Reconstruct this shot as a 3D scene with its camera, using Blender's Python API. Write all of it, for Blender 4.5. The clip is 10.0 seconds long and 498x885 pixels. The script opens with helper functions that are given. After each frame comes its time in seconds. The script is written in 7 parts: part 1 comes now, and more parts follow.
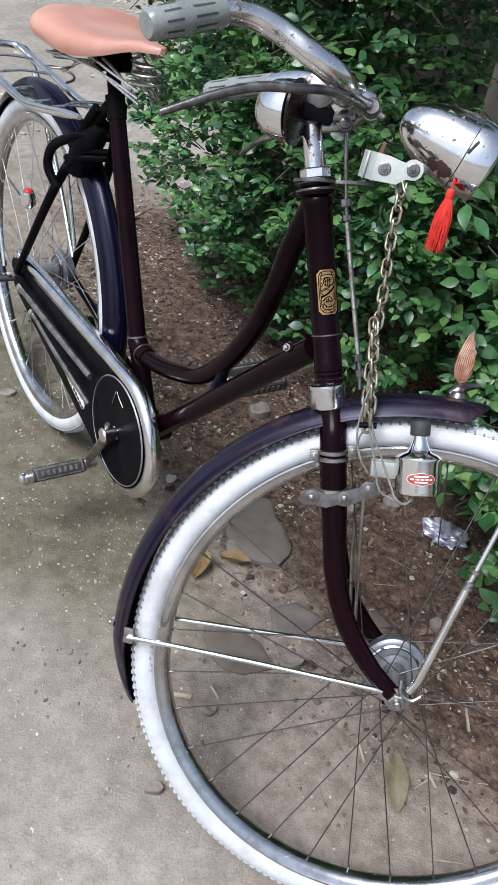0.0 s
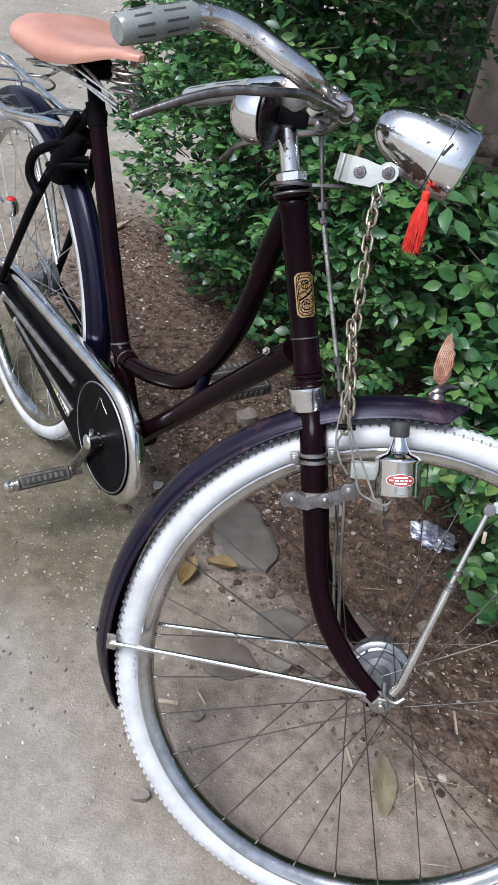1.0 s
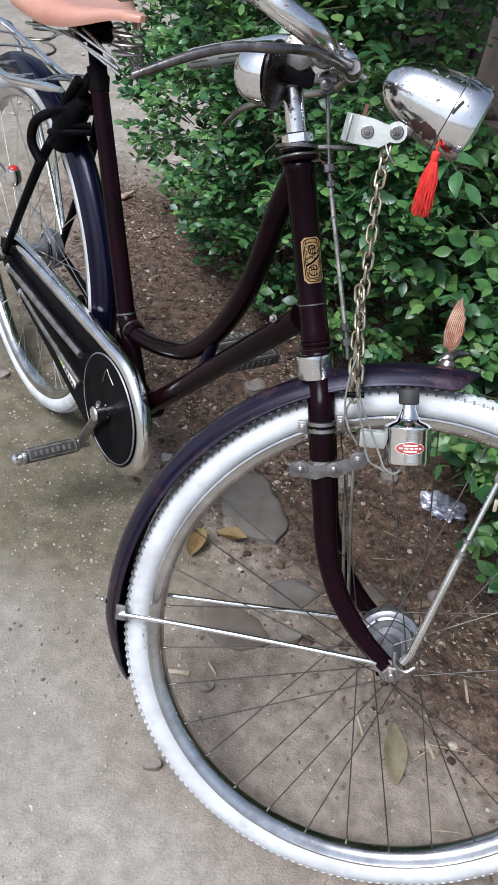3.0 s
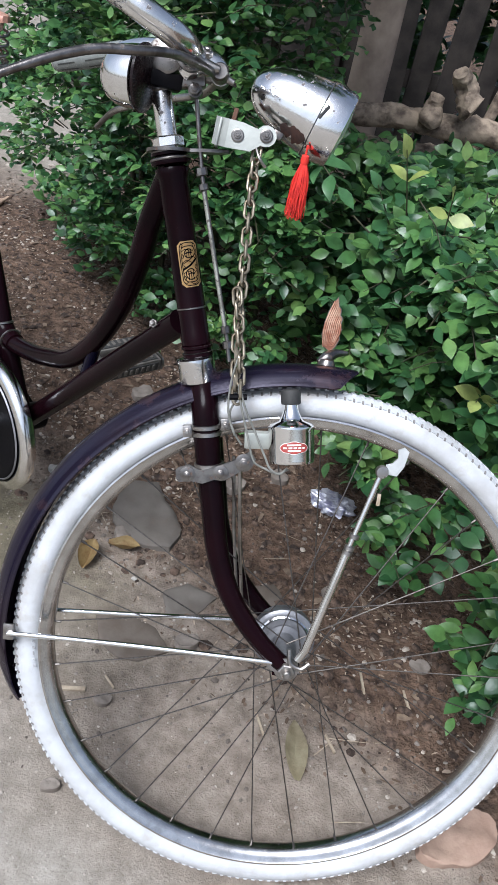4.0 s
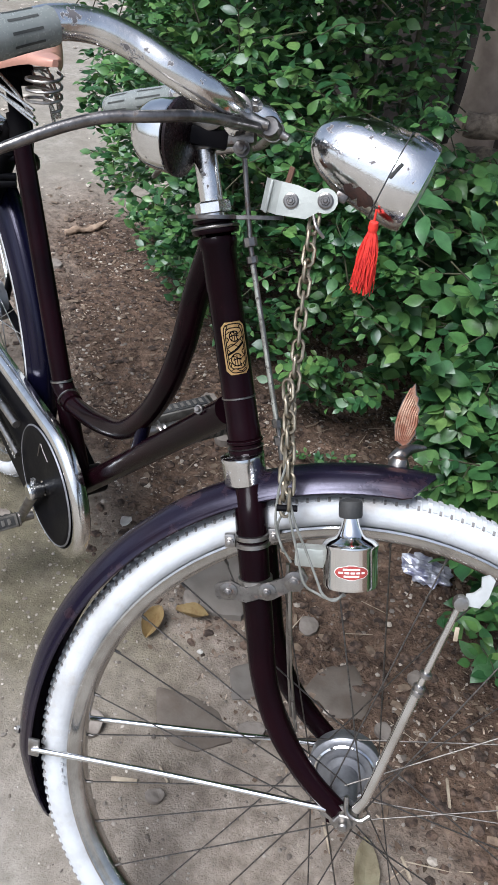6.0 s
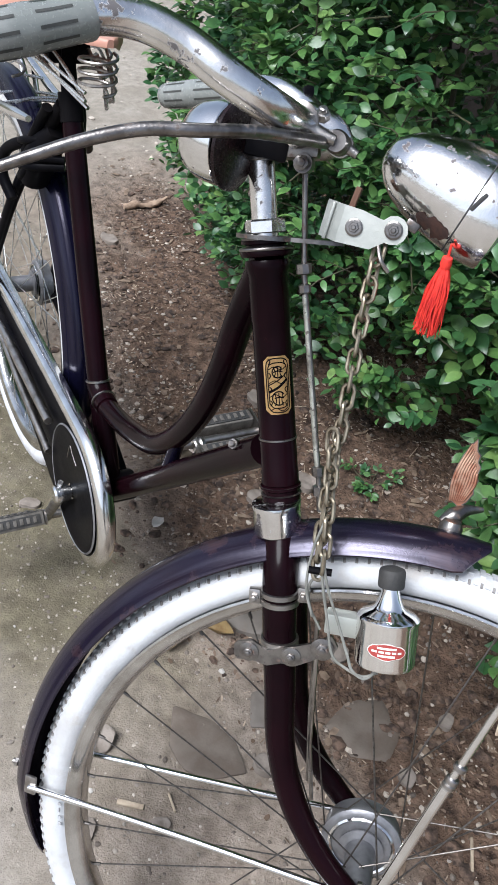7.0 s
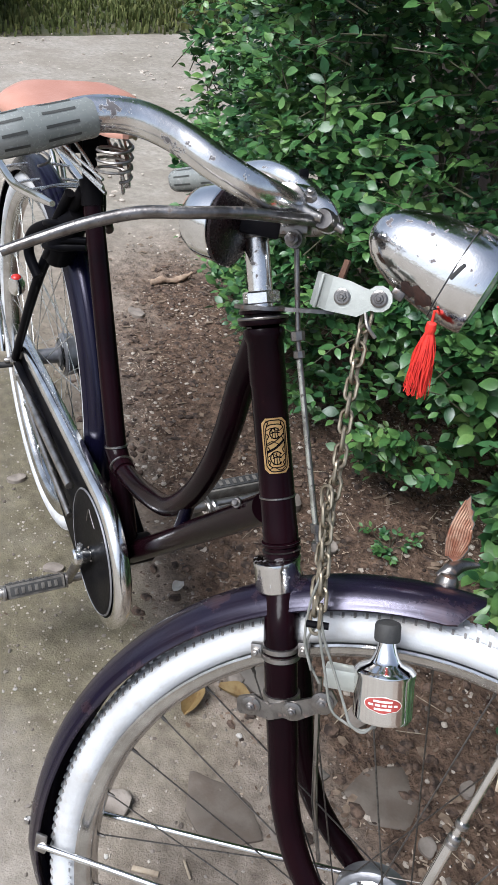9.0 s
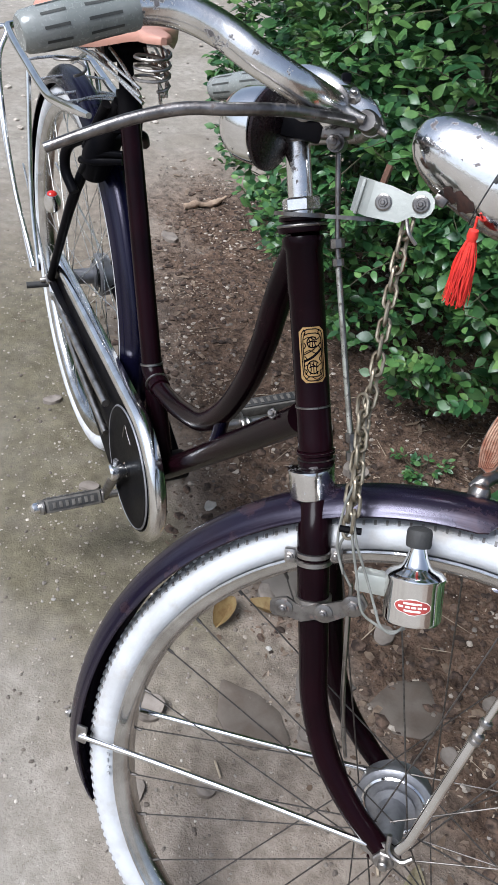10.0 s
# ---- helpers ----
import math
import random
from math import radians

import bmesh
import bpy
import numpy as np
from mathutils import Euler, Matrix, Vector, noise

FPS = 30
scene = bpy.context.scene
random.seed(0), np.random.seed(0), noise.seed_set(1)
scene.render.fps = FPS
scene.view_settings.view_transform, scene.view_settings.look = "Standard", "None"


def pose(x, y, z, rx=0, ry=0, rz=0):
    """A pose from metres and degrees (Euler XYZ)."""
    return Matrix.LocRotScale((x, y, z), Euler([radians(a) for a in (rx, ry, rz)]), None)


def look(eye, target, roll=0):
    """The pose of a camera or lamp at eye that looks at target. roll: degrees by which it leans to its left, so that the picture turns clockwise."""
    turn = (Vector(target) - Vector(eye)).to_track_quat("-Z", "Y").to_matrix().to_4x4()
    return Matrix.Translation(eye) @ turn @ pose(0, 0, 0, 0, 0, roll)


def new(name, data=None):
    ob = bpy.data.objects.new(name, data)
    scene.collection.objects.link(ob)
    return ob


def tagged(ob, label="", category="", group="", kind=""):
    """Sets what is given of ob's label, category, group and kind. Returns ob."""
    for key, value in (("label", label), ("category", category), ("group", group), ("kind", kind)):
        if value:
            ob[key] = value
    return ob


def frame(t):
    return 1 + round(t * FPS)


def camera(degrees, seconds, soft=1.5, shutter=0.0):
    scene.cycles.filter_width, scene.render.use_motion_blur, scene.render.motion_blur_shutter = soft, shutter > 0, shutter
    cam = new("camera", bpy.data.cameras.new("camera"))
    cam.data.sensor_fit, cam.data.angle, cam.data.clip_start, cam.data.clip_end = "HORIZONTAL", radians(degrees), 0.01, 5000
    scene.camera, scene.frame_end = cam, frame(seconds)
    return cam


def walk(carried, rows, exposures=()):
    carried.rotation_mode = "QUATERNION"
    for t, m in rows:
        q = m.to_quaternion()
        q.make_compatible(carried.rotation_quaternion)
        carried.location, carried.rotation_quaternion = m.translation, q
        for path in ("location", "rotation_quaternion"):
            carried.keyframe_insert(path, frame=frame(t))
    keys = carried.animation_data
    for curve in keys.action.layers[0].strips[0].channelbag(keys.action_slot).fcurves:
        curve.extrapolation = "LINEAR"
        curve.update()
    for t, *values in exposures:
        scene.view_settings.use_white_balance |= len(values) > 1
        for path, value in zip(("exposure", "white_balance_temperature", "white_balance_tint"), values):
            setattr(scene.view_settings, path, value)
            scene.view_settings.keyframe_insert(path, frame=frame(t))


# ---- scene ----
cam = camera(34.58, 10.0, soft=0.5)
PATH = [
    (0.0, -0.179, -0.548, 1.183, 5.58, -37.46, 10.40),
    (0.5, -0.172, -0.546, 1.183, 5.64, -37.05, 10.07),
    (1.0, -0.161, -0.548, 1.181, 5.20, -36.82, 9.97),
    (1.5, -0.158, -0.546, 1.181, 4.50, -37.01, 10.07),
    (2.0, -0.160, -0.549, 1.178, 4.84, -37.29, 10.05),
    (2.2, -0.162, -0.547, 1.178, 4.96, -37.22, 9.98),
    (3.3, -0.157, -0.541, 1.169, 5.78, -39.18, 8.99),
    (3.5, -0.156, -0.545, 1.169, 3.07, -37.95, 10.02),
    (3.6, -0.154, -0.543, 1.169, 2.72, -38.04, 9.73),
    (3.7, -0.152, -0.542, 1.169, 1.86, -37.89, 10.10),
    (3.8, -0.150, -0.540, 1.169, 0.96, -37.87, 10.19),
    (3.9, -0.149, -0.539, 1.169, -0.87, -37.41, 10.75),
    (4.0, -0.147, -0.537, 1.169, -3.62, -37.07, 12.25),
    (4.5, -0.145, -0.533, 1.163, -2.18, -37.08, 10.87),
    (5.0, -0.146, -0.538, 1.168, -0.96, -37.36, 10.32),
    (5.2, -0.136, -0.530, 1.163, 2.76, -38.48, 8.66),
    (5.3, -0.131, -0.525, 1.160, 4.32, -38.81, 7.82),
    (5.5, -0.126, -0.474, 1.170, 5.62, -36.68, 8.79),
    (5.7, -0.099, -0.416, 1.177, 5.79, -38.24, 7.93),
    (6.8, -0.102, -0.248, 1.190, 10.07, -39.13, 8.73),
    (7.0, -0.113, -0.240, 1.183, 10.92, -40.99, 9.35),
    (7.5, -0.100, -0.244, 1.181, 11.91, -40.23, 9.00),
    (8.0, -0.083, -0.246, 1.182, 11.89, -39.60, 7.78),
    (8.5, -0.075, -0.254, 1.186, 12.84, -38.24, 7.44),
    (9.0, -0.075, -0.262, 1.201, 14.84, -36.41, 6.38),
    (9.5, -0.080, -0.276, 1.204, 18.14, -36.86, 5.72),
    (9.7, -0.076, -0.280, 1.197, 19.14, -38.42, 5.54),
    (10.0, -0.072, -0.286, 1.187, 16.92, -41.24, 5.94),
]
walk(cam, [(t, pose(x, y, z, 0, 0, yaw) @ pose(0, 0, 0, 90 + pitch) @ pose(0, 0, 0, 0, 0, roll)) for t, x, y, z, yaw, pitch, roll in PATH],
     exposures=[(0.0, 0.70, 5780, 10), (5.5, 0.70, 5780, 10), (6.8, 0.88, 5900, 10), (8.0, 0.84, 5890, 10), (9.0, 0.84, 5900, 10), (9.5, 0.85, 5900, 10), (10.0, 0.76, 5800, 10)])

# ---- sky and light: bright overcast day ----
SUN_UP, SUN_TURN = 58.0, 215.0
world = bpy.data.worlds.new("sky")
scene.world = world
world.use_nodes = True
wn = world.node_tree.nodes
sky = wn.new("ShaderNodeTexSky")
sky.sky_type = "NISHITA"
sky.sun_disc = False
sky.sun_elevation, sky.sun_rotation = radians(SUN_UP), radians(SUN_TURN)
sky.air_density, sky.dust_density, sky.ozone_density = 1.0, 4.0, 1.0
grey, cloud = wn.new("ShaderNodeRGBToBW"), wn.new("ShaderNodeMix")     # thin cloud takes half of the blue away
cloud.data_type, cloud.inputs[0].default_value = "RGBA", 0.5
world.node_tree.links.new(sky.outputs[0], grey.inputs[0])
world.node_tree.links.new(sky.outputs[0], cloud.inputs[6])
world.node_tree.links.new(grey.outputs[0], cloud.inputs[7])
world.node_tree.links.new(cloud.outputs[2], wn["Background"].inputs[0])
wn["Background"].inputs[1].default_value = 0.11
sun = new("sun", bpy.data.lights.new("sun", "SUN"))
sun.data.energy, sun.data.angle, sun.data.color = 2.8, radians(30), (1.0, 0.98, 0.95)
a, e = radians(SUN_TURN), radians(SUN_UP)
sun.matrix_world = look((math.sin(a) * math.cos(e), math.cos(a) * math.cos(e), math.sin(e)), (0, 0, 0))


# ---- materials ----
def ramp(nt, src, stops):
    n = nt.nodes.new("ShaderNodeValToRGB")
    while len(n.color_ramp.elements) < len(stops):
        n.color_ramp.elements.new(0.5)
    for el, (p, c) in zip(n.color_ramp.elements, stops):
        el.position = p
        el.color = (c, c, c, 1) if isinstance(c, float) else (*c, 1)
    nt.links.new(src, n.inputs[0])
    return n.outputs[0]


def tex(nt, scale, detail=4.0, rough=0.55, kind="noise", coords="Object", stretch=None):
    tc = nt.nodes.new("ShaderNodeTexCoord")
    if kind == "noise":
        n = nt.nodes.new("ShaderNodeTexNoise")
        n.inputs["Detail"].default_value, n.inputs["Roughness"].default_value = detail, rough
    else:
        n = nt.nodes.new("ShaderNodeTexVoronoi")
    n.inputs["Scale"].default_value = scale
    if stretch:
        mp = nt.nodes.new("ShaderNodeMapping")
        mp.inputs["Scale"].default_value = stretch
        nt.links.new(tc.outputs[coords], mp.inputs["Vector"])
        nt.links.new(mp.outputs[0], n.inputs["Vector"])
    else:
        nt.links.new(tc.outputs[coords], n.inputs["Vector"])
    return n.outputs[0]


def mixed(nt, fac, a, b):
    n = nt.nodes.new("ShaderNodeMix")
    n.data_type = "RGBA"
    for sock, v in ((n.inputs[0], fac), (n.inputs[6], a), (n.inputs[7], b)):
        if isinstance(v, (tuple, float, int)):
            sock.default_value = (*v, 1) if isinstance(v, tuple) else v
        else:
            nt.links.new(v, sock)
    return n.outputs[2]


def bumped(nt, bsdf, height, strength, distance):
    b = nt.nodes.new("ShaderNodeBump")
    b.inputs["Strength"].default_value, b.inputs["Distance"].default_value = strength, distance
    nt.links.new(height, b.inputs["Height"])
    nt.links.new(b.outputs[0], bsdf.inputs["Normal"])


def surface(name, base, second, rough=(0.4, 0.6), metal=0.0, scale=30.0, fine=400.0, amount=(0.4, 0.65),
            bump=0.1, coat=0.0, spots=None, spot_scale=60.0, spot_amount=(0.66, 0.7), spot_rough=0.8, gloss=0.5, sheen_streak=None):
    """A worn surface: two colours mixed at a coarse scale, a fine grain in roughness and relief, and spots of rust or dirt."""
    m = bpy.data.materials.new(name)
    m.use_nodes = True
    nt = m.node_tree
    bsdf = nt.nodes["Principled BSDF"]
    coarse = ramp(nt, tex(nt, scale), [(amount[0], 0.0), (amount[1], 1.0)])
    grain = tex(nt, fine, 2.0)
    colour = mixed(nt, coarse, base, second)
    r = nt.nodes.new("ShaderNodeMapRange")
    r.inputs["To Min"].default_value, r.inputs["To Max"].default_value = rough
    nt.links.new(grain, r.inputs["Value"])
    rr = r.outputs[0]
    bsdf.inputs["Metallic"].default_value = metal
    if spots:
        mask = ramp(nt, tex(nt, spot_scale, 6.0, 0.65), [(spot_amount[0], 0.0), (spot_amount[1], 1.0)])
        colour = mixed(nt, mask, colour, spots)
        mr = nt.nodes.new("ShaderNodeMix")
        nt.links.new(mask, mr.inputs[0])
        nt.links.new(rr, mr.inputs[2])
        mr.inputs[3].default_value = spot_rough
        rr = mr.outputs[0]
        if metal:
            mm = nt.nodes.new("ShaderNodeMath")
            mm.operation, mm.inputs[0].default_value = "SUBTRACT", metal
            nt.links.new(mask, mm.inputs[1])
            mm.use_clamp = True
            nt.links.new(mm.outputs[0], bsdf.inputs["Metallic"])
    nt.links.new(colour, bsdf.inputs["Base Color"])
    nt.links.new(rr, bsdf.inputs["Roughness"])
    bsdf.inputs["Specular IOR Level"].default_value = gloss
    if sheen_streak:      # painted sheen: streaks of stronger, lavender-tinted reflection along the sheet
        g = nt.nodes.new("ShaderNodeMapRange")
        g.inputs["From Min"].default_value, g.inputs["From Max"].default_value = 0.38, 0.64
        g.inputs["To Min"].default_value, g.inputs["To Max"].default_value = sheen_streak
        nt.links.new(tex(nt, 5.0, 4.0, 0.6, stretch=(0.5, 26.0, 0.5)), g.inputs["Value"])
        nt.links.new(g.outputs[0], bsdf.inputs["Specular IOR Level"])
        bsdf.inputs["Specular Tint"].default_value = (0.84, 0.80, 1.0, 1)
    bsdf.inputs["Coat Weight"].default_value, bsdf.inputs["Coat Roughness"].default_value = coat, 0.15
    if bump:
        bumped(nt, bsdf, grain, bump, 0.002)
    return m


PAINT = surface("maroon_enamel", (0.0040, 0.0014, 0.0023), (0.0072, 0.0018, 0.0032), (0.12, 0.24), 0.0, 14, 300, bump=0.03,
                spots=(0.03, 0.012, 0.012), spot_scale=45, spot_amount=(0.68, 0.78), spot_rough=0.5, gloss=0.075)
FENDER = surface("fender_enamel", (0.0050, 0.0036, 0.0100), (0.010, 0.0056, 0.0076), (0.17, 0.30), 0.0, 3.5, 250, amount=(0.46, 0.60), bump=0.03, coat=0.0,
                 spots=(0.036, 0.015, 0.013), spot_scale=22, spot_amount=(0.56, 0.75), spot_rough=0.5, sheen_streak=(0.10, 0.95))
REAR_PAINT = surface("blue_black_enamel", (0.0020, 0.0020, 0.0075), (0.0035, 0.0030, 0.0100), (0.16, 0.28), 0.0, 9, 250, bump=0.02, coat=0.0, sheen_streak=(0.03, 0.5))
BLACK = surface("black_enamel", (0.003, 0.003, 0.004), (0.006, 0.0055, 0.006), (0.26, 0.42), 0.0, 20, 300, bump=0.03, gloss=0.02)
BAND = surface("bright_band", (0.84, 0.84, 0.83), (0.66, 0.65, 0.63), (0.10, 0.24), 1.0, 25, 400, bump=0.03)
RIM = surface("plated_rim", (0.64, 0.635, 0.625), (0.46, 0.45, 0.435), (0.12, 0.30), 1.0, 30, 400, bump=0.05,
              spots=(0.30, 0.25, 0.2), spot_scale=70, spot_amount=(0.68, 0.74))
BAR_CHROME = surface("pitted_bar_chrome", (0.86, 0.86, 0.85), (0.66, 0.65, 0.63), (0.12, 0.27), 1.0, 30, 420, bump=0.05,
                     spots=(0.11, 0.10, 0.10), spot_scale=62, spot_amount=(0.60, 0.63), spot_rough=0.5)
CHROME = surface("chrome", (0.80, 0.80, 0.79), (0.66, 0.65, 0.63), (0.06, 0.17), 1.0, 25, 500, bump=0.03,
                 spots=(0.13, 0.09, 0.06), spot_scale=90, spot_amount=(0.68, 0.72))
LAMP_CHROME = surface("lamp_chrome", (0.84, 0.84, 0.84), (0.68, 0.67, 0.66), (0.08, 0.22), 1.0, 22, 420, bump=0.06,
                      spots=(0.10, 0.085, 0.085), spot_scale=95, spot_amount=(0.595, 0.63), spot_rough=0.6)
WORN = surface("worn_plated_steel", (0.38, 0.36, 0.34), (0.19, 0.175, 0.16), (0.2, 0.45), 1.0, 35, 500, bump=0.15,
               spots=(0.10, 0.07, 0.05), spot_scale=110, spot_amount=(0.6, 0.68))
STEEL = surface("dull_steel", (0.36, 0.34, 0.32), (0.22, 0.20, 0.18), (0.3, 0.5), 1.0, 60, 700, bump=0.12,
                spots=(0.13, 0.08, 0.05), spot_scale=140, spot_amount=(0.62, 0.7))
LEVER = surface("greyed_lever_steel", (0.25, 0.235, 0.225), (0.13, 0.118, 0.11), (0.22, 0.42), 1.0, 70, 500, bump=0.12,
                spots=(0.09, 0.07, 0.06), spot_scale=120, spot_amount=(0.58, 0.66), spot_rough=0.6)
IRON = surface("dark_fitting_steel", (0.24, 0.225, 0.21), (0.11, 0.10, 0.095), (0.22, 0.40), 0.95, 60, 600, bump=0.04,
               spots=(0.09, 0.055, 0.04), spot_scale=120, spot_amount=(0.58, 0.68))
SPOKE = surface("tarnished_spoke_steel", (0.12, 0.11, 0.10), (0.06, 0.052, 0.046), (0.35, 0.5), 0.9, 60, 500, bump=0.05)
BRIGHT = surface("bright_spoke_steel", (0.7, 0.7, 0.68), (0.5, 0.49, 0.47), (0.2, 0.35), 0.95, 60, 500, bump=0.05)
DRUM = surface("grey_alloy", (0.25, 0.25, 0.26), (0.17, 0.17, 0.18), (0.35, 0.55), 0.7, 50, 500, bump=0.1)
RUBBER = surface("white_rubber", (0.49, 0.50, 0.512), (0.385, 0.381, 0.378), (0.5, 0.75), 0.0, 22, 260, bump=0.2,
                 spots=(0.36, 0.325, 0.29), spot_scale=34, spot_amount=(0.56, 0.80))
# dark grey that stands for the shadow between tread blocks
GAP_SHADE = surface("shaded_tread_gap", (0.17, 0.16, 0.15), (0.24, 0.225, 0.21), (0.7, 0.9), 0.0, 60, 300)
GROOVE_PALE = surface("dull_moulded_rubber", (0.33, 0.34, 0.345), (0.27, 0.27, 0.27), (0.6, 0.8), 0.0, 60, 300)
DARK_RUBBER = surface("black_rubber", (0.02, 0.02, 0.02), (0.035, 0.033, 0.03), (0.6, 0.8), 0.0, 40, 400, bump=0.2)
GRIP = surface("grey_grip_plastic", (0.170, 0.182, 0.171), (0.23, 0.24, 0.227), (0.20, 0.32), 0.0, 30, 400, bump=0.1)
GRIP_DARK = surface("dark_grip_groove", (0.03, 0.032, 0.03), (0.05, 0.05, 0.045), (0.6, 0.8), 0.0, 60, 400)
LEATHER = surface("tan_leather", (0.45, 0.235, 0.175), (0.37, 0.175, 0.125), (0.26, 0.42), 0.0, 12, 350, bump=0.15,
                  spots=(0.55, 0.36, 0.27), spot_scale=18, spot_amount=(0.68, 0.8))
GOLD = surface("gold_transfer", (0.62, 0.42, 0.18), (0.52, 0.33, 0.13), (0.3, 0.5), 0.25, 120, 600, bump=0.1)
BRASS = surface("tarnished_copper", (0.27, 0.115, 0.07), (0.42, 0.27, 0.19), (0.35, 0.55), 0.7, 90, 600, bump=0.3)
RED_LABEL = surface("red_label", (0.32, 0.045, 0.035), (0.24, 0.032, 0.026), (0.4, 0.5), 0.0, 80, 300)
WHITE_LABEL = surface("white_label", (0.75, 0.72, 0.68), (0.65, 0.6, 0.55), (0.4, 0.5), 0.0, 80, 300)
TASSEL = surface("red_thread", (0.72, 0.035, 0.02), (0.55, 0.02, 0.015), (0.6, 0.8), 0.0, 90, 500, bump=0.2)
CABLE = surface("grey_cable", (0.19, 0.19, 0.17), (0.11, 0.11, 0.095), (0.4, 0.6), 0.0, 50, 300)
CHAIN = surface("weathered_chain_steel", (0.33, 0.29, 0.22), (0.16, 0.13, 0.09), (0.3, 0.5), 0.9, 60, 400, bump=0.1)
GALV = surface("galvanised_plate", (0.45, 0.46, 0.42), (0.33, 0.34, 0.31), (0.35, 0.5), 0.6, 30, 500, bump=0.1)
ZINC = surface("white_zinc_plate", (0.60, 0.61, 0.60), (0.46, 0.47, 0.46), (0.35, 0.5), 0.5, 30, 500, bump=0.1)
LENS = surface("lamp_glass", (0.5, 0.52, 0.52), (0.45, 0.47, 0.47), (0.05, 0.1), 0.3, 30, 300, bump=0.0)
REFLECTOR = surface("red_reflector", (0.4, 0.02, 0.015), (0.3, 0.015, 0.01), (0.1, 0.2), 0.0, 30, 300)
STONE = surface("grey_stone", (0.205, 0.175, 0.148), (0.135, 0.112, 0.092), (0.7, 0.9), 0.0, 18, 160, bump=0.5)
SLAB = surface("flat_slab_stone", (0.128, 0.105, 0.084), (0.096, 0.075, 0.058), (0.75, 0.9), 0.0, 22, 220, bump=0.2,
               spots=(0.095, 0.072, 0.054), spot_scale=30, spot_amount=(0.50, 0.75), spot_rough=0.9)
GREY_SLAB = surface("grey_slab_stone", (0.128, 0.112, 0.096), (0.100, 0.085, 0.071), (0.7, 0.85), 0.0, 16, 220, bump=0.15,
                    spots=(0.12, 0.095, 0.075), spot_scale=20, spot_amount=(0.6, 0.72), spot_rough=0.9)
BRICK = surface("worn_brick", (0.34, 0.235, 0.175), (0.26, 0.17, 0.125), (0.8, 0.95), 0.0, 30, 200, bump=0.4)
CHIP = surface("pale_wood_chip", (0.38, 0.315, 0.23), (0.26, 0.20, 0.14), (0.7, 0.9), 0.0, 60, 300, bump=0.3)
BARK = surface("bark", (0.42, 0.33, 0.24), (0.12, 0.088, 0.066), (0.8, 0.95), 0.0, 26, 160, bump=1.0)
TRUNK_BARK = surface("pale_trunk_bark", (0.40, 0.32, 0.25), (0.25, 0.195, 0.155), (0.8, 0.95), 0.0, 10, 90, bump=0.6)
# weathered wood, darkened in base colour to stand for deep shade
SHADED_BOARD = surface("shaded_board", (0.050, 0.041, 0.034), (0.022, 0.018, 0.015), (0.8, 0.95), 0.0, 12, 140, bump=0.6)
STEM = surface("green_brown_stem", (0.055, 0.055, 0.025), (0.03, 0.026, 0.014), (0.6, 0.8), 0.0, 40, 300, bump=0.2)
CONCRETE = surface("concrete", (0.3, 0.3, 0.29), (0.24, 0.24, 0.23), (0.8, 0.95), 0.0, 8, 120, bump=0.3)
FOIL = surface("crumpled_foil", (0.55, 0.55, 0.60), (0.22, 0.22, 0.32), (0.25, 0.4), 0.5, 60, 300, bump=0.2)


def leafy(name, stops, gloss=(0.32, 0.5)):
    """Leaves: every leaf takes its own green, veins and grain in relief, a little light through the blade."""
    m = bpy.data.materials.new(name)
    m.use_nodes = True
    nt = m.node_tree
    bsdf = nt.nodes["Principled BSDF"]
    geo = nt.nodes.new("ShaderNodeNewGeometry")
    own = nt.nodes.new("ShaderNodeMath")
    own.operation = "MULTIPLY_ADD"
    nt.links.new(geo.outputs["Random Per Island"], own.inputs[0])
    own.inputs[1].default_value = 0.62
    clump = ramp(nt, tex(nt, 7.0, 2.0), [(0.3, 0.0), (0.7, 0.42)])
    nt.links.new(clump, own.inputs[2])
    colour = ramp(nt, own.outputs[0], stops)
    blotch = ramp(nt, tex(nt, 55, 3.0), [(0.35, 0.75), (0.7, 1.15)])
    mul = nt.nodes.new("ShaderNodeMix")
    mul.data_type, mul.blend_type = "RGBA", "MULTIPLY"
    mul.inputs[0].default_value = 1.0
    nt.links.new(colour, mul.inputs[6])
    nt.links.new(blotch, mul.inputs[7])
    nt.links.new(mul.outputs[2], bsdf.inputs["Base Color"])
    grain = tex(nt, 260, 2.0)
    r = nt.nodes.new("ShaderNodeMapRange")
    r.inputs["To Min"].default_value, r.inputs["To Max"].default_value = gloss
    nt.links.new(grain, r.inputs["Value"])
    nt.links.new(r.outputs[0], bsdf.inputs["Roughness"])
    bumped(nt, bsdf, grain, 0.15, 0.002)
    through_leaf = nt.nodes.new("ShaderNodeBsdfTranslucent")
    nt.links.new(mul.outputs[2], through_leaf.inputs["Color"])
    ms = nt.nodes.new("ShaderNodeMixShader")
    ms.inputs[0].default_value = 0.22
    nt.links.new(bsdf.outputs[0], ms.inputs[1])
    nt.links.new(through_leaf.outputs[0], ms.inputs[2])
    nt.links.new(ms.outputs[0], nt.nodes["Material Output"].inputs[0])
    return m


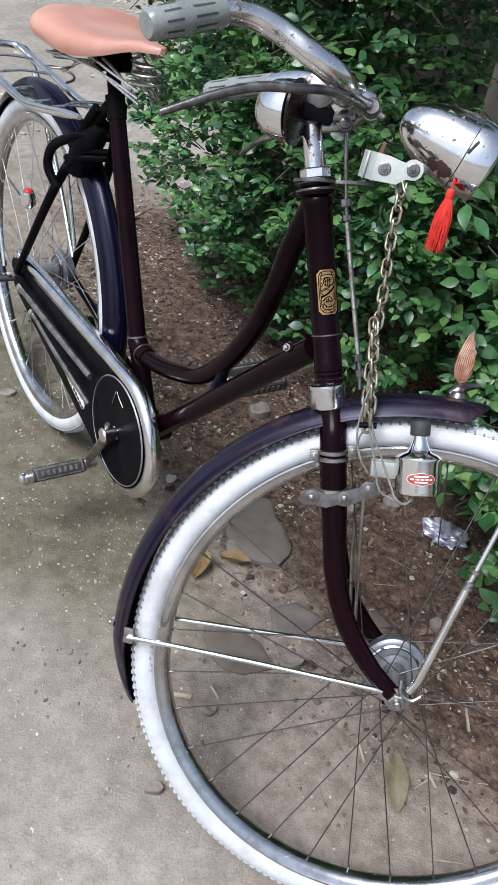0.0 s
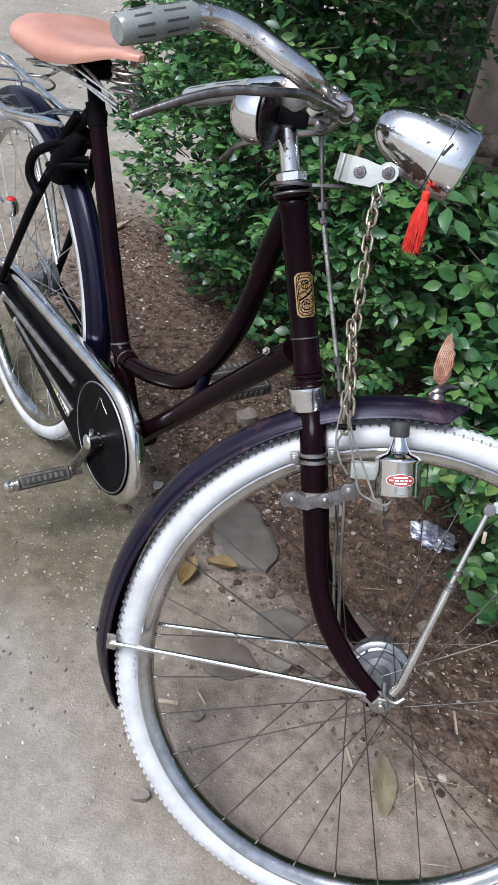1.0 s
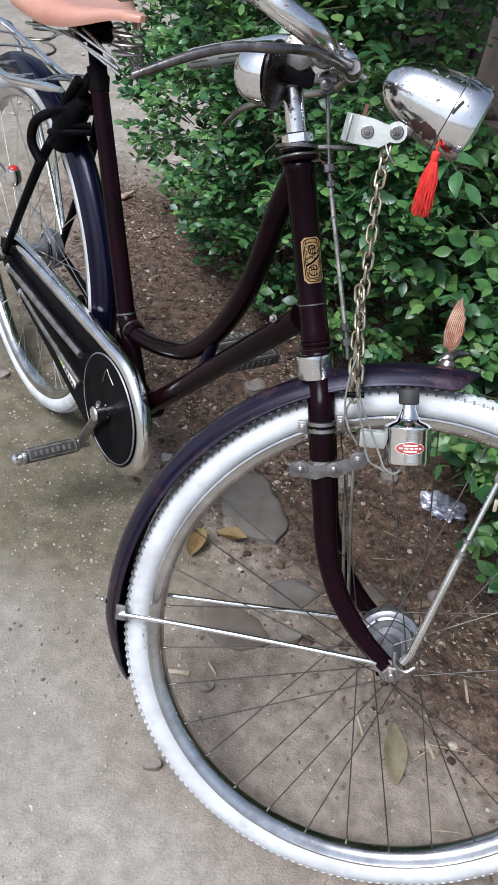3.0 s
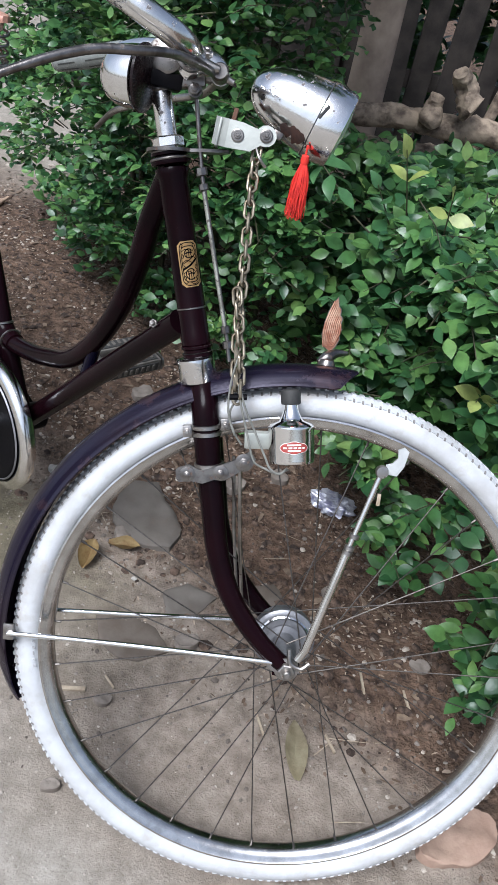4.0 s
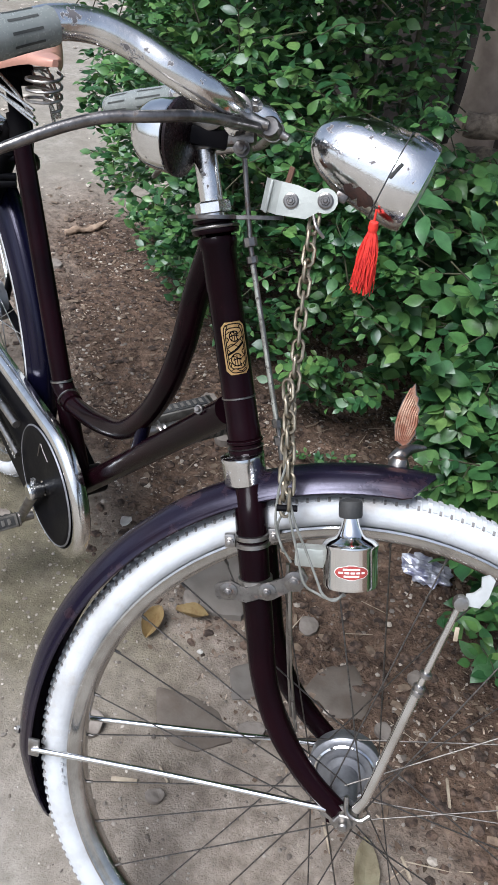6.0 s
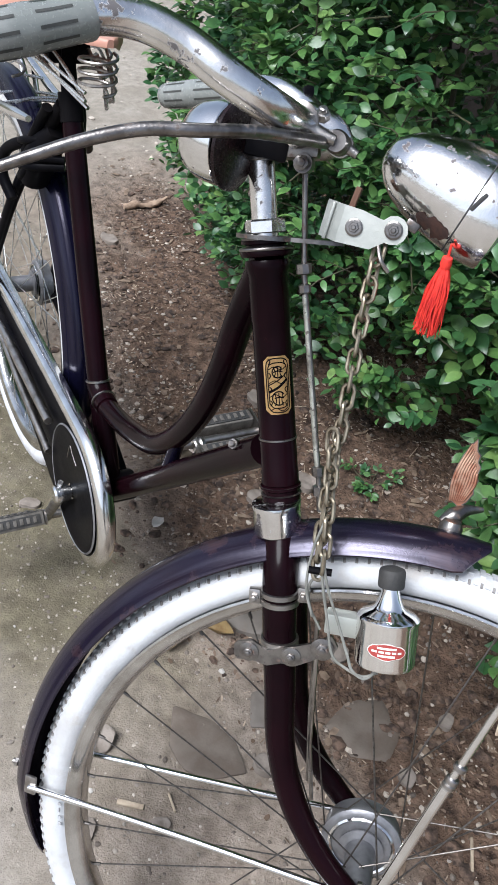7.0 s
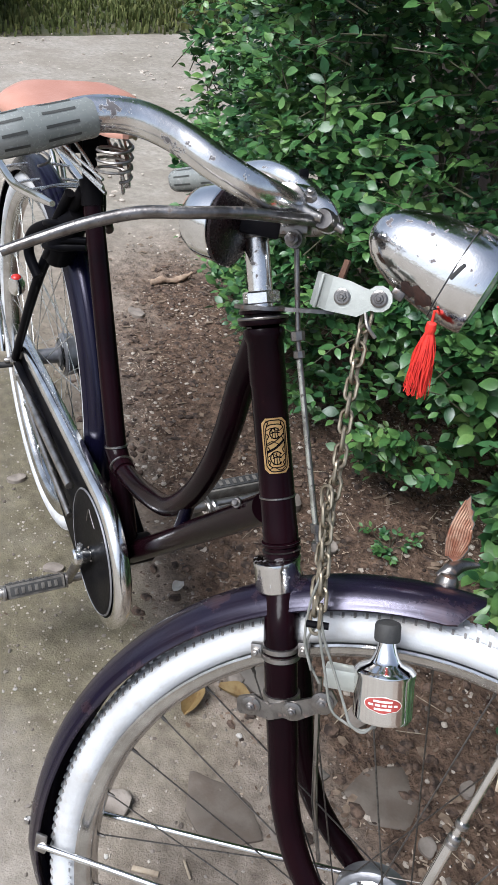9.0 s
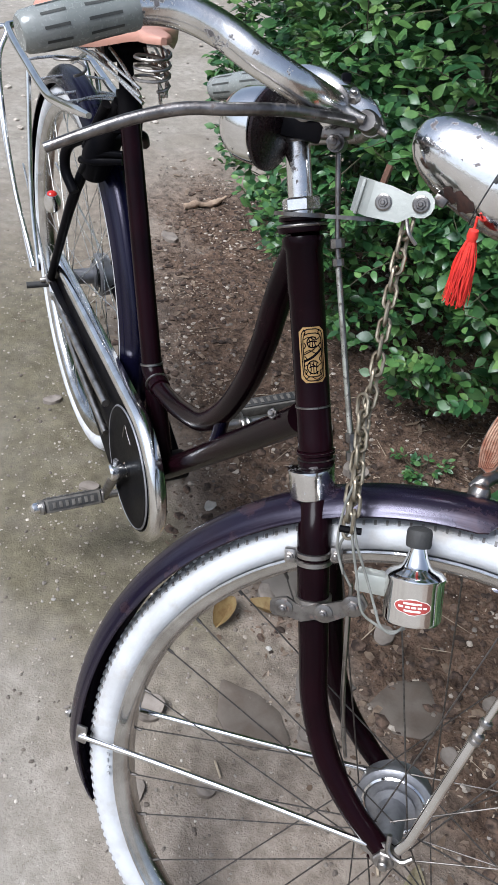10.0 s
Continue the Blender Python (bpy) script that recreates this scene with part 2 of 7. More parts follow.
LEAF = leafy("hedge_leaf", [(0.0, (0.014, 0.050, 0.022)), (0.3, (0.035, 0.103, 0.036)), (0.58, (0.070, 0.166, 0.047)),
                            (0.8, (0.118, 0.232, 0.064)), (0.97, (0.185, 0.290, 0.085))], (0.26, 0.44))
FAR_LEAF = leafy("bank_leaf", [(0.0, (0.05, 0.065, 0.018)), (0.5, (0.10, 0.125, 0.03)), (1.0, (0.19, 0.19, 0.065))], (0.6, 0.8))
LITTER = leafy("litter", [(0.0, (0.05, 0.032, 0.02)), (0.4, (0.12, 0.080, 0.053)), (0.75, (0.20, 0.142, 0.103)), (1.0, (0.34, 0.265, 0.205))], (0.7, 0.9))
PEBBLE = leafy("pebble", [(0.0, (0.09, 0.072, 0.058)), (0.5, (0.17, 0.14, 0.115)), (0.85, (0.24, 0.21, 0.18)), (1.0, (0.5, 0.47, 0.43))], (0.7, 0.9))


PALE_GRIT = surface("pale_grit", (0.47, 0.42, 0.36), (0.28, 0.235, 0.19), (0.8, 0.95), 0, 60, 300)


def ground_material():
    """Trodden grey-beige earth path, turning to dark damp soil with a greenish seam along the bed under the hedge."""
    m = bpy.data.materials.new("earth")
    m.use_nodes = True
    nt = m.node_tree
    bsdf = nt.nodes["Principled BSDF"]
    geo = nt.nodes.new("ShaderNodeNewGeometry")
    sep = nt.nodes.new("ShaderNodeSeparateXYZ")
    nt.links.new(geo.outputs["Position"], sep.inputs[0])

    def calc(op, a, b):
        n = nt.nodes.new("ShaderNodeMath")
        n.operation = op
        for s, v in zip(n.inputs, (a, b)):
            if isinstance(v, (int, float)):
                s.default_value = v
            else:
                nt.links.new(v, s)
        return n.outputs[0]

    wobble = calc("MULTIPLY", calc("SUBTRACT", tex(nt, 3.2, 5.0), 0.5), 0.55)
    d = calc("ADD", calc("ADD", calc("MULTIPLY", sep.outputs[0], 0.76), calc("MULTIPLY", sep.outputs[1], 0.65)), wobble)
    d = calc("SUBTRACT", d, calc("MULTIPLY", calc("MAXIMUM", calc("SUBTRACT", sep.outputs[1], 1.35), 0.0), 0.40))
    near_d = calc("SUBTRACT", d, calc("MULTIPLY", calc("MAXIMUM", calc("SUBTRACT", 0.75, sep.outputs[1]), 0.0), 0.25))
    edge = ramp(nt, calc("SUBTRACT", calc("ADD", sep.outputs[1], wobble), 2.05), [(0.0, 1.0), (0.5, 0.0)])
    edge = calc("MAXIMUM", edge, ramp(nt, calc("ADD", sep.outputs[0], 0.9), [(0.0, 0.0), (0.35, 1.0)]))
    trodden = calc("MULTIPLY", ramp(nt, calc("ADD", d, 0.5), [(0.26, 0.0), (0.52, 1.0)]), edge)
    bed = calc("MULTIPLY", ramp(nt, near_d, [(0.08, 0.0), (0.28, 1.0)]), edge)
    seam = ramp(nt, calc("ADD", d, 0.5), [(0.08, 0.0), (0.30, 0.95), (0.50, 0.95), (0.64, 0.0)])
    along_bike = ramp(nt, calc("MULTIPLY", calc("ADD", sep.outputs[1], wobble), 0.5), [(0.13, 0.0), (0.24, 1.0), (0.60, 1.0), (0.90, 0.2)])
    moss = calc("MULTIPLY", calc("MULTIPLY", seam, along_bike), ramp(nt, tex(nt, 16, 4.0, 0.65), [(0.3, 0.72), (0.6, 1.0)]))
    fine, mid, big = tex(nt, 240, 4.0, 0.7), tex(nt, 32, 5.0, 0.65), tex(nt, 4.0, 4.0)
    path = mixed(nt, ramp(nt, mid, [(0.35, 0.0), (0.7, 1.0)]), (0.221, 0.197, 0.165), (0.348, 0.318, 0.275))
    path = mixed(nt, ramp(nt, big, [(0.46, 0.0), (0.66, 0.6)]), path, (0.20, 0.172, 0.140))
    path = mixed(nt, ramp(nt, tex(nt, 1.4, 4.0, 0.6), [(0.46, 0.0), (0.64, 0.5)]), path, (0.185, 0.160, 0.126))
    path = mixed(nt, ramp(nt, tex(nt, 11, 5.0, 0.7), [(0.50, 0.0), (0.72, 0.5)]), path, (0.41, 0.367, 0.32))
    path = mixed(nt, ramp(nt, tex(nt, 75, 3.0, 0.6), [(0.64, 0.0), (0.76, 0.4)]), path, (0.165, 0.135, 0.105))
    path = mixed(nt, ramp(nt, tex(nt, 120, 3.0, 0.7), [(0.66, 0.0), (0.71, 0.5)]), path, (0.45, 0.41, 0.36))
    path = mixed(nt, ramp(nt, fine, [(0.30, 0.55), (0.46, 0.0)]), path, (0.13, 0.108, 0.085))
    path = mixed(nt, ramp(nt, tex(nt, 520, 2.0, 0.6), [(0.58, 0.0), (0.70, 0.22)]), path, (0.41, 0.37, 0.32))
    earth = mixed(nt, ramp(nt, mid, [(0.32, 0.0), (0.68, 1.0)]), (0.162, 0.129, 0.102), (0.315, 0.265, 0.216))
    earth = mixed(nt, ramp(nt, tex(nt, 88, 4.0, 0.7), [(0.63, 0.0), (0.74, 0.7)]), earth, (0.085, 0.060, 0.044))
    earth = mixed(nt, ramp(nt, fine, [(0.62, 0.0), (0.72, 0.6)]), earth, (0.33, 0.275, 0.22))
    soil = mixed(nt, ramp(nt, mid, [(0.3, 0.0), (0.68, 1.0)]), (0.025, 0.015, 0.011), (0.195, 0.127, 0.087))
    soil = mixed(nt, ramp(nt, fine, [(0.63, 0.0), (0.72, 0.8)]), soil, (0.27, 0.20, 0.145))
    tone = mixed(nt, trodden, path, earth)
    tone = mixed(nt, moss, tone, mixed(nt, ramp(nt, mid, [(0.35, 0.0), (0.65, 1.0)]), (0.066, 0.058, 0.034), (0.150, 0.130, 0.084)))
    nt.links.new(mixed(nt, bed, tone, soil), bsdf.inputs["Base Color"])
    bsdf.inputs["Roughness"].default_value = 0.9
    bsdf.inputs["Specular IOR Level"].default_value = 0.25
    h = calc("ADD", calc("MULTIPLY", fine, calc("ADD", calc("MULTIPLY", trodden, 0.15), 0.13)), calc("MULTIPLY", mid, calc("ADD", calc("ADD", calc("MULTIPLY", bed, 1.7), calc("MULTIPLY", trodden, 0.16)), 0.05)))
    bumped(nt, bsdf, h, 1.0, 0.016)
    return m


EARTH = ground_material()


# ---- building helpers ----
def mesh_of(name, bm, material, smooth=True):
    me = bpy.data.meshes.new(name)
    bm.to_mesh(me)
    bm.free()
    me.materials.append(material)
    if smooth:
        me.polygons.foreach_set("use_smooth", [True] * len(me.polygons))
        me.set_sharp_from_angle(angle=radians(38))
    return me


def part(name, bm, material, parent, label="", m=None):
    ob = new(name, mesh_of(name, bm, material) if isinstance(bm, bmesh.types.BMesh) else bm)
    ob.parent = parent
    if m is not None:
        ob.matrix_basis = m
    return tagged(ob, label=label)


def thing(name, bm, material, label, category, group="", kind=""):
    ob = new(name, mesh_of(name, bm, material))
    return tagged(ob, label=label, category=category, group=group, kind=kind)


def arrays(name, verts, faces, material, smooth=True):
    """A mesh from numpy arrays of vertices and of equal-sized faces."""
    me = bpy.data.meshes.new(name)
    nv, (nf, k) = len(verts), faces.shape
    me.vertices.add(nv)
    me.vertices.foreach_set("co", np.ascontiguousarray(verts, np.float32).ravel())
    me.loops.add(nf * k)
    me.loops.foreach_set("vertex_index", np.ascontiguousarray(faces, np.int32).ravel())
    me.polygons.add(nf)
    me.polygons.foreach_set("loop_start", np.arange(0, nf * k, k, dtype=np.int32))
    me.polygons.foreach_set("use_smooth", np.full(nf, smooth))
    me.update(calc_edges=True)
    me.materials.append(material)
    return me


def smoothed(points, n):
    """A smooth line of n steps between each two of the points (Catmull-Rom)."""
    p = [Vector(q) for q in points]
    p = [2 * p[0] - p[1], *p, 2 * p[-1] - p[-2]]
    out = []
    for i in range(1, len(p) - 2):
        for k in range(n):
            t = k / n
            out.append(0.5 * (2 * p[i] + (p[i + 1] - p[i - 1]) * t + (2 * p[i - 1] - 5 * p[i] + 4 * p[i + 1] - p[i + 2]) * t * t
                              + (3 * p[i] - p[i - 1] - 3 * p[i + 1] + p[i + 2]) * t ** 3))
    return out + [p[-2]]


def tube(points, radius, bm=None, sides=14, steps=1, closed=False, flat=1.0):
    """A round bar along points; radius is a number or a list that is spread along it; flat squeezes it in one direction."""
    bm = bm or bmesh.new()
    pts = smoothed(points, steps) if steps > 1 else [Vector(q) for q in points]
    n = len(pts)
    radii = [radius] * n if isinstance(radius, (int, float)) else [float(v) for v in np.interp(np.linspace(0, 1, n), np.linspace(0, 1, len(radius)), radius)]
    side, rings = None, []
    for i, q in enumerate(pts):
        a, b = (pts[i - 1], pts[(i + 1) % n]) if closed else (pts[max(i - 1, 0)], pts[min(i + 1, n - 1)])
        way = (b - a).normalized()
        if side is None:
            side = way.orthogonal().normalized()
        side = (side - way * side.dot(way)).normalized()
        other = way.cross(side)
        rings.append([bm.verts.new(q + radii[i] * (math.cos(u) * side + flat * math.sin(u) * other))
                      for u in (2 * math.pi * k / sides for k in range(sides))])
    pairs = list(zip(rings, rings[1:])) + ([(rings[-1], rings[0])] if closed else [])
    for r, s in pairs:
        for k in range(sides):
            bm.faces.new((r[k], r[(k + 1) % sides], s[(k + 1) % sides], s[k]))
    if not closed:
        bm.faces.new(rings[0][::-1])
        bm.faces.new(rings[-1])
    return bm


def along(a, b):
    """The pose that takes z to the way from a to b."""
    a, b = Vector(a), Vector(b)
    return Matrix.Translation(a) @ (b - a).to_track_quat("Z", "Y").to_matrix().to_4x4()


def turned(profile, bm=None, m=None, sides=32, closed=False):
    """A turned body: (radius, height) pairs round z, then moved by m."""
    bm = bm or bmesh.new()
    m = m or Matrix()
    rings = []
    for r, h in profile:
        if r < 1e-6:
            rings.append([bm.verts.new(m @ Vector((0, 0, h)))] * sides)
        else:
            rings.append([bm.verts.new(m @ Vector((r * math.cos(u), r * math.sin(u), h))) for u in (2 * math.pi * k / sides for k in range(sides))])
    for r, s in list(zip(rings, rings[1:])) + ([(rings[-1], rings[0])] if closed else []):
        for k in range(sides):
            f = []
            for v in (r[k], r[(k + 1) % sides], s[(k + 1) % sides], s[k]):
                if v not in f:
                    f.append(v)
            if len(f) > 2:
                bm.faces.new(f)
    if not closed:
        for ring, flip in ((rings[0], True), (rings[-1], False)):
            if ring[0] is not ring[1]:
                bm.faces.new(ring[::-1] if flip else ring)
    bmesh.ops.recalc_face_normals(bm, faces=bm.faces)
    return bm


def block(size, bm=None, m=None, bevel=0.002):
    """A box with eased edges."""
    bm = bm or bmesh.new()
    made = bmesh.ops.create_cube(bm, size=1.0)["verts"]
    bmesh.ops.scale(bm, vec=size, verts=made)
    if bevel:
        edges = list({e for v in made for e in v.link_edges})
        made = bmesh.ops.bevel(bm, geom=edges, offset=bevel, segments=2, profile=0.6, affect="EDGES")["verts"]
    if m:
        bmesh.ops.transform(bm, matrix=m, verts=made)
    return bm


def plate(outline, thick, m=None, bm=None):
    """A flat plate with the outline in its own x and y, thick along z."""
    bm = bm or bmesh.new()
    m = m or Matrix()
    lo = [bm.verts.new(m @ Vector((x, y, -thick / 2))) for x, y in outline]
    hi = [bm.verts.new(m @ Vector((x, y, thick / 2))) for x, y in outline]
    bm.faces.new(lo[::-1])
    bm.faces.new(hi)
    for k in range(len(lo)):
        j = (k + 1) % len(lo)
        bm.faces.new((lo[k], lo[j], hi[j], hi[k]))
    bmesh.ops.recalc_face_normals(bm, faces=bm.faces)
    return bm


def rounded(w, h, r, n=5):
    """The outline of a rectangle with round corners."""
    out = []
    for cx, cy, a0 in ((w / 2 - r, h / 2 - r, 0), (-w / 2 + r, h / 2 - r, 90), (-w / 2 + r, -h / 2 + r, 180), (w / 2 - r, -h / 2 + r, 270)):
        out += [(cx + r * math.cos(radians(a0 + 90 * k / n)), cy + r * math.sin(radians(a0 + 90 * k / n))) for k in range(n + 1)]
    return out


def hexnut(bm, m, r=0.007, h=0.006, bolt=0.0035, out=0.004):
    turned([(r, 0), (r, h * 0.85), (r * 0.86, h)], bm, m, 6)
    turned([(bolt, h * 0.5), (bolt, h + out * 0.8), (bolt * 0.7, h + out)], bm, m, 10)
    return bm


# ---- ground ----
def reach(lo, hi, step, far):
    """Grid lines: close together between lo and hi, then wider and wider out to far."""
    mid = list(np.arange(lo, hi, step))
    out, gap = [], step
    x = hi
    while x < far:
        out.append(x)
        gap *= 1.35
        x += gap
    left, gap, x = [], step, lo - step
    while x > -far:
        left.append(x)
        gap *= 1.35
        x -= gap
    return np.array(left[::-1] + mid + out)


def lie(x, y):
    """Height of the ground: nearly level, crumbly in the bed."""
    d = 0.76 * x + 0.65 * y
    rough = min(max((d + 0.05) / 0.4, 0.25), 1.0)
    h = 0.012 * rough * noise.noise((x * 7, y * 7, 0.3)) + 0.007 * rough * noise.noise((x * 24, y * 24, 1.7))
    near = math.exp(-((x / 0.3) ** 2 + (y / 0.3) ** 2))
    return h * (1 - 0.8 * near) - 0.003


def build_ground():
    xs, ys = reach(-1.7, 1.0, 0.018, 400.0), reach(-0.3, 2.6, 0.018, 400.0)
    inside = lambda x, y: -2.2 < x < 1.5 and -0.8 < y < 3.2
    verts = np.array([(x, y, lie(x, y) if inside(x, y) else -0.003) for y in ys for x in xs])
    nx, ny = len(xs), len(ys)
    i = (np.arange(ny - 1)[:, None] * nx + np.arange(nx - 1)[None, :]).ravel()
    me = arrays("ground", verts, np.stack([i, i + 1, i + nx + 1, i + nx], 1), EARTH)
    return tagged(new("ground", me), label="trodden grey-beige earth path beside a dark soil bed", category="ground", kind="structure")


build_ground()

# ---- the bicycle's two planes ----
# FRONT: the steered wheel's plane, x ahead, y to the rider's left, z up; FRAME: the same for the frame, of which the wheel is turned to the left.
LEAN = 23.47
FRONT = Matrix.Rotation(radians(-LEAN), 4, "X")
TO_FRAME = Matrix(((0.6956, -0.6590, -0.2861), (0.7173, 0.6590, 0.2262), (0.0395, -0.3626, 0.9311))).to_quaternion().to_matrix().to_4x4()
TO_FRAME = Matrix.Translation((0.0860, -0.0411, -0.0023)) @ TO_FRAME
FRAME = FRONT @ TO_FRAME.inverted()
WHEEL = 0.355
BACK = 1.171
AXIS_FOOT, AXIS_WAY = Vector((-0.0625, 0.010, WHEEL)), Vector((-0.3007, 0, 0.9537))


def steer(z, y=0.0, ahead=0.0):
    """A point on the steering axis at height z of the front plane."""
    p = AXIS_FOOT + AXIS_WAY * ((z - WHEEL) / AXIS_WAY.z)
    return p + Vector((0.9537, 0, 0.3007)) * ahead + Vector((0, y, 0))


bicycle = new("bicycle")
bicycle.matrix_basis = FRAME
tagged(bicycle, label="old maroon roadster bicycle with white tyres, front wheel turned", category="bicycle")


def front(name, bm, material, label=""):
    return part(name, bm, material, bicycle, label, TO_FRAME)


def rear(name, bm, material, label=""):
    return part(name, bm, material, bicycle, label)


# ---- wheels ----
FLAT = Matrix.Rotation(radians(90), 4, "X")


def wheel(name, m, spoke_mat, label):
    """A spoked wheel round the y axis through its own origin."""
    w = m
    r = WHEEL
    half = [(r - 0.0525, 0.0035), (r - 0.0515, 0.0080), (r - 0.0480, 0.0122), (r - 0.0440, 0.0145), (r - 0.0400, 0.0152), (r - 0.0372, 0.0172), (r - 0.0348, 0.0168), (r - 0.0352, 0.0140), (r - 0.0400, 0.0110)]
    rim = turned([(q, -y) for q, y in half] + [(q, y) for q, y in half[::-1]], None, FLAT, 96, True)
    body = part(name, rim, RIM, bicycle, label, w)
    c, t = r - 0.0215, 0.0205
    prof = []
    for k in range(22):
        u = 2 * math.pi * k / 22
        prof.append((c + (0.0205 if math.cos(u) > 0 else 0.0170) * math.cos(u), t * math.sin(u)))
    part("tyre", turned(prof, None, FLAT, 120, True), RUBBER, body, "white rubber tyre, slightly soiled")
    marks = bmesh.new()
    for k, (wide, tall) in enumerate(((0.0030, 0.0045), (0.0026, 0.0045), (0.0050, 0.0012), (0.0030, 0.0045), (0.0030, 0.0045))):
        mm = Matrix.Rotation(radians(168 + 1.5 * k), 4, "Y") @ Matrix.Translation((c - 0.008, -t * 0.915, 0)) @ Matrix.Rotation(radians(20), 4, "Z")
        block((tall * 1.3, 0.0008, wide), marks, mm, 0)
    part("side_mark", marks, GROOVE_PALE, body, "faint moulded marks on the tyre wall")
    # tread blocks along both shoulders and the crown; dark ticks paint the gaps' shadow
    n = 196
    for label_t, mat, rows in (("tread", RUBBER, ((-0.0120, 0.0160, 0.0011, 0.0023), (0.0120, 0.0160, 0.0011, 0.0023), (0.0, 0.0200, 0.0011, 0.0025))),
                               ("shaded_gap_edge", GAP_SHADE, ((-0.0143, 0.0146, 0.0010, 0.0012), (0.0143, 0.0146, 0.0010, 0.0012)))):
        tread = bmesh.new()
        for k in range(n):
            for off, lift, high, wide in rows:
                u = 2 * math.pi * (k + (0.5 if off == 0 or mat is GAP_SHADE else 0)) / n
                mm = Matrix.Rotation(-u, 4, "Y") @ Matrix.Translation((c + lift, off, 0)) @ Matrix.Rotation(math.atan2(off, 0.018) * 0.9, 4, "Z")
                vs = [tread.verts.new(mm @ Vector((a * high, b * (0.0075 if not off else 0.0024 if mat is GAP_SHADE else 0.0042), cc * wide))) for a in (-1, 1) for b in (-1, 1) for cc in (-1, 1)]
                for f in ((0, 1, 3, 2), (4, 6, 7, 5), (0, 4, 5, 1), (2, 3, 7, 6), (0, 2, 6, 4), (1, 5, 7, 3)):
                    tread.faces.new([vs[q] for q in f])
        tagged(part(label_t, tread, mat, body), kind="stuff")
    hub = turned([(0.0, -0.034), (0.012, -0.034), (0.0125, -0.027), (0.0235, -0.0265), (0.0245, -0.0235), (0.016, -0.021), (0.0145, 0.032)], None, FLAT, 28)
    part("hub", hub, DRUM, body)
    drum = turned([(0.0, -0.030), (0.037, -0.030), (0.040, -0.031), (0.043, -0.033), (0.0435, -0.037), (0.0425, -0.040), (0.041, -0.054),
                   (0.036, -0.056), (0.020, -0.057), (0.0, -0.057)], None, FLAT, 40)
    part("brake_drum", drum, DRUM, body, "grey alloy brake drum with a bright ring")
    ring = turned([(0.0320, -0.0285), (0.0340, -0.0270), (0.0360, -0.0285), (0.0340, -0.0305)], None, FLAT, 40, True)
    part("drum_ring", ring, CHROME, body)
    axle = turned([(0.0, -0.070), (0.0045, -0.070), (0.0045, 0.046), (0.0, 0.046)], None, FLAT, 12)
    part("axle", axle, STEEL, body)
    # 32 spokes, half to each flange, crossing one another
    a0, b0 = Vector((0, 0, 0)), Vector((0, 0, 1))
    unit = mesh_of("spoke", tube([a0, b0], 0.0009, None, 6), spoke_mat)
    for k in range(32):
        side = -1 if k % 2 else 1
        u = 2 * math.pi * k / 32 + 0.04
        lead = radians(62) * (1 if (k // 2) % 2 else -1)
        hr = 0.0235 if side < 0 else 0.0415
        hy = -0.025 if side < 0 else 0.035
        p = Vector((hr * math.cos(u + lead), hy, hr * math.sin(u + lead)))
        q = Vector(((r - 0.0515) * math.cos(u), side * 0.003, (r - 0.0515) * math.sin(u)))
        part("spoke", unit, None, body, m=along(p, q) @ Matrix.Diagonal((1, 1, (q - p).length, 1)))
    nip = mesh_of("nipple", turned([(0.0016, 0), (0.0018, 0.005), (0.0013, 0.008)], None, None, 6), spoke_mat)
    for k in range(32):
        u = 2 * math.pi * k / 32 + 0.04
        q = Vector(((r - 0.0520) * math.cos(u), (-1 if k % 2 else 1) * 0.003, (r - 0.0520) * math.sin(u)))
        part("nipple", nip, None, body, m=along(q, q * 0.9))
    return body


front_wheel = wheel("front_wheel", TO_FRAME @ pose(0, 0, WHEEL), SPOKE, "front wheel with a chromed steel rim and thin spokes")
rear_wheel = wheel("rear_wheel", pose(-BACK, 0, WHEEL) @ Matrix.Rotation(radians(20), 4, "Y"), BRIGHT, "rear wheel with bright spokes")


def arch(cx, cz, radius, a0, a1, half, crown, thick=0.0012, steps=48, tip=0.0):
    """A mudguard: a strip with a rounded section bent round the wheel, with rolled edges."""
    bm = bmesh.new()
    rings = []
    for i in range(steps + 1):
        f = i / steps
        u = radians(a0 + (a1 - a0) * f)
        tail, nose = 1.0, 1.0
        if tip:     # the tail thins to a point, the nose is trimmed round to the crown
            tail = min(1.0, 0.14 + 0.86 * (f / 0.14) ** 0.75)
            nose = min(1.0, 0.30 + 0.70 * ((1 - f) / 0.030) ** 0.8)
        sec = [(half * v * nose * tail, crown * tail * (1 - abs(v * nose) ** 2.4)) for v in np.linspace(-1, 1, 13)]
        shape = sec + [(y * 0.965, h - thick - 0.0006) for y, h in sec[::-1]]
        rings.append([bm.verts.new((cx + (radius - crown + h) * math.cos(u), y, cz + (radius - crown + h) * math.sin(u))) for y, h in shape])
    n = len(shape)
    for r, s in zip(rings, rings[1:]):
        for k in range(n):
            bm.faces.new((r[k], r[(k + 1) % n], s[(k + 1) % n], s[k]))
    bm.faces.new(rings[0])
    bm.faces.new(rings[-1][::-1])
    bmesh.ops.recalc_face_normals(bm, faces=bm.faces)
    return bm


front("front_mudguard", arch(0, WHEEL, 0.382, 201.5, 87.6, 0.031, 0.022, steps=72, tip=1), FENDER, "dull purple-black enamelled mudguard with worn edges")
rear("rear_mudguard", arch(-BACK, WHEEL, 0.385, -8, 196, 0.0255, 0.030), REAR_PAINT, "glossy blue-black mudguard")

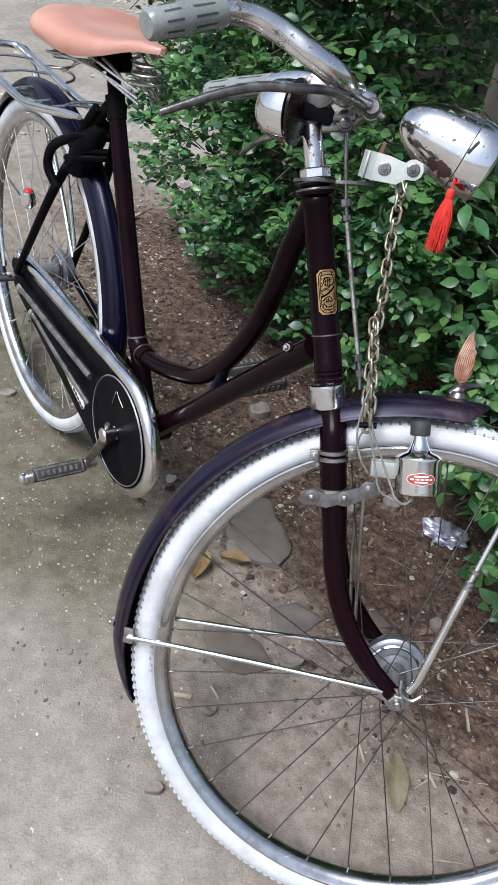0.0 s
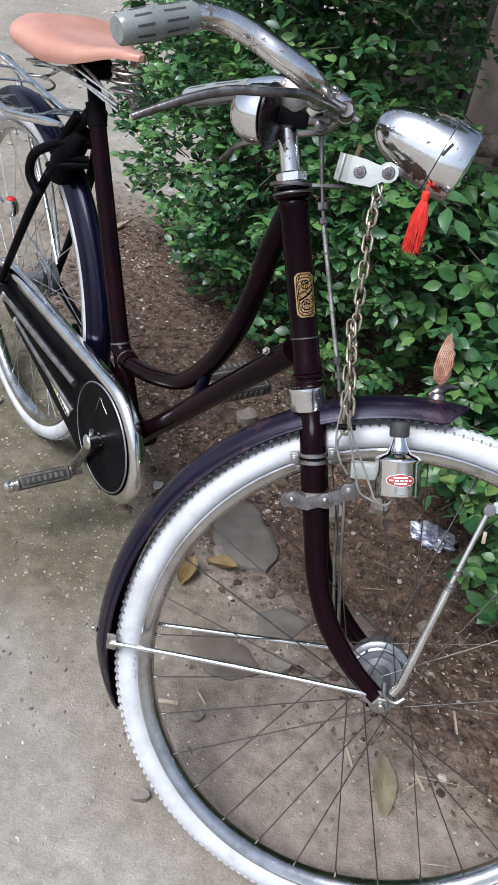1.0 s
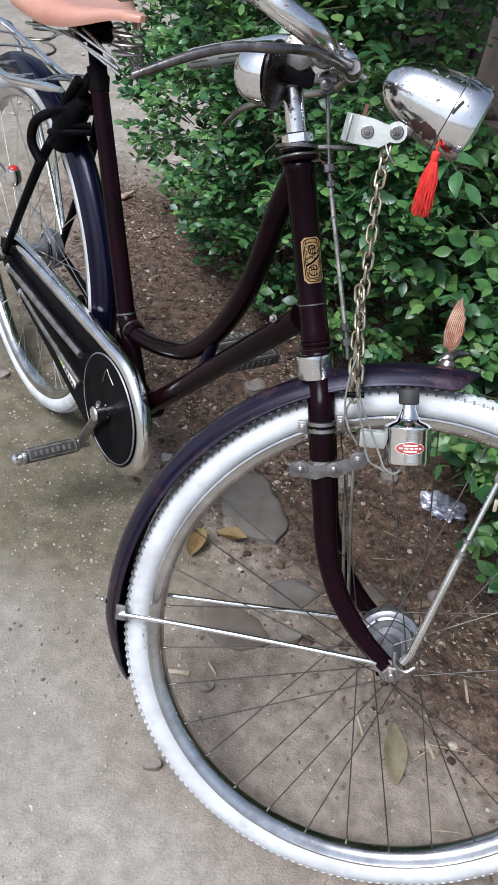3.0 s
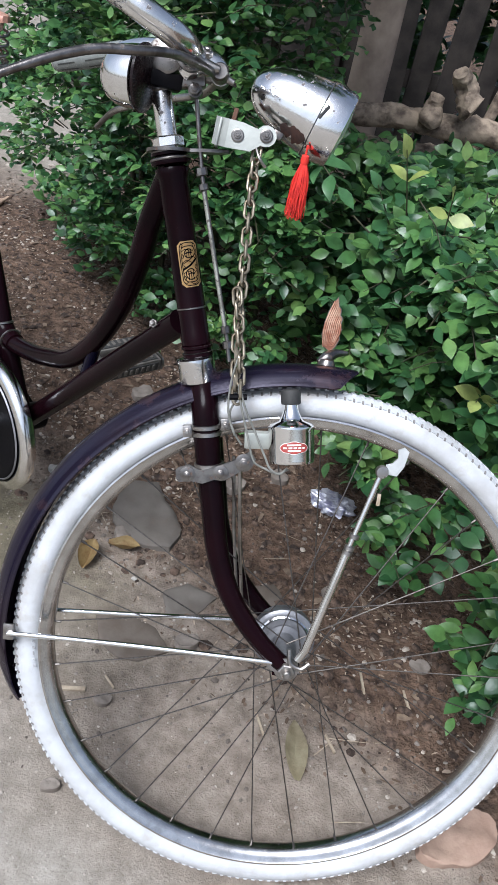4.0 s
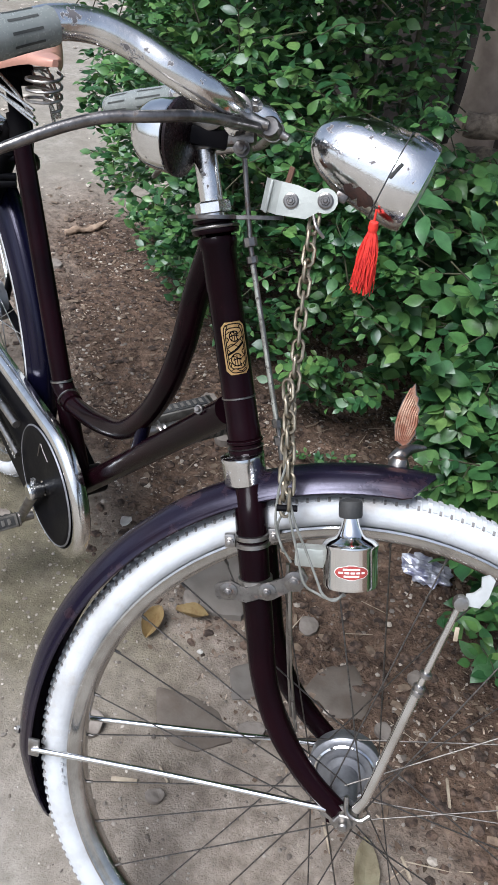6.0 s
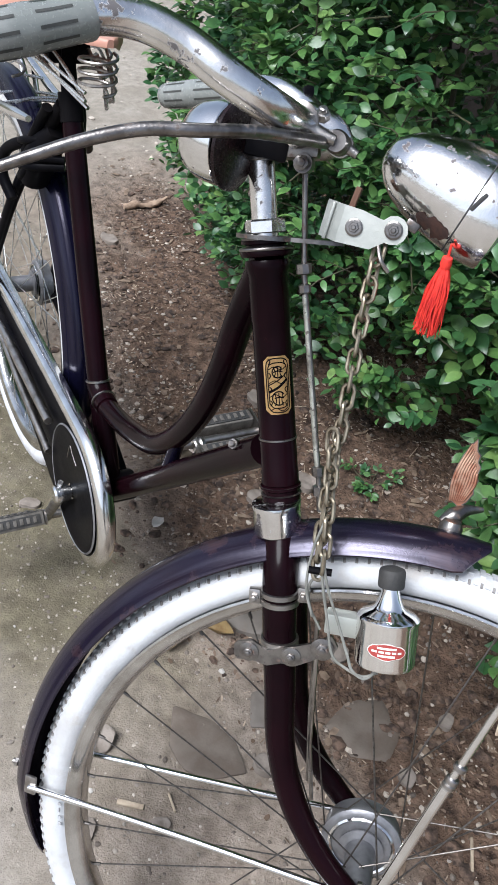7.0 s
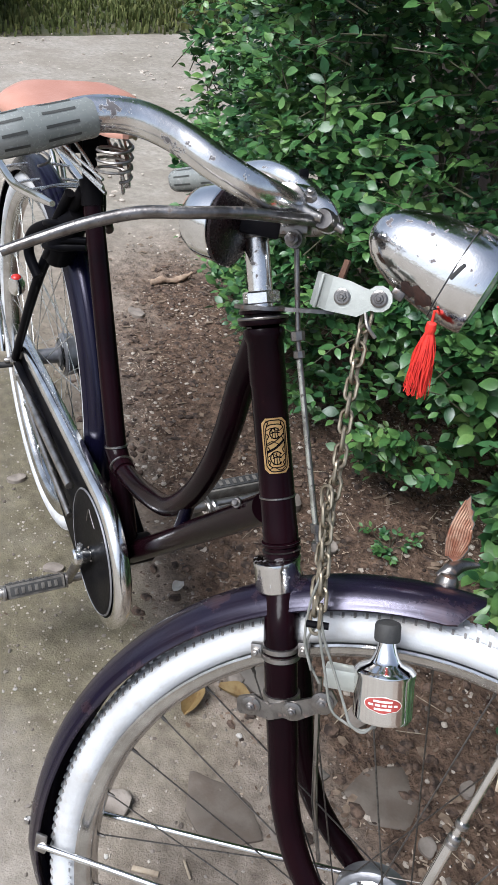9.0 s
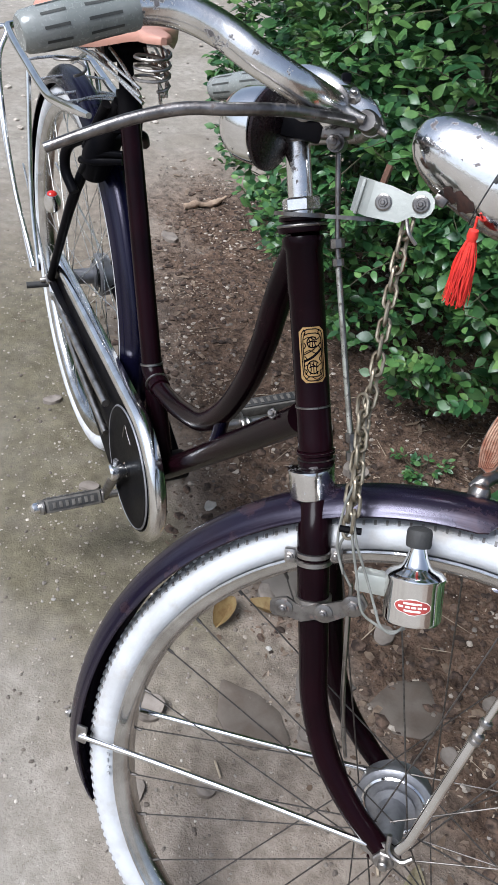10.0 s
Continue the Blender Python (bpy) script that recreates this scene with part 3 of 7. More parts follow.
# ---- fork, headset and frame ----
fork_pts = [(-0.171, 0.700), (-0.160, 0.672), (-0.1545, 0.650), (-0.142, 0.60), (-0.128, 0.548), (-0.112, 0.490), (-0.085, 0.435), (-0.045, 0.389), (-0.005, 0.357)]
for s in (-1, 1):
    ys = [-0.002, 0.0195, 0.0262, 0.0280, 0.0305, 0.0335, 0.0370, 0.0405, 0.041] if s < 0 else [0.014, 0.030, 0.040, 0.044, 0.050, 0.056, 0.061, 0.066, 0.066]
    bm = tube([(x, s * y, z) for (x, z), y in zip(fork_pts, ys)], [0.0165, 0.0165, 0.0160, 0.0150, 0.0138, 0.0125, 0.0110], None, 18, 6)
    front("fork_blade", bm, PAINT)
    end = plate([(-0.016, -0.012), (0.006, -0.014), (0.016, -0.006), (0.016, 0.008), (-0.006, 0.016), (-0.020, 0.012)], 0.004,
                Matrix.Translation((0, 0.067 if s > 0 else -0.0425, WHEEL)) @ FLAT)
    front("fork_end", end, PAINT)
    bm = turned([(0.0155, 0), (0.0155, 0.003), (0.0125, 0.0036)], None, Matrix.Translation((0, 0.069 if s > 0 else -0.0450, WHEEL)) @ Matrix.Rotation(radians(90 if s < 0 else -90), 4, "X"), 20)
    hexnut(bm, Matrix.Translation((0, 0.0725 if s > 0 else -0.0485, WHEEL)) @ Matrix.Rotation(radians(90 if s < 0 else -90), 4, "X"), 0.0112, 0.008, 0.0052, 0.008)
    front("axle_nut", bm, STEEL, "worn plated axle nut")
bm = block((0.028, 0.044, 0.020), None, Matrix.Translation(steer(0.694)) @ Matrix.Rotation(radians(-17.5), 4, "Y"), 0.012)
front("fork_crown", bm, PAINT)
axis_m = lambda z: Matrix.Translation(steer(z)) @ Matrix.Rotation(radians(-17.5), 4, "Y")
bm = turned([(0.0180, -0.0275), (0.0220, -0.027), (0.0226, -0.0255), (0.0224, -0.004), (0.0230, -0.002), (0.0228, 0.0012), (0.0205, 0.0022), (0.010, 0.0030)], None, Matrix.Translation((-0.003, -0.010, 0)) @ axis_m(0.716) @ Matrix.Diagonal((1, 1.22, 1, 1)), 44)
front("crown_collar", bm, LAMP_CHROME, "chromed collar with scratches above the fork crown")
bm = turned([(0.016, 0), (0.0182, 0.001), (0.0182, 0.005), (0.0168, 0.006), (0.0168, 0.009), (0.0190, 0.0105), (0.0190, 0.0135), (0.0172, 0.0145)], None, axis_m(0.7185), 30)
front("lower_race", bm, PAINT)
for z in (0.7235, 0.7310):
    front("race_ring", turned([(0.0180, -0.0006), (0.0193, 0.0), (0.0180, 0.0006)], None, axis_m(z), 30), IRON)
bm = turned([(0.0174, 0.0), (0.0174, 0.012), (0.0169, 0.013), (0.0169, 0.150), (0.0176, 0.152), (0.0174, 0.190), (0.0196, 0.196), (0.0198, 0.2), (0.0188, 0.203), (0.0172, 0.2035)], None, axis_m(0.733), 30)
head_tube = front("head_tube", bm, PAINT, "maroon enamelled head tube")
bm = turned([(0.0167, 0), (0.0177, 0.0006), (0.0177, 0.0018), (0.0167, 0.0024)], None, axis_m(0.773), 30)
front("head_ring", bm, WORN)
bm = turned([(0.0185, 0), (0.0225, 0.001), (0.0235, 0.004), (0.0225, 0.007), (0.0175, 0.008), (0.0175, 0.0105), (0.0215, 0.0115), (0.0215, 0.0145), (0.015, 0.015)], None, axis_m(0.929), 30)
front("upper_race", bm, PAINT)
nut = bmesh.new()
turned([(0.0165, 0), (0.0178, 0.001), (0.0178, 0.0100), (0.0160, 0.0118), (0.0115, 0.0120)], nut, axis_m(0.948), 6)
hex_nut = front("headset_nut", nut, BAR_CHROME, "chromed hexagonal headset nut")
hex_nut.data.polygons.foreach_set("use_smooth", [False] * len(hex_nut.data.polygons))
front("lock_washer", turned([(0.0175, 0), (0.0212, 0.0005), (0.0212, 0.0022), (0.0175, 0.0026)], None, axis_m(0.9425), 30), IRON)
front("race_rim", turned([(0.0205, 0.0), (0.0238, 0.0010), (0.0242, 0.0022), (0.0236, 0.0034), (0.0205, 0.0044)], None, axis_m(0.9335), 34), IRON)

# gold head transfer, facing the way the lamp side looks
badge = bmesh.new()
az0 = radians(-68)


def on_head(u, z, r):
    """A point of the head tube's skin: u metres round it, height z in the front plane."""
    a = az0 + u / 0.0175
    m = axis_m(0.733)
    return m @ Vector((r * math.cos(a), r * math.sin(a), (z - 0.738) / 0.9537))


def patch(bm, us, zs, r):
    grid = [[bm.verts.new(on_head(u, z, r)) for u in us] for z in zs]
    for a, b in zip(grid, grid[1:]):
        for k in range(len(us) - 1):
            bm.faces.new((a[k], a[k + 1], b[k + 1], b[k]))


zs = np.linspace(0.803, 0.853, 13)
grid = []
for i, z in enumerate(zs):
    f = abs(2 * i / 12 - 1)
    half = 0.0128 if f < 0.8 else 0.0128 * math.sqrt(max(1 - ((f - 0.8) / 0.26) ** 2, 0.1))
    grid.append([badge.verts.new(on_head(half * (-1 + 2 * k / 10), z, 0.0173)) for k in range(11)])
for a, b in zip(grid, grid[1:]):
    for k in range(10):
        badge.faces.new((a[k], a[k + 1], b[k + 1], b[k]))
bmesh.ops.solidify(badge, geom=badge.faces[:], thickness=-0.0003)
badge_ob = front("head_badge", badge, GOLD, "gold shield-shaped transfer with dark ornament")
orn = bmesh.new()


def stroke(points, w=0.0005):
    """A thin dark line on the badge through points (round, height)."""
    p = [Vector((u, z, 0)) for u, z in points]
    p = [Vector((q.x, q.y)) for q in smoothed(p, 5)]
    prev = None
    for i, q in enumerate(p):
        way = (p[min(i + 1, len(p) - 1)] - p[max(i - 1, 0)]).normalized()
        n = Vector((-way.y, way.x)) * w
        cur = [orn.verts.new(on_head(q.x + s * n.x, q.y + s * n.y, 0.01775)) for s in (-1, 1)]
        if prev:
            orn.faces.new((prev[0], prev[1], cur[1], cur[0]))
        prev = cur


for k in (1.0, 0.84):
    stroke([(-0.0100 * k, 0.828 - 0.018 * k), (-0.0104 * k, 0.828), (-0.0100 * k, 0.828 + 0.018 * k), (-0.006 * k, 0.828 + 0.0225 * k), (0, 0.828 + 0.0232 * k), (0.006 * k, 0.828 + 0.0225 * k),
            (0.0100 * k, 0.828 + 0.018 * k), (0.0104 * k, 0.828), (0.0100 * k, 0.828 - 0.018 * k), (0.006 * k, 0.828 - 0.0225 * k), (0, 0.828 - 0.0232 * k), (-0.006 * k, 0.828 - 0.0225 * k), (-0.0100 * k, 0.828 - 0.018 * k)])
stroke([(-0.0085, 0.8225), (0, 0.8265), (0.0085, 0.833)], 0.0011)
stroke([(-0.0085, 0.8285), (0, 0.8325), (0.0085, 0.8385)], 0.0005)
for c, rr in ((0.8395, 0.0048), (0.8170, 0.0058)):
    stroke([(rr * math.cos(t), c + rr * math.sin(t)) for t in np.linspace(0.6, 5.6, 9)], 0.0006)
    stroke([(-0.004, c), (0.0, c + 0.001), (0.0045, c)], 0.0006)
for u in (-0.0035, 0.0, 0.0035):
    stroke([(u, 0.8105), (u * 0.7, 0.8155), (u, 0.8215)], 0.00045)
    stroke([(u, 0.8350), (u * 0.6, 0.8390), (u, 0.8440)], 0.00045)
for k in range(4):
    z = 0.8065 + 0.0118 * k
    stroke([(-0.0082, z), (-0.003, z + 0.0022), (0.003, z - 0.0006), (0.0082, z + 0.0022)], 0.0004)
    stroke([(-0.0078, z + 0.004), (-0.0062, z + 0.0068), (-0.0078, z + 0.009)], 0.0005)
    stroke([(0.0078, z + 0.003), (0.0060, z + 0.0062), (0.0078, z + 0.0085)], 0.0005)
part("ornament", orn, BLACK, badge_ob, m=Matrix())


def B(x, z, y=0.0):
    return (x, y, z)


rear("seat_tube", tube([B(-0.650, 0.300), B(-0.737, 0.447), B(-0.893, 0.775)], [0.0162, 0.0160, 0.0146], None, 20), PAINT, "maroon seat tube")
rear("seat_lug", tube([B(-0.889, 0.766), B(-0.905, 0.800)], 0.0163, None, 20), BLACK)
rear("seat_post", tube([B(-0.902, 0.795), B(-0.926, 0.850)], 0.0115, None, 16), BLACK)
rear("top_tube", tube([B(-0.352, 0.852), B(-0.377, 0.775), B(-0.392, 0.705), B(-0.417, 0.635), B(-0.461, 0.560), B(-0.52, 0.496), B(-0.585, 0.460),
                       B(-0.645, 0.437), B(-0.70, 0.425), B(-0.738, 0.438)], 0.0148, None, 18, 6), PAINT, "maroon swooping lower top tube")
rear("top_tube_lug", tube([B(-0.690, 0.4262), B(-0.715, 0.4275), B(-0.735, 0.437)], [0.0165, 0.0168, 0.0175], None, 18, 3), PAINT)
rear("down_tube", tube([B(-0.290, 0.682), B(-0.34, 0.627), B(-0.650, 0.290)], 0.0162, None, 18), PAINT, "maroon down tube")
rear("tube_tie", tube([B(-0.462, 0.548), B(-0.482, 0.470)], [0.009, 0.010], None, 14), REAR_PAINT)
rear("seat_tube_ring", turned([(0.0162, -0.002), (0.018, -0.0012), (0.018, 0.0012), (0.0162, 0.002)], None, along(B(-0.7345, 0.4425), B(-0.893, 0.775)), 22), WORN)
rear("top_tube_ring", turned([(0.0165, -0.002), (0.0188, -0.0012), (0.0188, 0.0012), (0.0165, 0.002)], None, along(B(-0.706, 0.4262), B(-0.690, 0.4245)), 22), WORN)
rear("bottom_bracket", turned([(0.0, -0.036), (0.022, -0.036), (0.024, -0.033), (0.024, 0.033), (0.022, 0.036), (0.0, 0.036)], None, pose(-0.650, 0, 0.298) @ FLAT, 26), BLACK)
for s in (-1, 1):
    rear("seat_stay", tube([B(-BACK, WHEEL, s * 0.062), B(-1.02, 0.60, s * 0.048), B(-0.925, 0.745, s * 0.022), B(-0.900, 0.785, s * 0.012)], [0.0075, 0.009, 0.0095, 0.009], None, 14, 5), BLACK)
    rear("chain_stay", tube([B(-BACK, WHEEL - 0.005, s * 0.058), B(-0.9, 0.325, s * 0.045), B(-0.66, 0.30, s * 0.024)], [0.008, 0.0095, 0.010], None, 14, 5), BLACK)
# small clamp and light lead on the down tube
hexnut_bm = bmesh.new()
hexnut(hexnut_bm, along(B(-0.325, 0.662, -0.012), B(-0.318, 0.675, -0.03)), 0.006, 0.005, 0.0035, 0.004)
rear("lamp_bolt", hexnut_bm, LEVER)

# ---- chain case, cranks, pedal ----
CASE_FRONT, CASE_REAR = Vector((-0.665, 0.293)), Vector((-BACK - 0.01, WHEEL - 0.008))
CASE_R, CASE_TAIL = 0.115, 0.047


def case_arcs():
    """Start and end angles of the case's two round ends, in the plane of the frame."""
    way = (CASE_FRONT - CASE_REAR).normalized()
    tilt = math.asin((CASE_R - CASE_TAIL) / (CASE_FRONT - CASE_REAR).length)
    base = math.atan2(way.x, -way.y)
    return base + tilt, base + math.pi - tilt


def case_outline(n=26):
    """The case's flat side: a large round end in front, a small one at the rear axle, and two straight flanks."""
    top, bot = case_arcs()
    out = []
    for k in range(n + 1):
        a = bot - 2 * math.pi + (top - bot + 2 * math.pi) * k / n
        out.append((CASE_FRONT.x + CASE_R * math.cos(a), CASE_FRONT.y + CASE_R * math.sin(a)))
    for k in range(n // 2 + 1):
        a = top + (bot - top) * k / (n // 2)
        out.append((CASE_REAR.x + CASE_TAIL * math.cos(a), CASE_REAR.y + CASE_TAIL * math.sin(a)))
    return out


UPRIGHT = lambda y: Matrix.Translation((0, y, 0)) @ Matrix.Rotation(radians(90), 4, "X")
CASE_Y = -0.040
case = rear("chain_case", plate(case_outline(), 0.022, UPRIGHT(CASE_Y)), BLACK, "black enamelled chain case with a bright metal edge")
# the bright band runs from under the nose, round it and along the upper flank to the axle
band, top_a = bmesh.new(), case_arcs()[0]
stops = [(CASE_FRONT, CASE_R, a) for a in np.linspace(radians(-112), top_a, 44)] + [(CASE_REAR, CASE_TAIL, a) for a in np.linspace(top_a, top_a + radians(75), 10)]
rings = []
for k, (c, r, a) in enumerate(stops):
    f = min(1.0, 0.12 + k / 13) * min(1.0, 0.3 + (len(stops) - 1 - k) / 8)
    rings.append([band.verts.new((c.x + (r + g * f) * math.cos(a), CASE_Y + 0.011 + y * f + (1 - f) * -0.018, c.y + (r + g * f) * math.sin(a)))
                  for g, y in ((-0.002, 0.0), (0.0032, -0.002), (0.0062, -0.008), (0.0066, -0.015), (0.0040, -0.0215), (-0.0015, -0.0252), (-0.0085, -0.0258), (-0.0125, -0.0238), (-0.0130, -0.0205))])
for a, b in zip(rings, rings[1:]):
    for k in range(8):
        band.faces.new((a[k], a[k + 1], b[k + 1], b[k]))
bmesh.ops.recalc_face_normals(band, faces=band.faces)
part("edge_band", band, BAND, case, "bright plated edge band")
cover_m = pose(CASE_FRONT.x - 0.004, CASE_Y - 0.0105, CASE_FRONT.y) @ FLAT
disc = turned([(0.0, 0.0), (0.094, 0.0), (0.099, 0.0015), (0.101, 0.0045), (0.097, 0.006), (0.090, 0.0045), (0.0, 0.0045)], None, cover_m, 52)
part("round_cover", disc, BLACK, case)
part("cover_trim", turned([(0.0985, 0.0040), (0.1005, 0.0062), (0.1025, 0.0040), (0.1005, 0.003)], None, cover_m, 52, True), DRUM, case)
part("cover_clip", tube([(-0.693, CASE_Y - 0.017, 0.338), (-0.680, CASE_Y - 0.018, 0.372), (-0.668, CASE_Y - 0.018, 0.366), (-0.652, CASE_Y - 0.017, 0.356)], 0.0008, None, 6, 3), WORN, case)
for z0, z1 in ((0.385, 0.398), (0.379, 0.391)):
    part("pin_stripe", tube([(-1.10, CASE_Y - 0.0115, z0), (-0.77, CASE_Y - 0.0115, z1)], 0.0007, None, 5), DRUM, case)
# two tubes with fittings and a maker's plate along the case
for a, b, r0, r1 in (((-1.140, 0.336), (-0.779, 0.341), 0.0078, 0.0080), ((-1.075, 0.312), (-0.776, 0.280), 0.0052, 0.0066)):
    bar = rear("case_rail", tube([B(a[0], a[1], -0.060), B((a[0] + b[0]) / 2, (a[1] + b[1]) / 2, -0.0615), B(b[0], b[1], -0.060)], [r0, r1, r1 * 0.9], None, 14, 4), WORN)
    part("rail_collar", turned([(r0, -0.006), (r0 + 0.003, -0.005), (r0 + 0.003, 0.005), (r0, 0.006)], None, along(B(*a, -0.060), B(*b, -0.060)), 14), BRIGHT, bar)
name_plate = rear("name_plate", plate(rounded(0.017, 0.100, 0.007), 0.002, Matrix.Translation(B(-0.858, 0.262, -0.0535)) @ FLAT @ Matrix.Rotation(radians(73), 4, "Z")), WHITE_LABEL,
                  "pale transfer with yellow-green marks")
marks = bmesh.new()
for k in range(3):
    block((0.008, 0.0012, 0.008), marks, pose(-0.893 + 0.011 * k, -0.0552, 0.2715 - 0.0034 * k, 0, 17, 0), 0)
part("mark", marks, surface("yellow_green_ink", (0.35, 0.42, 0.05), (0.25, 0.32, 0.04), (0.4, 0.5)), name_plate)
bars = bmesh.new()
for k in range(5):
    block((0.007, 0.0012, 0.006), bars, pose(-0.857 + 0.0105 * k, -0.0552, 0.2605 - 0.0034 * k, 0, 17, 0), 0)
part("dark_mark", bars, GRIP_DARK, name_plate)
spindle = turned([(0.0, 0.0), (0.0125, 0.0), (0.0125, 0.007), (0.0095, 0.008), (0.0095, 0.012), (0.0140, 0.013), (0.0140, 0.031), (0.0115, 0.034), (0.0, 0.034)], None,
                 pose(CASE_FRONT.x, CASE_Y - 0.012, CASE_FRONT.y) @ FLAT, 24)
rear("crank_boss", spindle, CHROME, "chromed crank boss")
crank_top, crank_end = Vector((CASE_FRONT.x, -0.072, CASE_FRONT.y)), Vector((-0.764, -0.066, 0.143))
arm_ob = rear("crank_arm", tube([crank_top, crank_top.lerp(crank_end, 0.15), crank_top.lerp(crank_end, 0.85), crank_end], [0.012, 0.009, 0.008, 0.010], None, 12, 3, flat=0.7), STEEL, "dull steel crank arm")
part("cotter_pin", tube([crank_top + Vector((-0.004, -0.002, 0.020)), crank_top + Vector((-0.010, -0.002, -0.016))], [0.0045, 0.0035], None, 8), BRIGHT, arm_ob)
PEDAL_RUBBER = surface("grey_pedal_rubber", (0.105, 0.096, 0.084), (0.050, 0.044, 0.038), (0.55, 0.8), 0, 60, 400, bump=0.4)


def block_pedal(c, s, tilt, label):
    """A pedal on centre c: spindle, two ribbed blocks, end plates and cap; s = -1 or 1 is the side that it points to."""
    at = Matrix.Translation(c) @ Matrix.Rotation(radians(tilt), 4, "Y")
    side = FLAT if s < 0 else FLAT.inverted()
    x, y, z = c
    unit = rear("pedal", tube([(x, y - s * 0.085, z), (x, y - s * 0.052, z), (x, y + s * 0.056, z)], [0.0075, 0.0065, 0.006], None, 12), STEEL, label)
    for k in (-1, 1):
        turn = at @ Matrix.Translation((0.024 * k, 0, 0))
        rubber = part("pedal_block", block((0.022, 0.098, 0.024), None, turn, 0.004), PEDAL_RUBBER, unit)
        rubber["label"] = "worn grey ribbed rubber block"
        part("inset", block((0.015, 0.084, 0.002), None, turn @ Matrix.Translation((0, 0, 0.0125)), 0.0005), DARK_RUBBER, rubber)
        for q in range(7):
            part("raised_bar", block((0.009, 0.005, 0.002), None, turn @ Matrix.Translation((0, -0.033 + 0.011 * q, 0.0140)), 0.0005), PEDAL_RUBBER, rubber)
        part("inset", block((0.002, 0.086, 0.016), None, turn @ Matrix.Translation((k * 0.0113, 0, 0)), 0.0005), DARK_RUBBER, rubber)
        for q in range(7):
            part("raised_bar", block((0.002, 0.0055, 0.010), None, turn @ Matrix.Translation((k * 0.0127, -0.033 + 0.011 * q, 0)), 0.0005), PEDAL_RUBBER, rubber)
    for yy in (-0.0513, 0.0513):
        part("pedal_plate", plate(rounded(0.078, 0.026, 0.010), 0.003, at @ Matrix.Translation((0, yy, 0)) @ FLAT), STEEL, unit)
    part("pedal_cap", turned([(0.010, 0), (0.011, 0.003), (0.010, 0.012), (0.006, 0.016), (0.0, 0.017)], None, pose(x, y + s * 0.053, z) @ side, 16), CHROME, unit)
    return unit


block_pedal((-0.767, -0.125, 0.141), -1, -44, "worn steel and rubber block pedal")
far_top, far_end = Vector((-0.650, 0.058, 0.303)), Vector((-0.552, 0.074, 0.446))
rear("crank_arm", tube([far_top, far_top.lerp(far_end, 0.15), far_top.lerp(far_end, 0.85), far_end], [0.012, 0.009, 0.008, 0.011], None, 12, 3, flat=0.7), STEEL, "dull steel crank arm")
far_pedal = block_pedal((-0.556, 0.128, 0.449), 1, 8, "worn steel and rubber block pedal, dusty")
part("pedal_collar", turned([(0.0, 0), (0.012, 0), (0.0135, 0.003), (0.011, 0.007), (0.0135, 0.011), (0.012, 0.016), (0.0, 0.016)], None, pose(-0.552, 0.073, 0.446) @ FLAT.inverted(), 20), WORN, far_pedal)
rear("axle_peg", tube([B(-BACK, WHEEL - 0.01, -0.066), B(-BACK - 0.005, WHEEL - 0.012, -0.108)], [0.006, 0.0065], None, 10), DARK_RUBBER)
bm = hexnut(bmesh.new(), pose(-BACK, -0.062, WHEEL) @ FLAT, 0.010, 0.010, 0.005, 0.01)
rear("axle_nut", bm, STEEL)

# ---- front mudguard stays and fittings ----
for s in (-1, 1):
    hub_y = 0.0485 if s < 0 else 0.0615
    stay = tube([(-0.354, s * 0.035, 0.335), (-0.335, s * 0.036, 0.338), (-0.19, s * (0.016 + hub_y / 2), 0.350), (-0.045, s * (hub_y - 0.0005), 0.361), (-0.020, s * hub_y, 0.362)],
                [0.0030, 0.0034, 0.0034, 0.0034, 0.0036], None, 10, 4)
    front("mudguard_stay", stay, CHROME, "chromed mudguard stay rod")
    eye = plate([(0.030, -0.006), (0.026, 0.007), (0.005, 0.011), (-0.010, 0.008), (-0.012, -0.006), (0.004, -0.011)], 0.003, Matrix.Translation((-0.013, s * (hub_y - 0.002), 0.359)) @ FLAT)
    front("stay_eye", eye, STEEL)
    clip = block((0.013, 0.0035, 0.022), None, pose(-0.3535, s * 0.0325, 0.337, 0, -4, s * 4), 0.0014)
    front("stay_clip", clip, STEEL)
bm = bmesh.new()
hexnut(bm, pose(-0.3805, -0.008, 0.336) @ Matrix.Rotation(radians(-90), 4, "Y"), 0.005, 0.004, 0.003, 0.003)
front("clip_bolt", bm, STEEL)
# bright strut from the axle with ferrules and a plate at its end
bm = tube([(0.010, -0.054, 0.374), (0.017, -0.055, 0.390), (0.0405, -0.0565, 0.528)], 0.0054, None, 14)
tube([(0.0405, -0.0565, 0.528), (0.0590, -0.058, 0.630)], 0.0036, bm, 14)
strut = front("strut", bm, CHROME, "bright steel strut with a plate at its end")
w = Vector((0.0420, -0.003, 0.240)).normalized()
for f in (0.57, 0.595, 0.66):
    p = Vector((0.017, -0.055, 0.390)).lerp(Vector((0.0590, -0.058, 0.630)), f)
    part("ferrule", turned([(0.0050, -0.003), (0.0062, -0.002), (0.0062, 0.002), (0.0050, 0.003)], None, along(p, p + w), 14), WORN, strut)
part("strut_loop", tube([(-0.002, -0.052, 0.386), (0.002, -0.055, 0.369), (0.016, -0.057, 0.364), (0.026, -0.055, 0.372)], 0.0028, None, 8, 5), WORN, strut)
part("end_plate", plate([(-0.008, -0.010), (0.006, -0.010), (0.012, 0.002), (0.014, 0.021), (0.008, 0.025), (0.001, 0.021), (0.003, 0.011), (-0.002, 0.004), (-0.009, 0.001)], 0.003,
                        Matrix.Translation((0.0715, -0.058, 0.641)) @ FLAT), ZINC, strut)
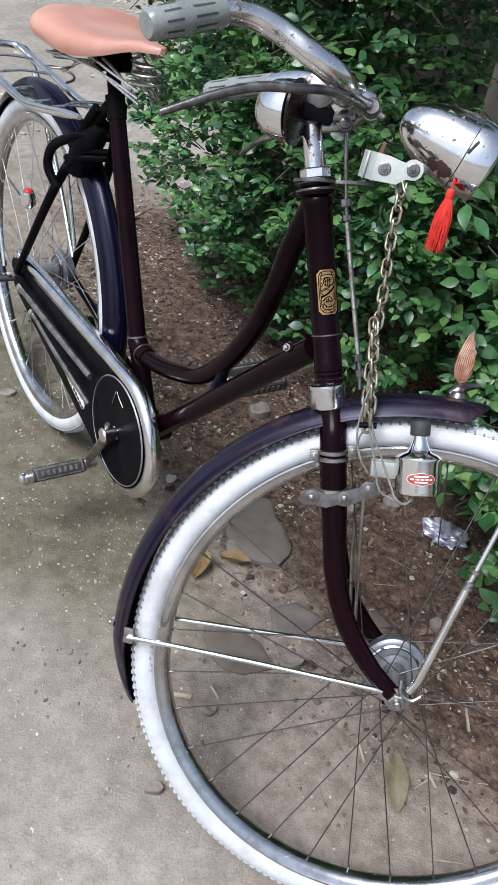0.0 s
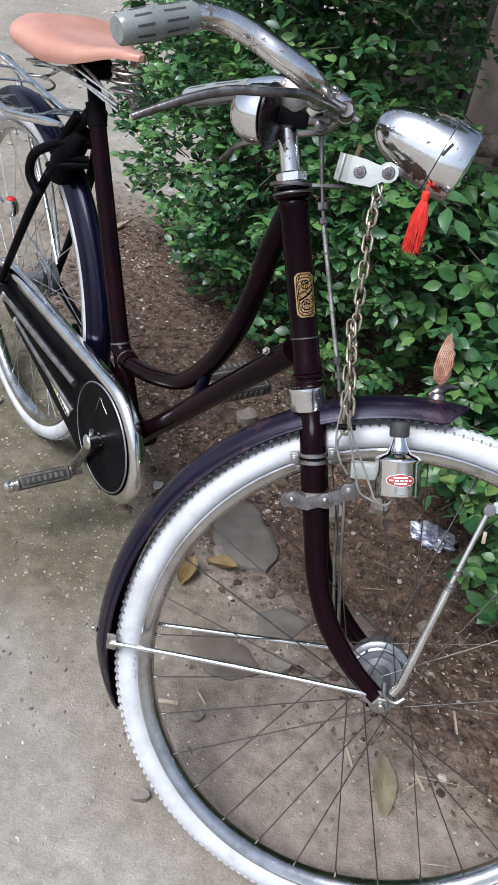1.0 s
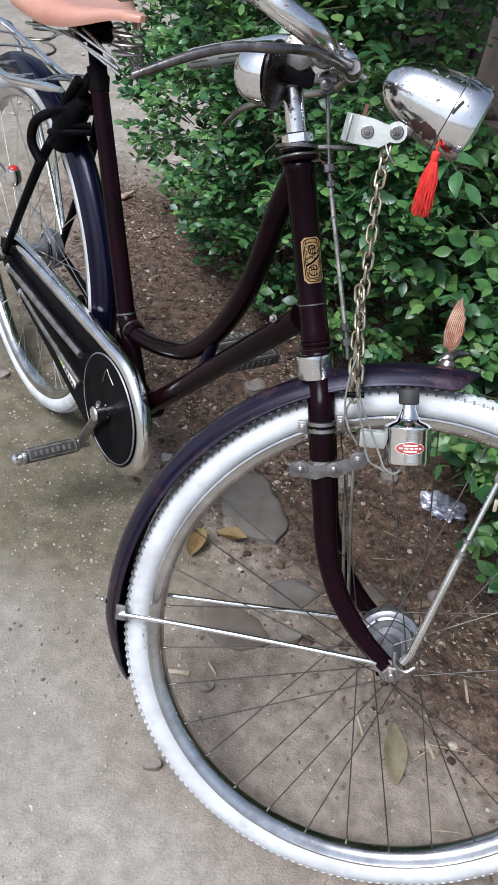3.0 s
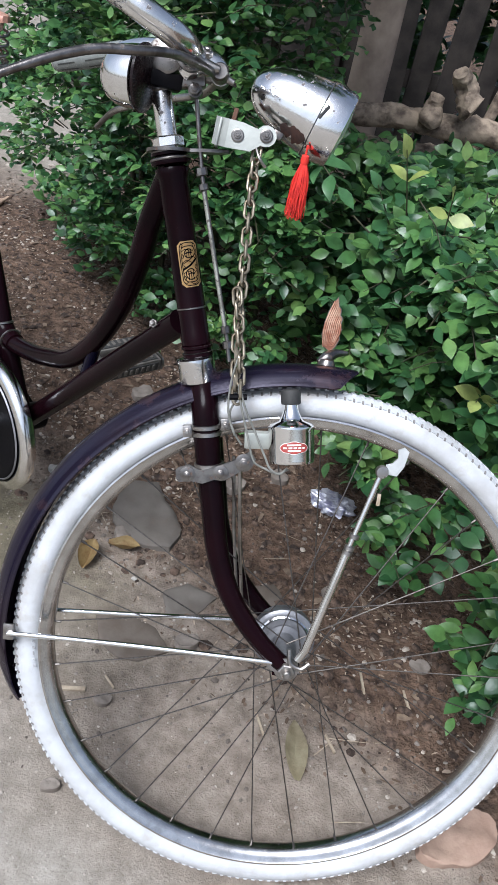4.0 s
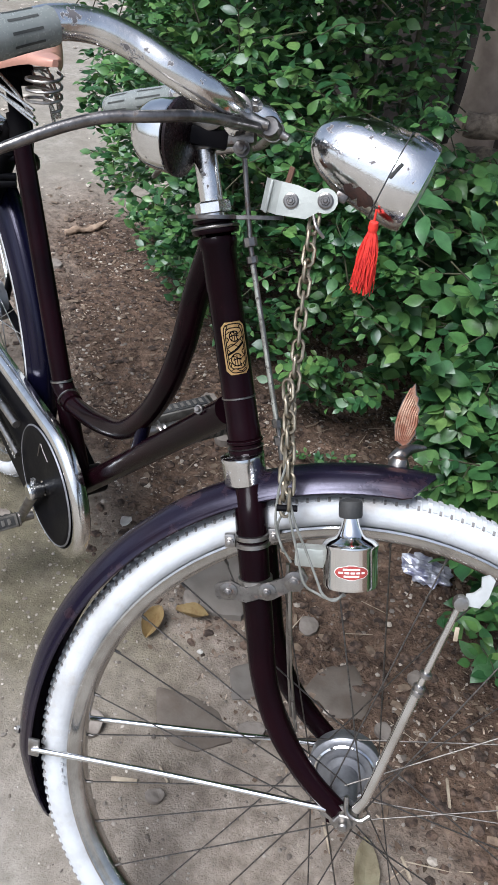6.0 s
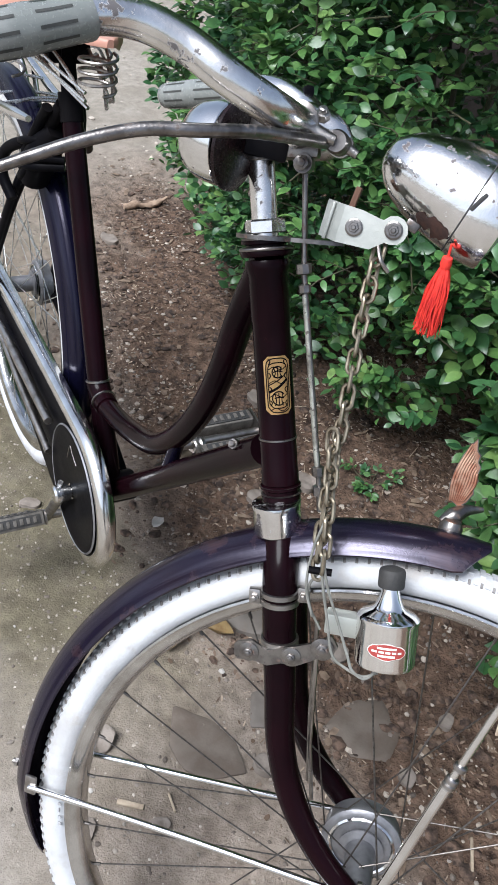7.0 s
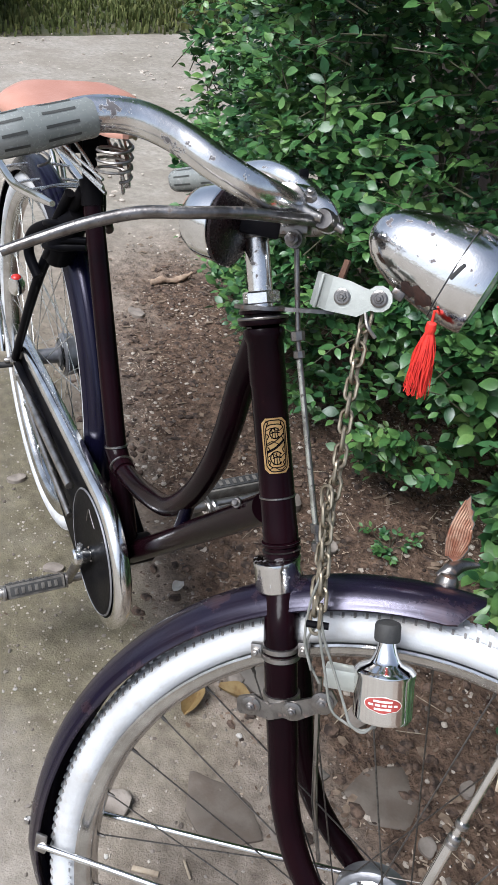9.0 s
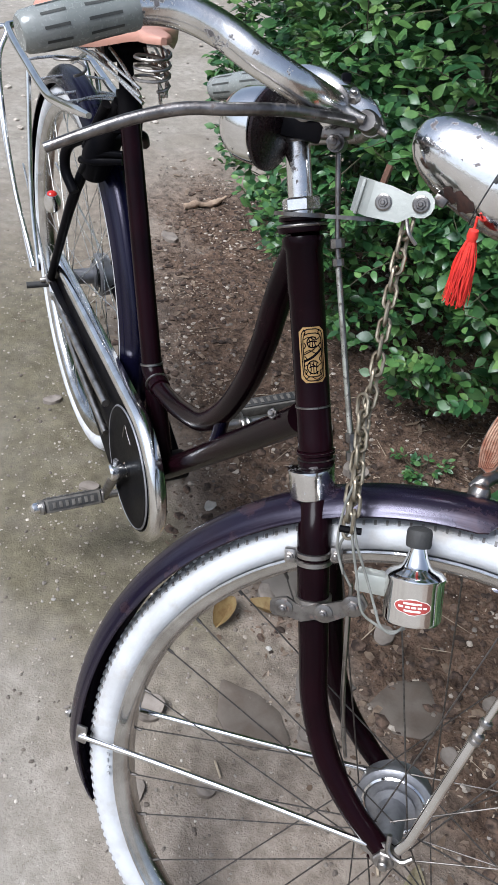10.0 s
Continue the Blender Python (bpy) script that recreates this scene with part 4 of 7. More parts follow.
part("tag", block((0.0045, 0.002, 0.015), None, pose(0.0635, -0.056, 0.598, 0, -4, 0), 0.0008), CHIP, strut, "small pale tag hanging beside the strut")
part("end_knob", turned([(0.0, -0.006), (0.007, -0.005), (0.008, 0.0), (0.007, 0.005), (0.0, 0.006)], None, Matrix.Translation((0.0585, -0.062, 0.634)) @ FLAT, 14), WORN, strut)

# ---- clamps on the fork blade and the dynamo ----
def blade(z):
    return float(np.interp(z, [p[1] for p in fork_pts][::-1], [p[0] for p in fork_pts][::-1]))


for z in (0.643, 0.635):
    front("blade_clamp", turned([(0.0162, -0.0030), (0.0182, -0.0022), (0.0182, 0.0022), (0.0162, 0.0030)], None,
                                Matrix.Translation((blade(z), -0.0265, z)) @ Matrix.Rotation(radians(-13), 4, "Y"), 26), WORN)
for x, y, z in ((blade(0.64) + 0.0215, -0.0340, 0.650), (blade(0.64) - 0.0215, -0.0340, 0.634)):
    front("clamp_lug", block((0.011, 0.008, 0.015), None, pose(x, y + 0.004, z, 0, -13, 0), 0.002), WORN)
    front("clamp_bolt", hexnut(bmesh.new(), pose(x, y, z) @ FLAT, 0.0045, 0.003, 0.0026, 0.003), STEEL)
strap_line = [(-0.175, 0.583), (-0.162, 0.588), (-0.147, 0.585), (-0.135, 0.592), (-0.122, 0.596), (-0.108, 0.606), (-0.094, 0.620)]
strap_top = [(x - 0.002, z + 0.0085 + 0.0015 * math.sin(k * 1.9)) for k, (x, z) in enumerate(strap_line)]
strap_low = [(x + 0.002, z - 0.0085 - 0.0015 * math.sin(k * 1.9)) for k, (x, z) in enumerate(strap_line)][::-1]
strap = plate([(x, z) for x, z in strap_top + [(-0.088, 0.618), (-0.090, 0.610)] + strap_low + [(-0.177, 0.578), (-0.179, 0.588)]], 0.003, Matrix.Translation((0, -0.0455, 0)) @ FLAT)
front("dynamo_strap", strap, IRON, "pressed steel dynamo strap with three bolts")
for x, z, r in ((-0.1645, 0.586, 0.0048), (-0.126, 0.5945, 0.0048), (-0.101, 0.612, 0.0064)):
    bm = turned([(r + 0.0045, 0), (r + 0.0045, 0.0016), (r + 0.001, 0.0024)], None, pose(x, -0.0470, z) @ FLAT, 18)
    hexnut(bm, pose(x, -0.0488, z) @ FLAT, r, 0.003, r * 0.55, 0.002)
    front("strap_bolt", bm, IRON)
front("strap_rear", turned([(0.015, -0.008), (0.0178, -0.008), (0.0178, 0.008), (0.015, 0.008)], None, Matrix.Translation((blade(0.592), -0.0284, 0.592)) @ Matrix.Rotation(radians(-13), 4, "Y"), 24), STEEL)
front("dynamo_hinge", block((0.032, 0.016, 0.020), None, pose(-0.090, -0.042, 0.641, 0, -8, 0), 0.003), GALV)
low, top = Vector((-0.046, -0.060, 0.620)), Vector((-0.0625, -0.046, 0.7025))
dyn = [(0.0, 0.004), (0.0215, 0.004), (0.0252, 0.0055), (0.0265, 0.0085), (0.0265, 0.0435), (0.0273, 0.0450), (0.0273, 0.0475), (0.0235, 0.0510), (0.0150, 0.0540), (0.0125, 0.0570),
       (0.0094, 0.0640), (0.0078, 0.0705), (0.0078, 0.0745), (0.0, 0.0745)]
bottle = turned(dyn, None, None, 96)
bmesh.ops.transform(bottle, matrix=along(low, top), verts=bottle.verts)
dynamo = front("dynamo", bottle, surface("bright_bottle_chrome", (0.95, 0.95, 0.94), (0.88, 0.87, 0.86), (0.05, 0.14), 1.0, 25, 500, bump=0.02), "chromed bottle dynamo with a red oval label")
part("friction_wheel", turned([(0.0075, 0.0725), (0.0110, 0.0735), (0.0116, 0.0755), (0.0116, 0.087), (0.0106, 0.0895), (0.007, 0.091), (0.0055, 0.0915), (0.0, 0.0915)], None, along(low, top), 24),
     DARK_RUBBER, dynamo, "black ribbed friction wheel")
up_d = (top - low).normalized()
face = Vector((0.02, -0.95, 0.2))
face = (face - up_d * face.dot(up_d)).normalized()
sidew = up_d.cross(face)


def on_dynamo(bm, half_u, half_h, mid_h, r):
    n, rows = 16, 7
    grid = []
    for i in range(rows):
        v = -1 + 2 * i / (rows - 1)
        wid = math.sqrt(max(1 - v * v, 0.02))
        grid.append([bm.verts.new(low + up_d * (mid_h + half_h * v) + r * (math.cos(u) * face + math.sin(u) * sidew))
                     for u in (half_u * wid * (-1 + 2 * k / n) for k in range(n + 1))])
    for a, b in zip(grid, grid[1:]):
        for k in range(n):
            bm.faces.new((a[k], a[k + 1], b[k + 1], b[k]))
    bmesh.ops.recalc_face_normals(bm, faces=bm.faces)
    return bm


oval = part("label", on_dynamo(bmesh.new(), 0.64, 0.0074, 0.0245, 0.0268), WHITE_LABEL, dynamo)
part("label_red", on_dynamo(bmesh.new(), 0.61, 0.0067, 0.0245, 0.0271), RED_LABEL, dynamo, "red oval label with pale bars")
bars = bmesh.new()
for h, u0, u1 in ((0.0278, -0.30, 0.30), (0.0245, -0.47, -0.30), (0.0245, -0.24, -0.08), (0.0245, -0.03, 0.12), (0.0245, 0.17, 0.30), (0.0245, 0.35, 0.47), (0.0212, -0.27, 0.27)):
    pts = [low + up_d * hh + 0.0274 * (math.cos(u) * face + math.sin(u) * sidew) for hh in (h - 0.0009, h + 0.0009) for u in np.linspace(u0, u1, 6)]
    vs = [bars.verts.new(p) for p in pts]
    for k in range(5):
        bars.faces.new((vs[k], vs[k + 1], vs[k + 7], vs[k + 6]))
part("label_bars", bars, WHITE_LABEL, dynamo)

# ---- lamp, bracket, mascot ----
arm = plate([(0.026 * math.cos(u), 0.026 * math.sin(u)) for u in np.linspace(0.42, 2 * math.pi - 0.42, 18)] + [(0.040, -0.013), (0.060, -0.010), (0.068, -0.005), (0.068, 0.006), (0.060, 0.011), (0.040, 0.014)], 0.0036, Matrix.Translation(steer(0.9448)) @ Matrix.Rotation(radians(-9), 4, "Y"))
front("bracket_arm", arm, IRON)
bracket = front("lamp_bracket", plate([(-0.1850, 0.987), (-0.1865, 0.957), (-0.158, 0.9575), (-0.1475, 0.9655)] + [(-0.1425 + 0.0115 * math.cos(u), 0.9765 + 0.0115 * math.sin(u)) for u in np.linspace(-1.6, 2.6, 9)] + [(-0.1565, 0.983), (-0.170, 0.986)], 0.0026,
                                      Matrix.Translation((0, -0.018, 0)) @ FLAT), GALV, "pale grey pressed lamp bracket")
part("bent_end", plate([(-0.0150, 0.0165), (-0.0165, -0.0130), (0.0, -0.0150), (0.0012, 0.0150)], 0.0026, Matrix.Translation((-0.1857, -0.0178, 0.972)) @ Matrix.Rotation(radians(-20), 4, "Z") @ FLAT), GALV, bracket)
part("bracket_side", plate([(-0.1945, 0.986), (-0.1965, 0.960), (-0.158, 0.960), (-0.153, 0.980)], 0.0026, Matrix.Translation((0, 0.010, 0)) @ FLAT), GALV, bracket)
part("bracket_back", block((0.003, 0.030, 0.030), None, pose(-0.1955, -0.004, 0.972, 0, 4, 0), 0.001), GALV, bracket)
for x, z, r in ((-0.174, 0.9715, 0.0048), (-0.1425, 0.9765, 0.0050)):
    bm = turned([(r + 0.0025, 0), (r + 0.0025, 0.0014), (r + 0.001, 0.002)], None, pose(x, -0.0193, z) @ FLAT, 18)
    hexnut(bm, pose(x, -0.0208, z) @ FLAT, r * 0.9, 0.0032, r * 0.45, 0.0026)
    bmesh.ops.recalc_face_normals(bm, faces=bm.faces)
    bolt = part("bracket_bolt", bm, IRON, bracket)
    bolt.data.polygons.foreach_set("use_smooth", [False] * len(bolt.data.polygons))
front("bracket_tab", block((0.005, 0.012, 0.022), None, pose(-0.182, 0.01, 0.992, 0, 8, 0), 0.001), surface("rusty_tab", (0.16, 0.08, 0.05), (0.1, 0.05, 0.03), (0.7, 0.9)))
nose, mouth = Vector((-0.168, 0.026, 1.036)), Vector((-0.057, 0.024, 1.001))
prof = [(0.0, 0.0), (0.008, 0.0012), (0.0155, 0.005), (0.0235, 0.0125), (0.030, 0.023), (0.0355, 0.037), (0.0395, 0.053), (0.042, 0.070), (0.0432, 0.084)]
lamp = front("headlamp", turned(prof + [(0.040, 0.0842)], None, along(nose, mouth), 44), LAMP_CHROME, "bullet-shaped chromed headlamp with rust spots")
part("lamp_rim", turned([(0.0405, 0.0835), (0.0442, 0.0842), (0.0450, 0.088), (0.0440, 0.110), (0.0425, 0.1145), (0.0395, 0.1155), (0.0385, 0.113)], None, along(nose, mouth), 44), LAMP_CHROME, lamp, "chromed lamp rim")
part("lamp_lens", turned([(0.0395, 0.111), (0.030, 0.1165), (0.015, 0.119), (0.0, 0.120)], None, along(nose, mouth), 36), LENS, lamp)
part("rim_seam", turned([(0.0432, 0.0828), (0.0446, 0.0836), (0.0432, 0.0846)], None, along(nose, mouth), 44), DARK_RUBBER, lamp)
lm = along(nose, mouth)
lamp_side = (lm.to_3x3().inverted() @ Vector((-0.2, -1.0, 0.12))).normalized()
lamp_side.z = 0
lamp_side.normalize()
pc = lm @ (lamp_side * 0.0452 + Vector((0, 0, 0.087)))
part("rim_latch", block((0.017, 0.003, 0.0035), None, Matrix.Translation(pc) @ Matrix.Rotation(radians(-58), 4, "Y"), 0.001), DARK_RUBBER, lamp)
low_side = (lm.to_3x3().inverted() @ Vector((-0.05, -0.65, -0.72)))
low_side.z = 0
low_side.normalize()
rust = bmesh.new()
ang0 = math.atan2(low_side.y, low_side.x)
rows = []
for i, h in enumerate(np.linspace(0.050, 0.082, 26)):
    rr = float(np.interp(h, [p[1] for p in prof], [p[0] for p in prof])) + 0.0004
    f = math.sin(math.pi * i / 25) ** 0.6
    lo = 0.03 + 0.26 * f * (0.6 + 0.8 * noise.noise((h * 160, 1.0, 0.0)))
    hi = 0.05 + 0.36 * f * (0.6 + 0.9 * noise.noise((h * 190, 7.0, 0.0)))
    rows.append([rust.verts.new(lm @ Vector((rr * math.cos(u), rr * math.sin(u), h))) for u in np.linspace(ang0 - lo, ang0 + hi, 9)])
for a, b in zip(rows, rows[1:]):
    for k in range(8):
        rust.faces.new((a[k], a[k + 1], b[k + 1], b[k]))
bmesh.ops.recalc_face_normals(rust, faces=rust.faces)
part("rust_patch", rust, surface("dark_rust", (0.035, 0.018, 0.014), (0.07, 0.03, 0.02), (0.7, 0.9), 0, 120, 500, bump=0.4), lamp, "dark rusted patch under the shell")
front("lamp_lug", block((0.012, 0.010, 0.009), None, pose(-0.130, 0.008, 0.983, 0, 20, 0), 0.002), IRON)
ww = bmesh.new()
wing_base = Vector((-0.020, 0.040, 0.750))
outline = [(0.002, 0.0), (0.008, 0.006), (0.0115, 0.016), (0.0098, 0.022), (0.0120, 0.029), (0.0092, 0.034), (0.0102, 0.042), (0.0066, 0.046), (0.0066, 0.053), (0.0030, 0.056), (0.000, 0.067), (-0.004, 0.060), (-0.008, 0.048), (-0.0105, 0.034), (-0.011, 0.018), (-0.007, 0.005)]
plate(outline, 0.003, Matrix.Translation(wing_base) @ FLAT, ww)
wing = front("wing_mascot", ww, BRASS, "tarnished brass feathered wing mascot")
for k in range(9):
    f = k / 8
    way = [(-0.007 + 0.012 * f, 0.004 + 0.003 * f), (-0.0098 + 0.0195 * f, 0.022 + 0.002 * f), (-0.0085 + 0.0175 * f, 0.040 - 0.006 * f), (-0.0035 + 0.0125 * f, 0.062 - 0.026 * f)]
    part("feather", tube([wing_base + Vector((x, -0.0022, z)) for x, z in way], [0.0010, 0.0017, 0.0015, 0.0008], None, 6, 4), BRASS, wing)
rim_pts = [wing_base + Vector((x, -0.001, z)) for x, z in outline]
part("wing_edge", tube(rim_pts, 0.0008, None, 6, 1, True), IRON, wing)
part("mascot_base", tube([(-0.030, 0.028, 0.735), (-0.020, 0.032, 0.742), (-0.010, 0.040, 0.748), (0.006, 0.050, 0.750)], [0.004, 0.0085, 0.006, 0.0025], None, 12, 4), IRON, wing)
part("mascot_foot", turned([(0.011, -0.012), (0.011, 0.0), (0.008, 0.006), (0.0, 0.008)], None, pose(-0.020, 0.022, 0.735), 18), IRON, wing)

# ---- stem, handlebar, grips, levers, bell, brake rods ----
front("stem", tube([steer(0.945), steer(1.015), steer(1.042)], 0.0115, None, 24), BAR_CHROME, "chromed stem with worn plating")
clampc = steer(1.036, 0, 0.012)
front("bar_clamp", turned([(0.016, -0.024), (0.0195, -0.022), (0.0195, 0.022), (0.016, 0.024)], None, Matrix.Translation(clampc) @ FLAT, 26), IRON)
right_bar = [(-0.237, 0.0, 1.040), (-0.233, -0.05, 1.036), (-0.240, -0.105, 1.037), (-0.268, -0.13, 1.047), (-0.302, -0.136, 1.0615), (-0.332, -0.148, 1.0675), (-0.358, -0.168, 1.0615), (-0.380, -0.191, 1.0440), (-0.398, -0.2095, 1.0320)]
left_bar = [(-0.237, 0.0, 1.040), (-0.233, 0.05, 1.042), (-0.240, 0.105, 1.050), (-0.262, 0.132, 1.064), (-0.292, 0.145, 1.074), (-0.318, 0.162, 1.075), (-0.35, 0.186, 1.069), (-0.395, 0.217, 1.060), (-0.445, 0.25, 1.054)]
front("handlebar", tube([Vector(p) for p in left_bar[::-1]] + [Vector(p) for p in right_bar[1:]], 0.0128, None, 28, 10), BAR_CHROME, "chromed roadster handlebar with rust freckles")


def grip(a, b, label):
    a, b = Vector(a), Vector(b)
    ln = (b - a).length
    heights = (0, 0.0, 0.003, 0.012, 0.03, ln * 0.54, ln - 0.012, ln - 0.003, ln, ln)
    radii = (0.0130, 0.0138, 0.0143, 0.0141, 0.0143, 0.0152, 0.0143, 0.0134, 0.011, 0.0)
    g = front("grip", turned(list(zip(radii, heights)), None, along(a, b), 36), GRIP, label)
    m = along(a, b)
    for k in range(10):
        u = 2 * math.pi * k / 10
        for h0, h1 in ((0.014, ln * 0.46), (ln * 0.62, ln - 0.014)):
            gr = bmesh.new()
            rows = [[gr.verts.new(m @ Vector(((float(np.interp(h, heights[1:9], radii[1:9])) + 0.0003) * math.cos(u + q), (float(np.interp(h, heights[1:9], radii[1:9])) + 0.0003) * math.sin(u + q), h))) for q in (-0.07, 0.07)]
                    for h in np.linspace(h0, h1, 6)]
            for p, q in zip(rows, rows[1:]):
                gr.faces.new((p[0], p[1], q[1], q[0]))
            bmesh.ops.recalc_face_normals(gr, faces=gr.faces)
            part("groove", gr, GRIP_DARK, g)
    return g


grip((-0.357, -0.167, 1.0605), (-0.4095, -0.2212, 1.0245), "grey-green ribbed plastic grip")
grip((-0.345, 0.183, 1.070), (-0.446, 0.251, 1.0535), "grey-green ribbed plastic grip")
right_lever = [(-0.205, 0.0, 1.030), (-0.212, -0.03, 1.028), (-0.226, -0.09, 1.023), (-0.246, -0.135, 1.018), (-0.276, -0.158, 1.010), (-0.306, -0.172, 1.003), (-0.334, -0.186, 0.990), (-0.360, -0.20, 0.974), (-0.386, -0.212, 0.957)]
front("brake_lever", tube(right_lever, [0.0050, 0.0048, 0.0046, 0.0047, 0.0044, 0.0036], None, 14, 5), LEVER, "worn grey rod-brake lever")
left_lever = [(-0.205, 0.0, 1.030), (-0.212, 0.04, 1.028), (-0.230, 0.10, 1.024), (-0.262, 0.135, 1.020), (-0.302, 0.170, 1.013), (-0.349, 0.215, 1.002), (-0.370, 0.250, 0.992), (-0.386, 0.281, 0.982)]
front("brake_lever", tube(left_lever, [0.0050, 0.0048, 0.0046, 0.0044, 0.0034], None, 14, 5), WORN, "worn grey rod-brake lever")
front("lever_pivot", turned([(0.0, -0.03), (0.008, -0.03), (0.0095, -0.026), (0.0095, 0.026), (0.008, 0.03), (0.0, 0.03)], None, Matrix.Translation((-0.204, 0.0, 1.031)) @ FLAT, 18), IRON)
for yy in (-0.034, 0.038):
    front("bar_collar", turned([(0.0130, -0.006), (0.0155, -0.005), (0.0155, 0.005), (0.0130, 0.006)], None, Matrix.Translation((-0.2355, yy, 1.0385)) @ FLAT, 22), IRON)
    front("pivot_ear", tube([(-0.233, yy, 1.038), (-0.218, yy, 1.033), (-0.204, yy, 1.031)], [0.0085, 0.0062, 0.0040], None, 14, 4), WORN)
front("pivot_tip", tube([(-0.203, -0.004, 1.031), (-0.188, -0.004, 1.026)], [0.0050, 0.0036], None, 12), WORN)
for yy, r in ((-0.020, 0.0075), (0.004, 0.0085), (0.024, 0.0070)):
    front("pivot_collar", turned([(0.006, -0.005), (r + 0.002, -0.004), (r + 0.002, 0.004), (0.006, 0.005)], None, Matrix.Translation((-0.204, yy, 1.031)) @ FLAT, 18), WORN)
front("stem_lug", tube([(-0.245, 0.004, 1.030), (-0.232, -0.002, 1.040), (-0.214, -0.004, 1.040), (-0.200, -0.004, 1.032)], [0.016, 0.018, 0.0130, 0.0085], None, 18, 5), BAR_CHROME, "worn plated stem head with clamp bolt")
front("clamp_bolt", hexnut(bmesh.new(), pose(-0.221, -0.016, 1.046, 40, 0, 0), 0.0062, 0.006, 0.0035, 0.004), WORN)
rod = front("brake_rod", tube([(-0.227, 0.0, 1.006), (-0.207, 0.0, 0.925), (-0.146, 0.0, 0.745), (-0.139, 0.0, 0.720)], 0.0025, None, 10), IRON, "bright brake rod with adjusting nuts")
part("rod_sleeve", tube([(-0.2015, 0.0, 0.907), (-0.1515, 0.0, 0.760)], 0.0027, None, 12), surface("mottled_sleeve_plating", (0.36, 0.36, 0.31), (0.15, 0.14, 0.12), (0.3, 0.5), 0.6, 90, 500, bump=0.1,
     spots=(0.07, 0.06, 0.05), spot_scale=160, spot_amount=(0.56, 0.62)), rod, "mottled pale rod sleeve")
rod_way = Vector((0.061, 0, -0.18)).normalized()
for p, r, h in (((-0.208, 0.0, 0.928), 0.0068, 0.010), ((-0.203, 0.0, 0.912), 0.0055, 0.008), ((-0.150, 0.0, 0.757), 0.0055, 0.010), ((-0.144, 0.0, 0.74), 0.0065, 0.010)):
    p = Vector(p)
    part("rod_nut", turned([(0.003, -h / 2), (r, -h / 2 + 0.001), (r, h / 2 - 0.001), (0.003, h / 2)], None, along(p, p + rod_way), 8), IRON, rod)
bm = turned([(0.0, -0.014), (0.0062, -0.014), (0.0078, -0.011), (0.0078, 0.006), (0.0, 0.006)], None, Matrix.Translation((-0.2285, -0.006, 1.010)) @ FLAT, 22)
hexnut(bm, Matrix.Translation((-0.2285, -0.020, 1.010)) @ FLAT, 0.0065, 0.003, 0.0038, 0.003)
front("rod_bolt", bm, IRON)
front("rod_yoke", block((0.034, 0.020, 0.014), None, pose(-0.236, 0.004, 1.020, 0, -12, 0), 0.004), IRON)
# far brake rod down to the wheel
front("lower_rod", tube([(-0.104, -0.042, 0.60), (-0.086, -0.03, 0.50), (-0.066, 0.012, 0.405)], 0.0022, None, 8), WORN)
front("lower_rod", tube([(-0.112, 0.02, 0.60), (-0.094, 0.026, 0.50), (-0.074, 0.032, 0.41)], 0.0022, None, 8), WORN)
# bell: dome on a dark back plate, its axis level and along the bars
bc, bd = Vector((-0.286, -0.022, 1.010)), Vector((-0.95, 0.25, 0.0)).normalized()
bell = front("bell", turned([(0.0, 0.045), (0.008, 0.0445), (0.018, 0.041), (0.026, 0.0345), (0.031, 0.025), (0.033, 0.012), (0.0335, 0.003), (0.0325, 0.002), (0.030, 0.012), (0.024, 0.030)], None,
                            along(bc, bc + bd), 44), CHROME, "polished chrome bell dome")
part("back_plate", turned([(0.0, 0.0), (0.030, 0.0), (0.0355, 0.002), (0.0355, 0.005), (0.031, 0.006), (0.0, 0.006)], None, along(bc - 0.006 * bd, bc + bd), 40), surface("brown_bell_plate", (0.014, 0.006, 0.007), (0.007, 0.004, 0.005), (0.2, 0.35), 0.0, gloss=0.25), bell)
part("bell_mount", block((0.036, 0.020, 0.017), None, pose(-0.263, -0.002, 1.015, 0, 0, 14), 0.003), BLACK, bell)
front("bell_clamp", turned([(0.013, -0.010), (0.0155, -0.009), (0.0155, 0.009), (0.013, 0.010)], None, Matrix.Translation(steer(1.014)) @ Matrix.Rotation(radians(-17.5), 4, "Y"), 22), IRON)
front("cable_tab", block((0.010, 0.012, 0.010), None, pose(-0.264, 0.132, 1.079, 0, -10, 20), 0.003), BLACK)

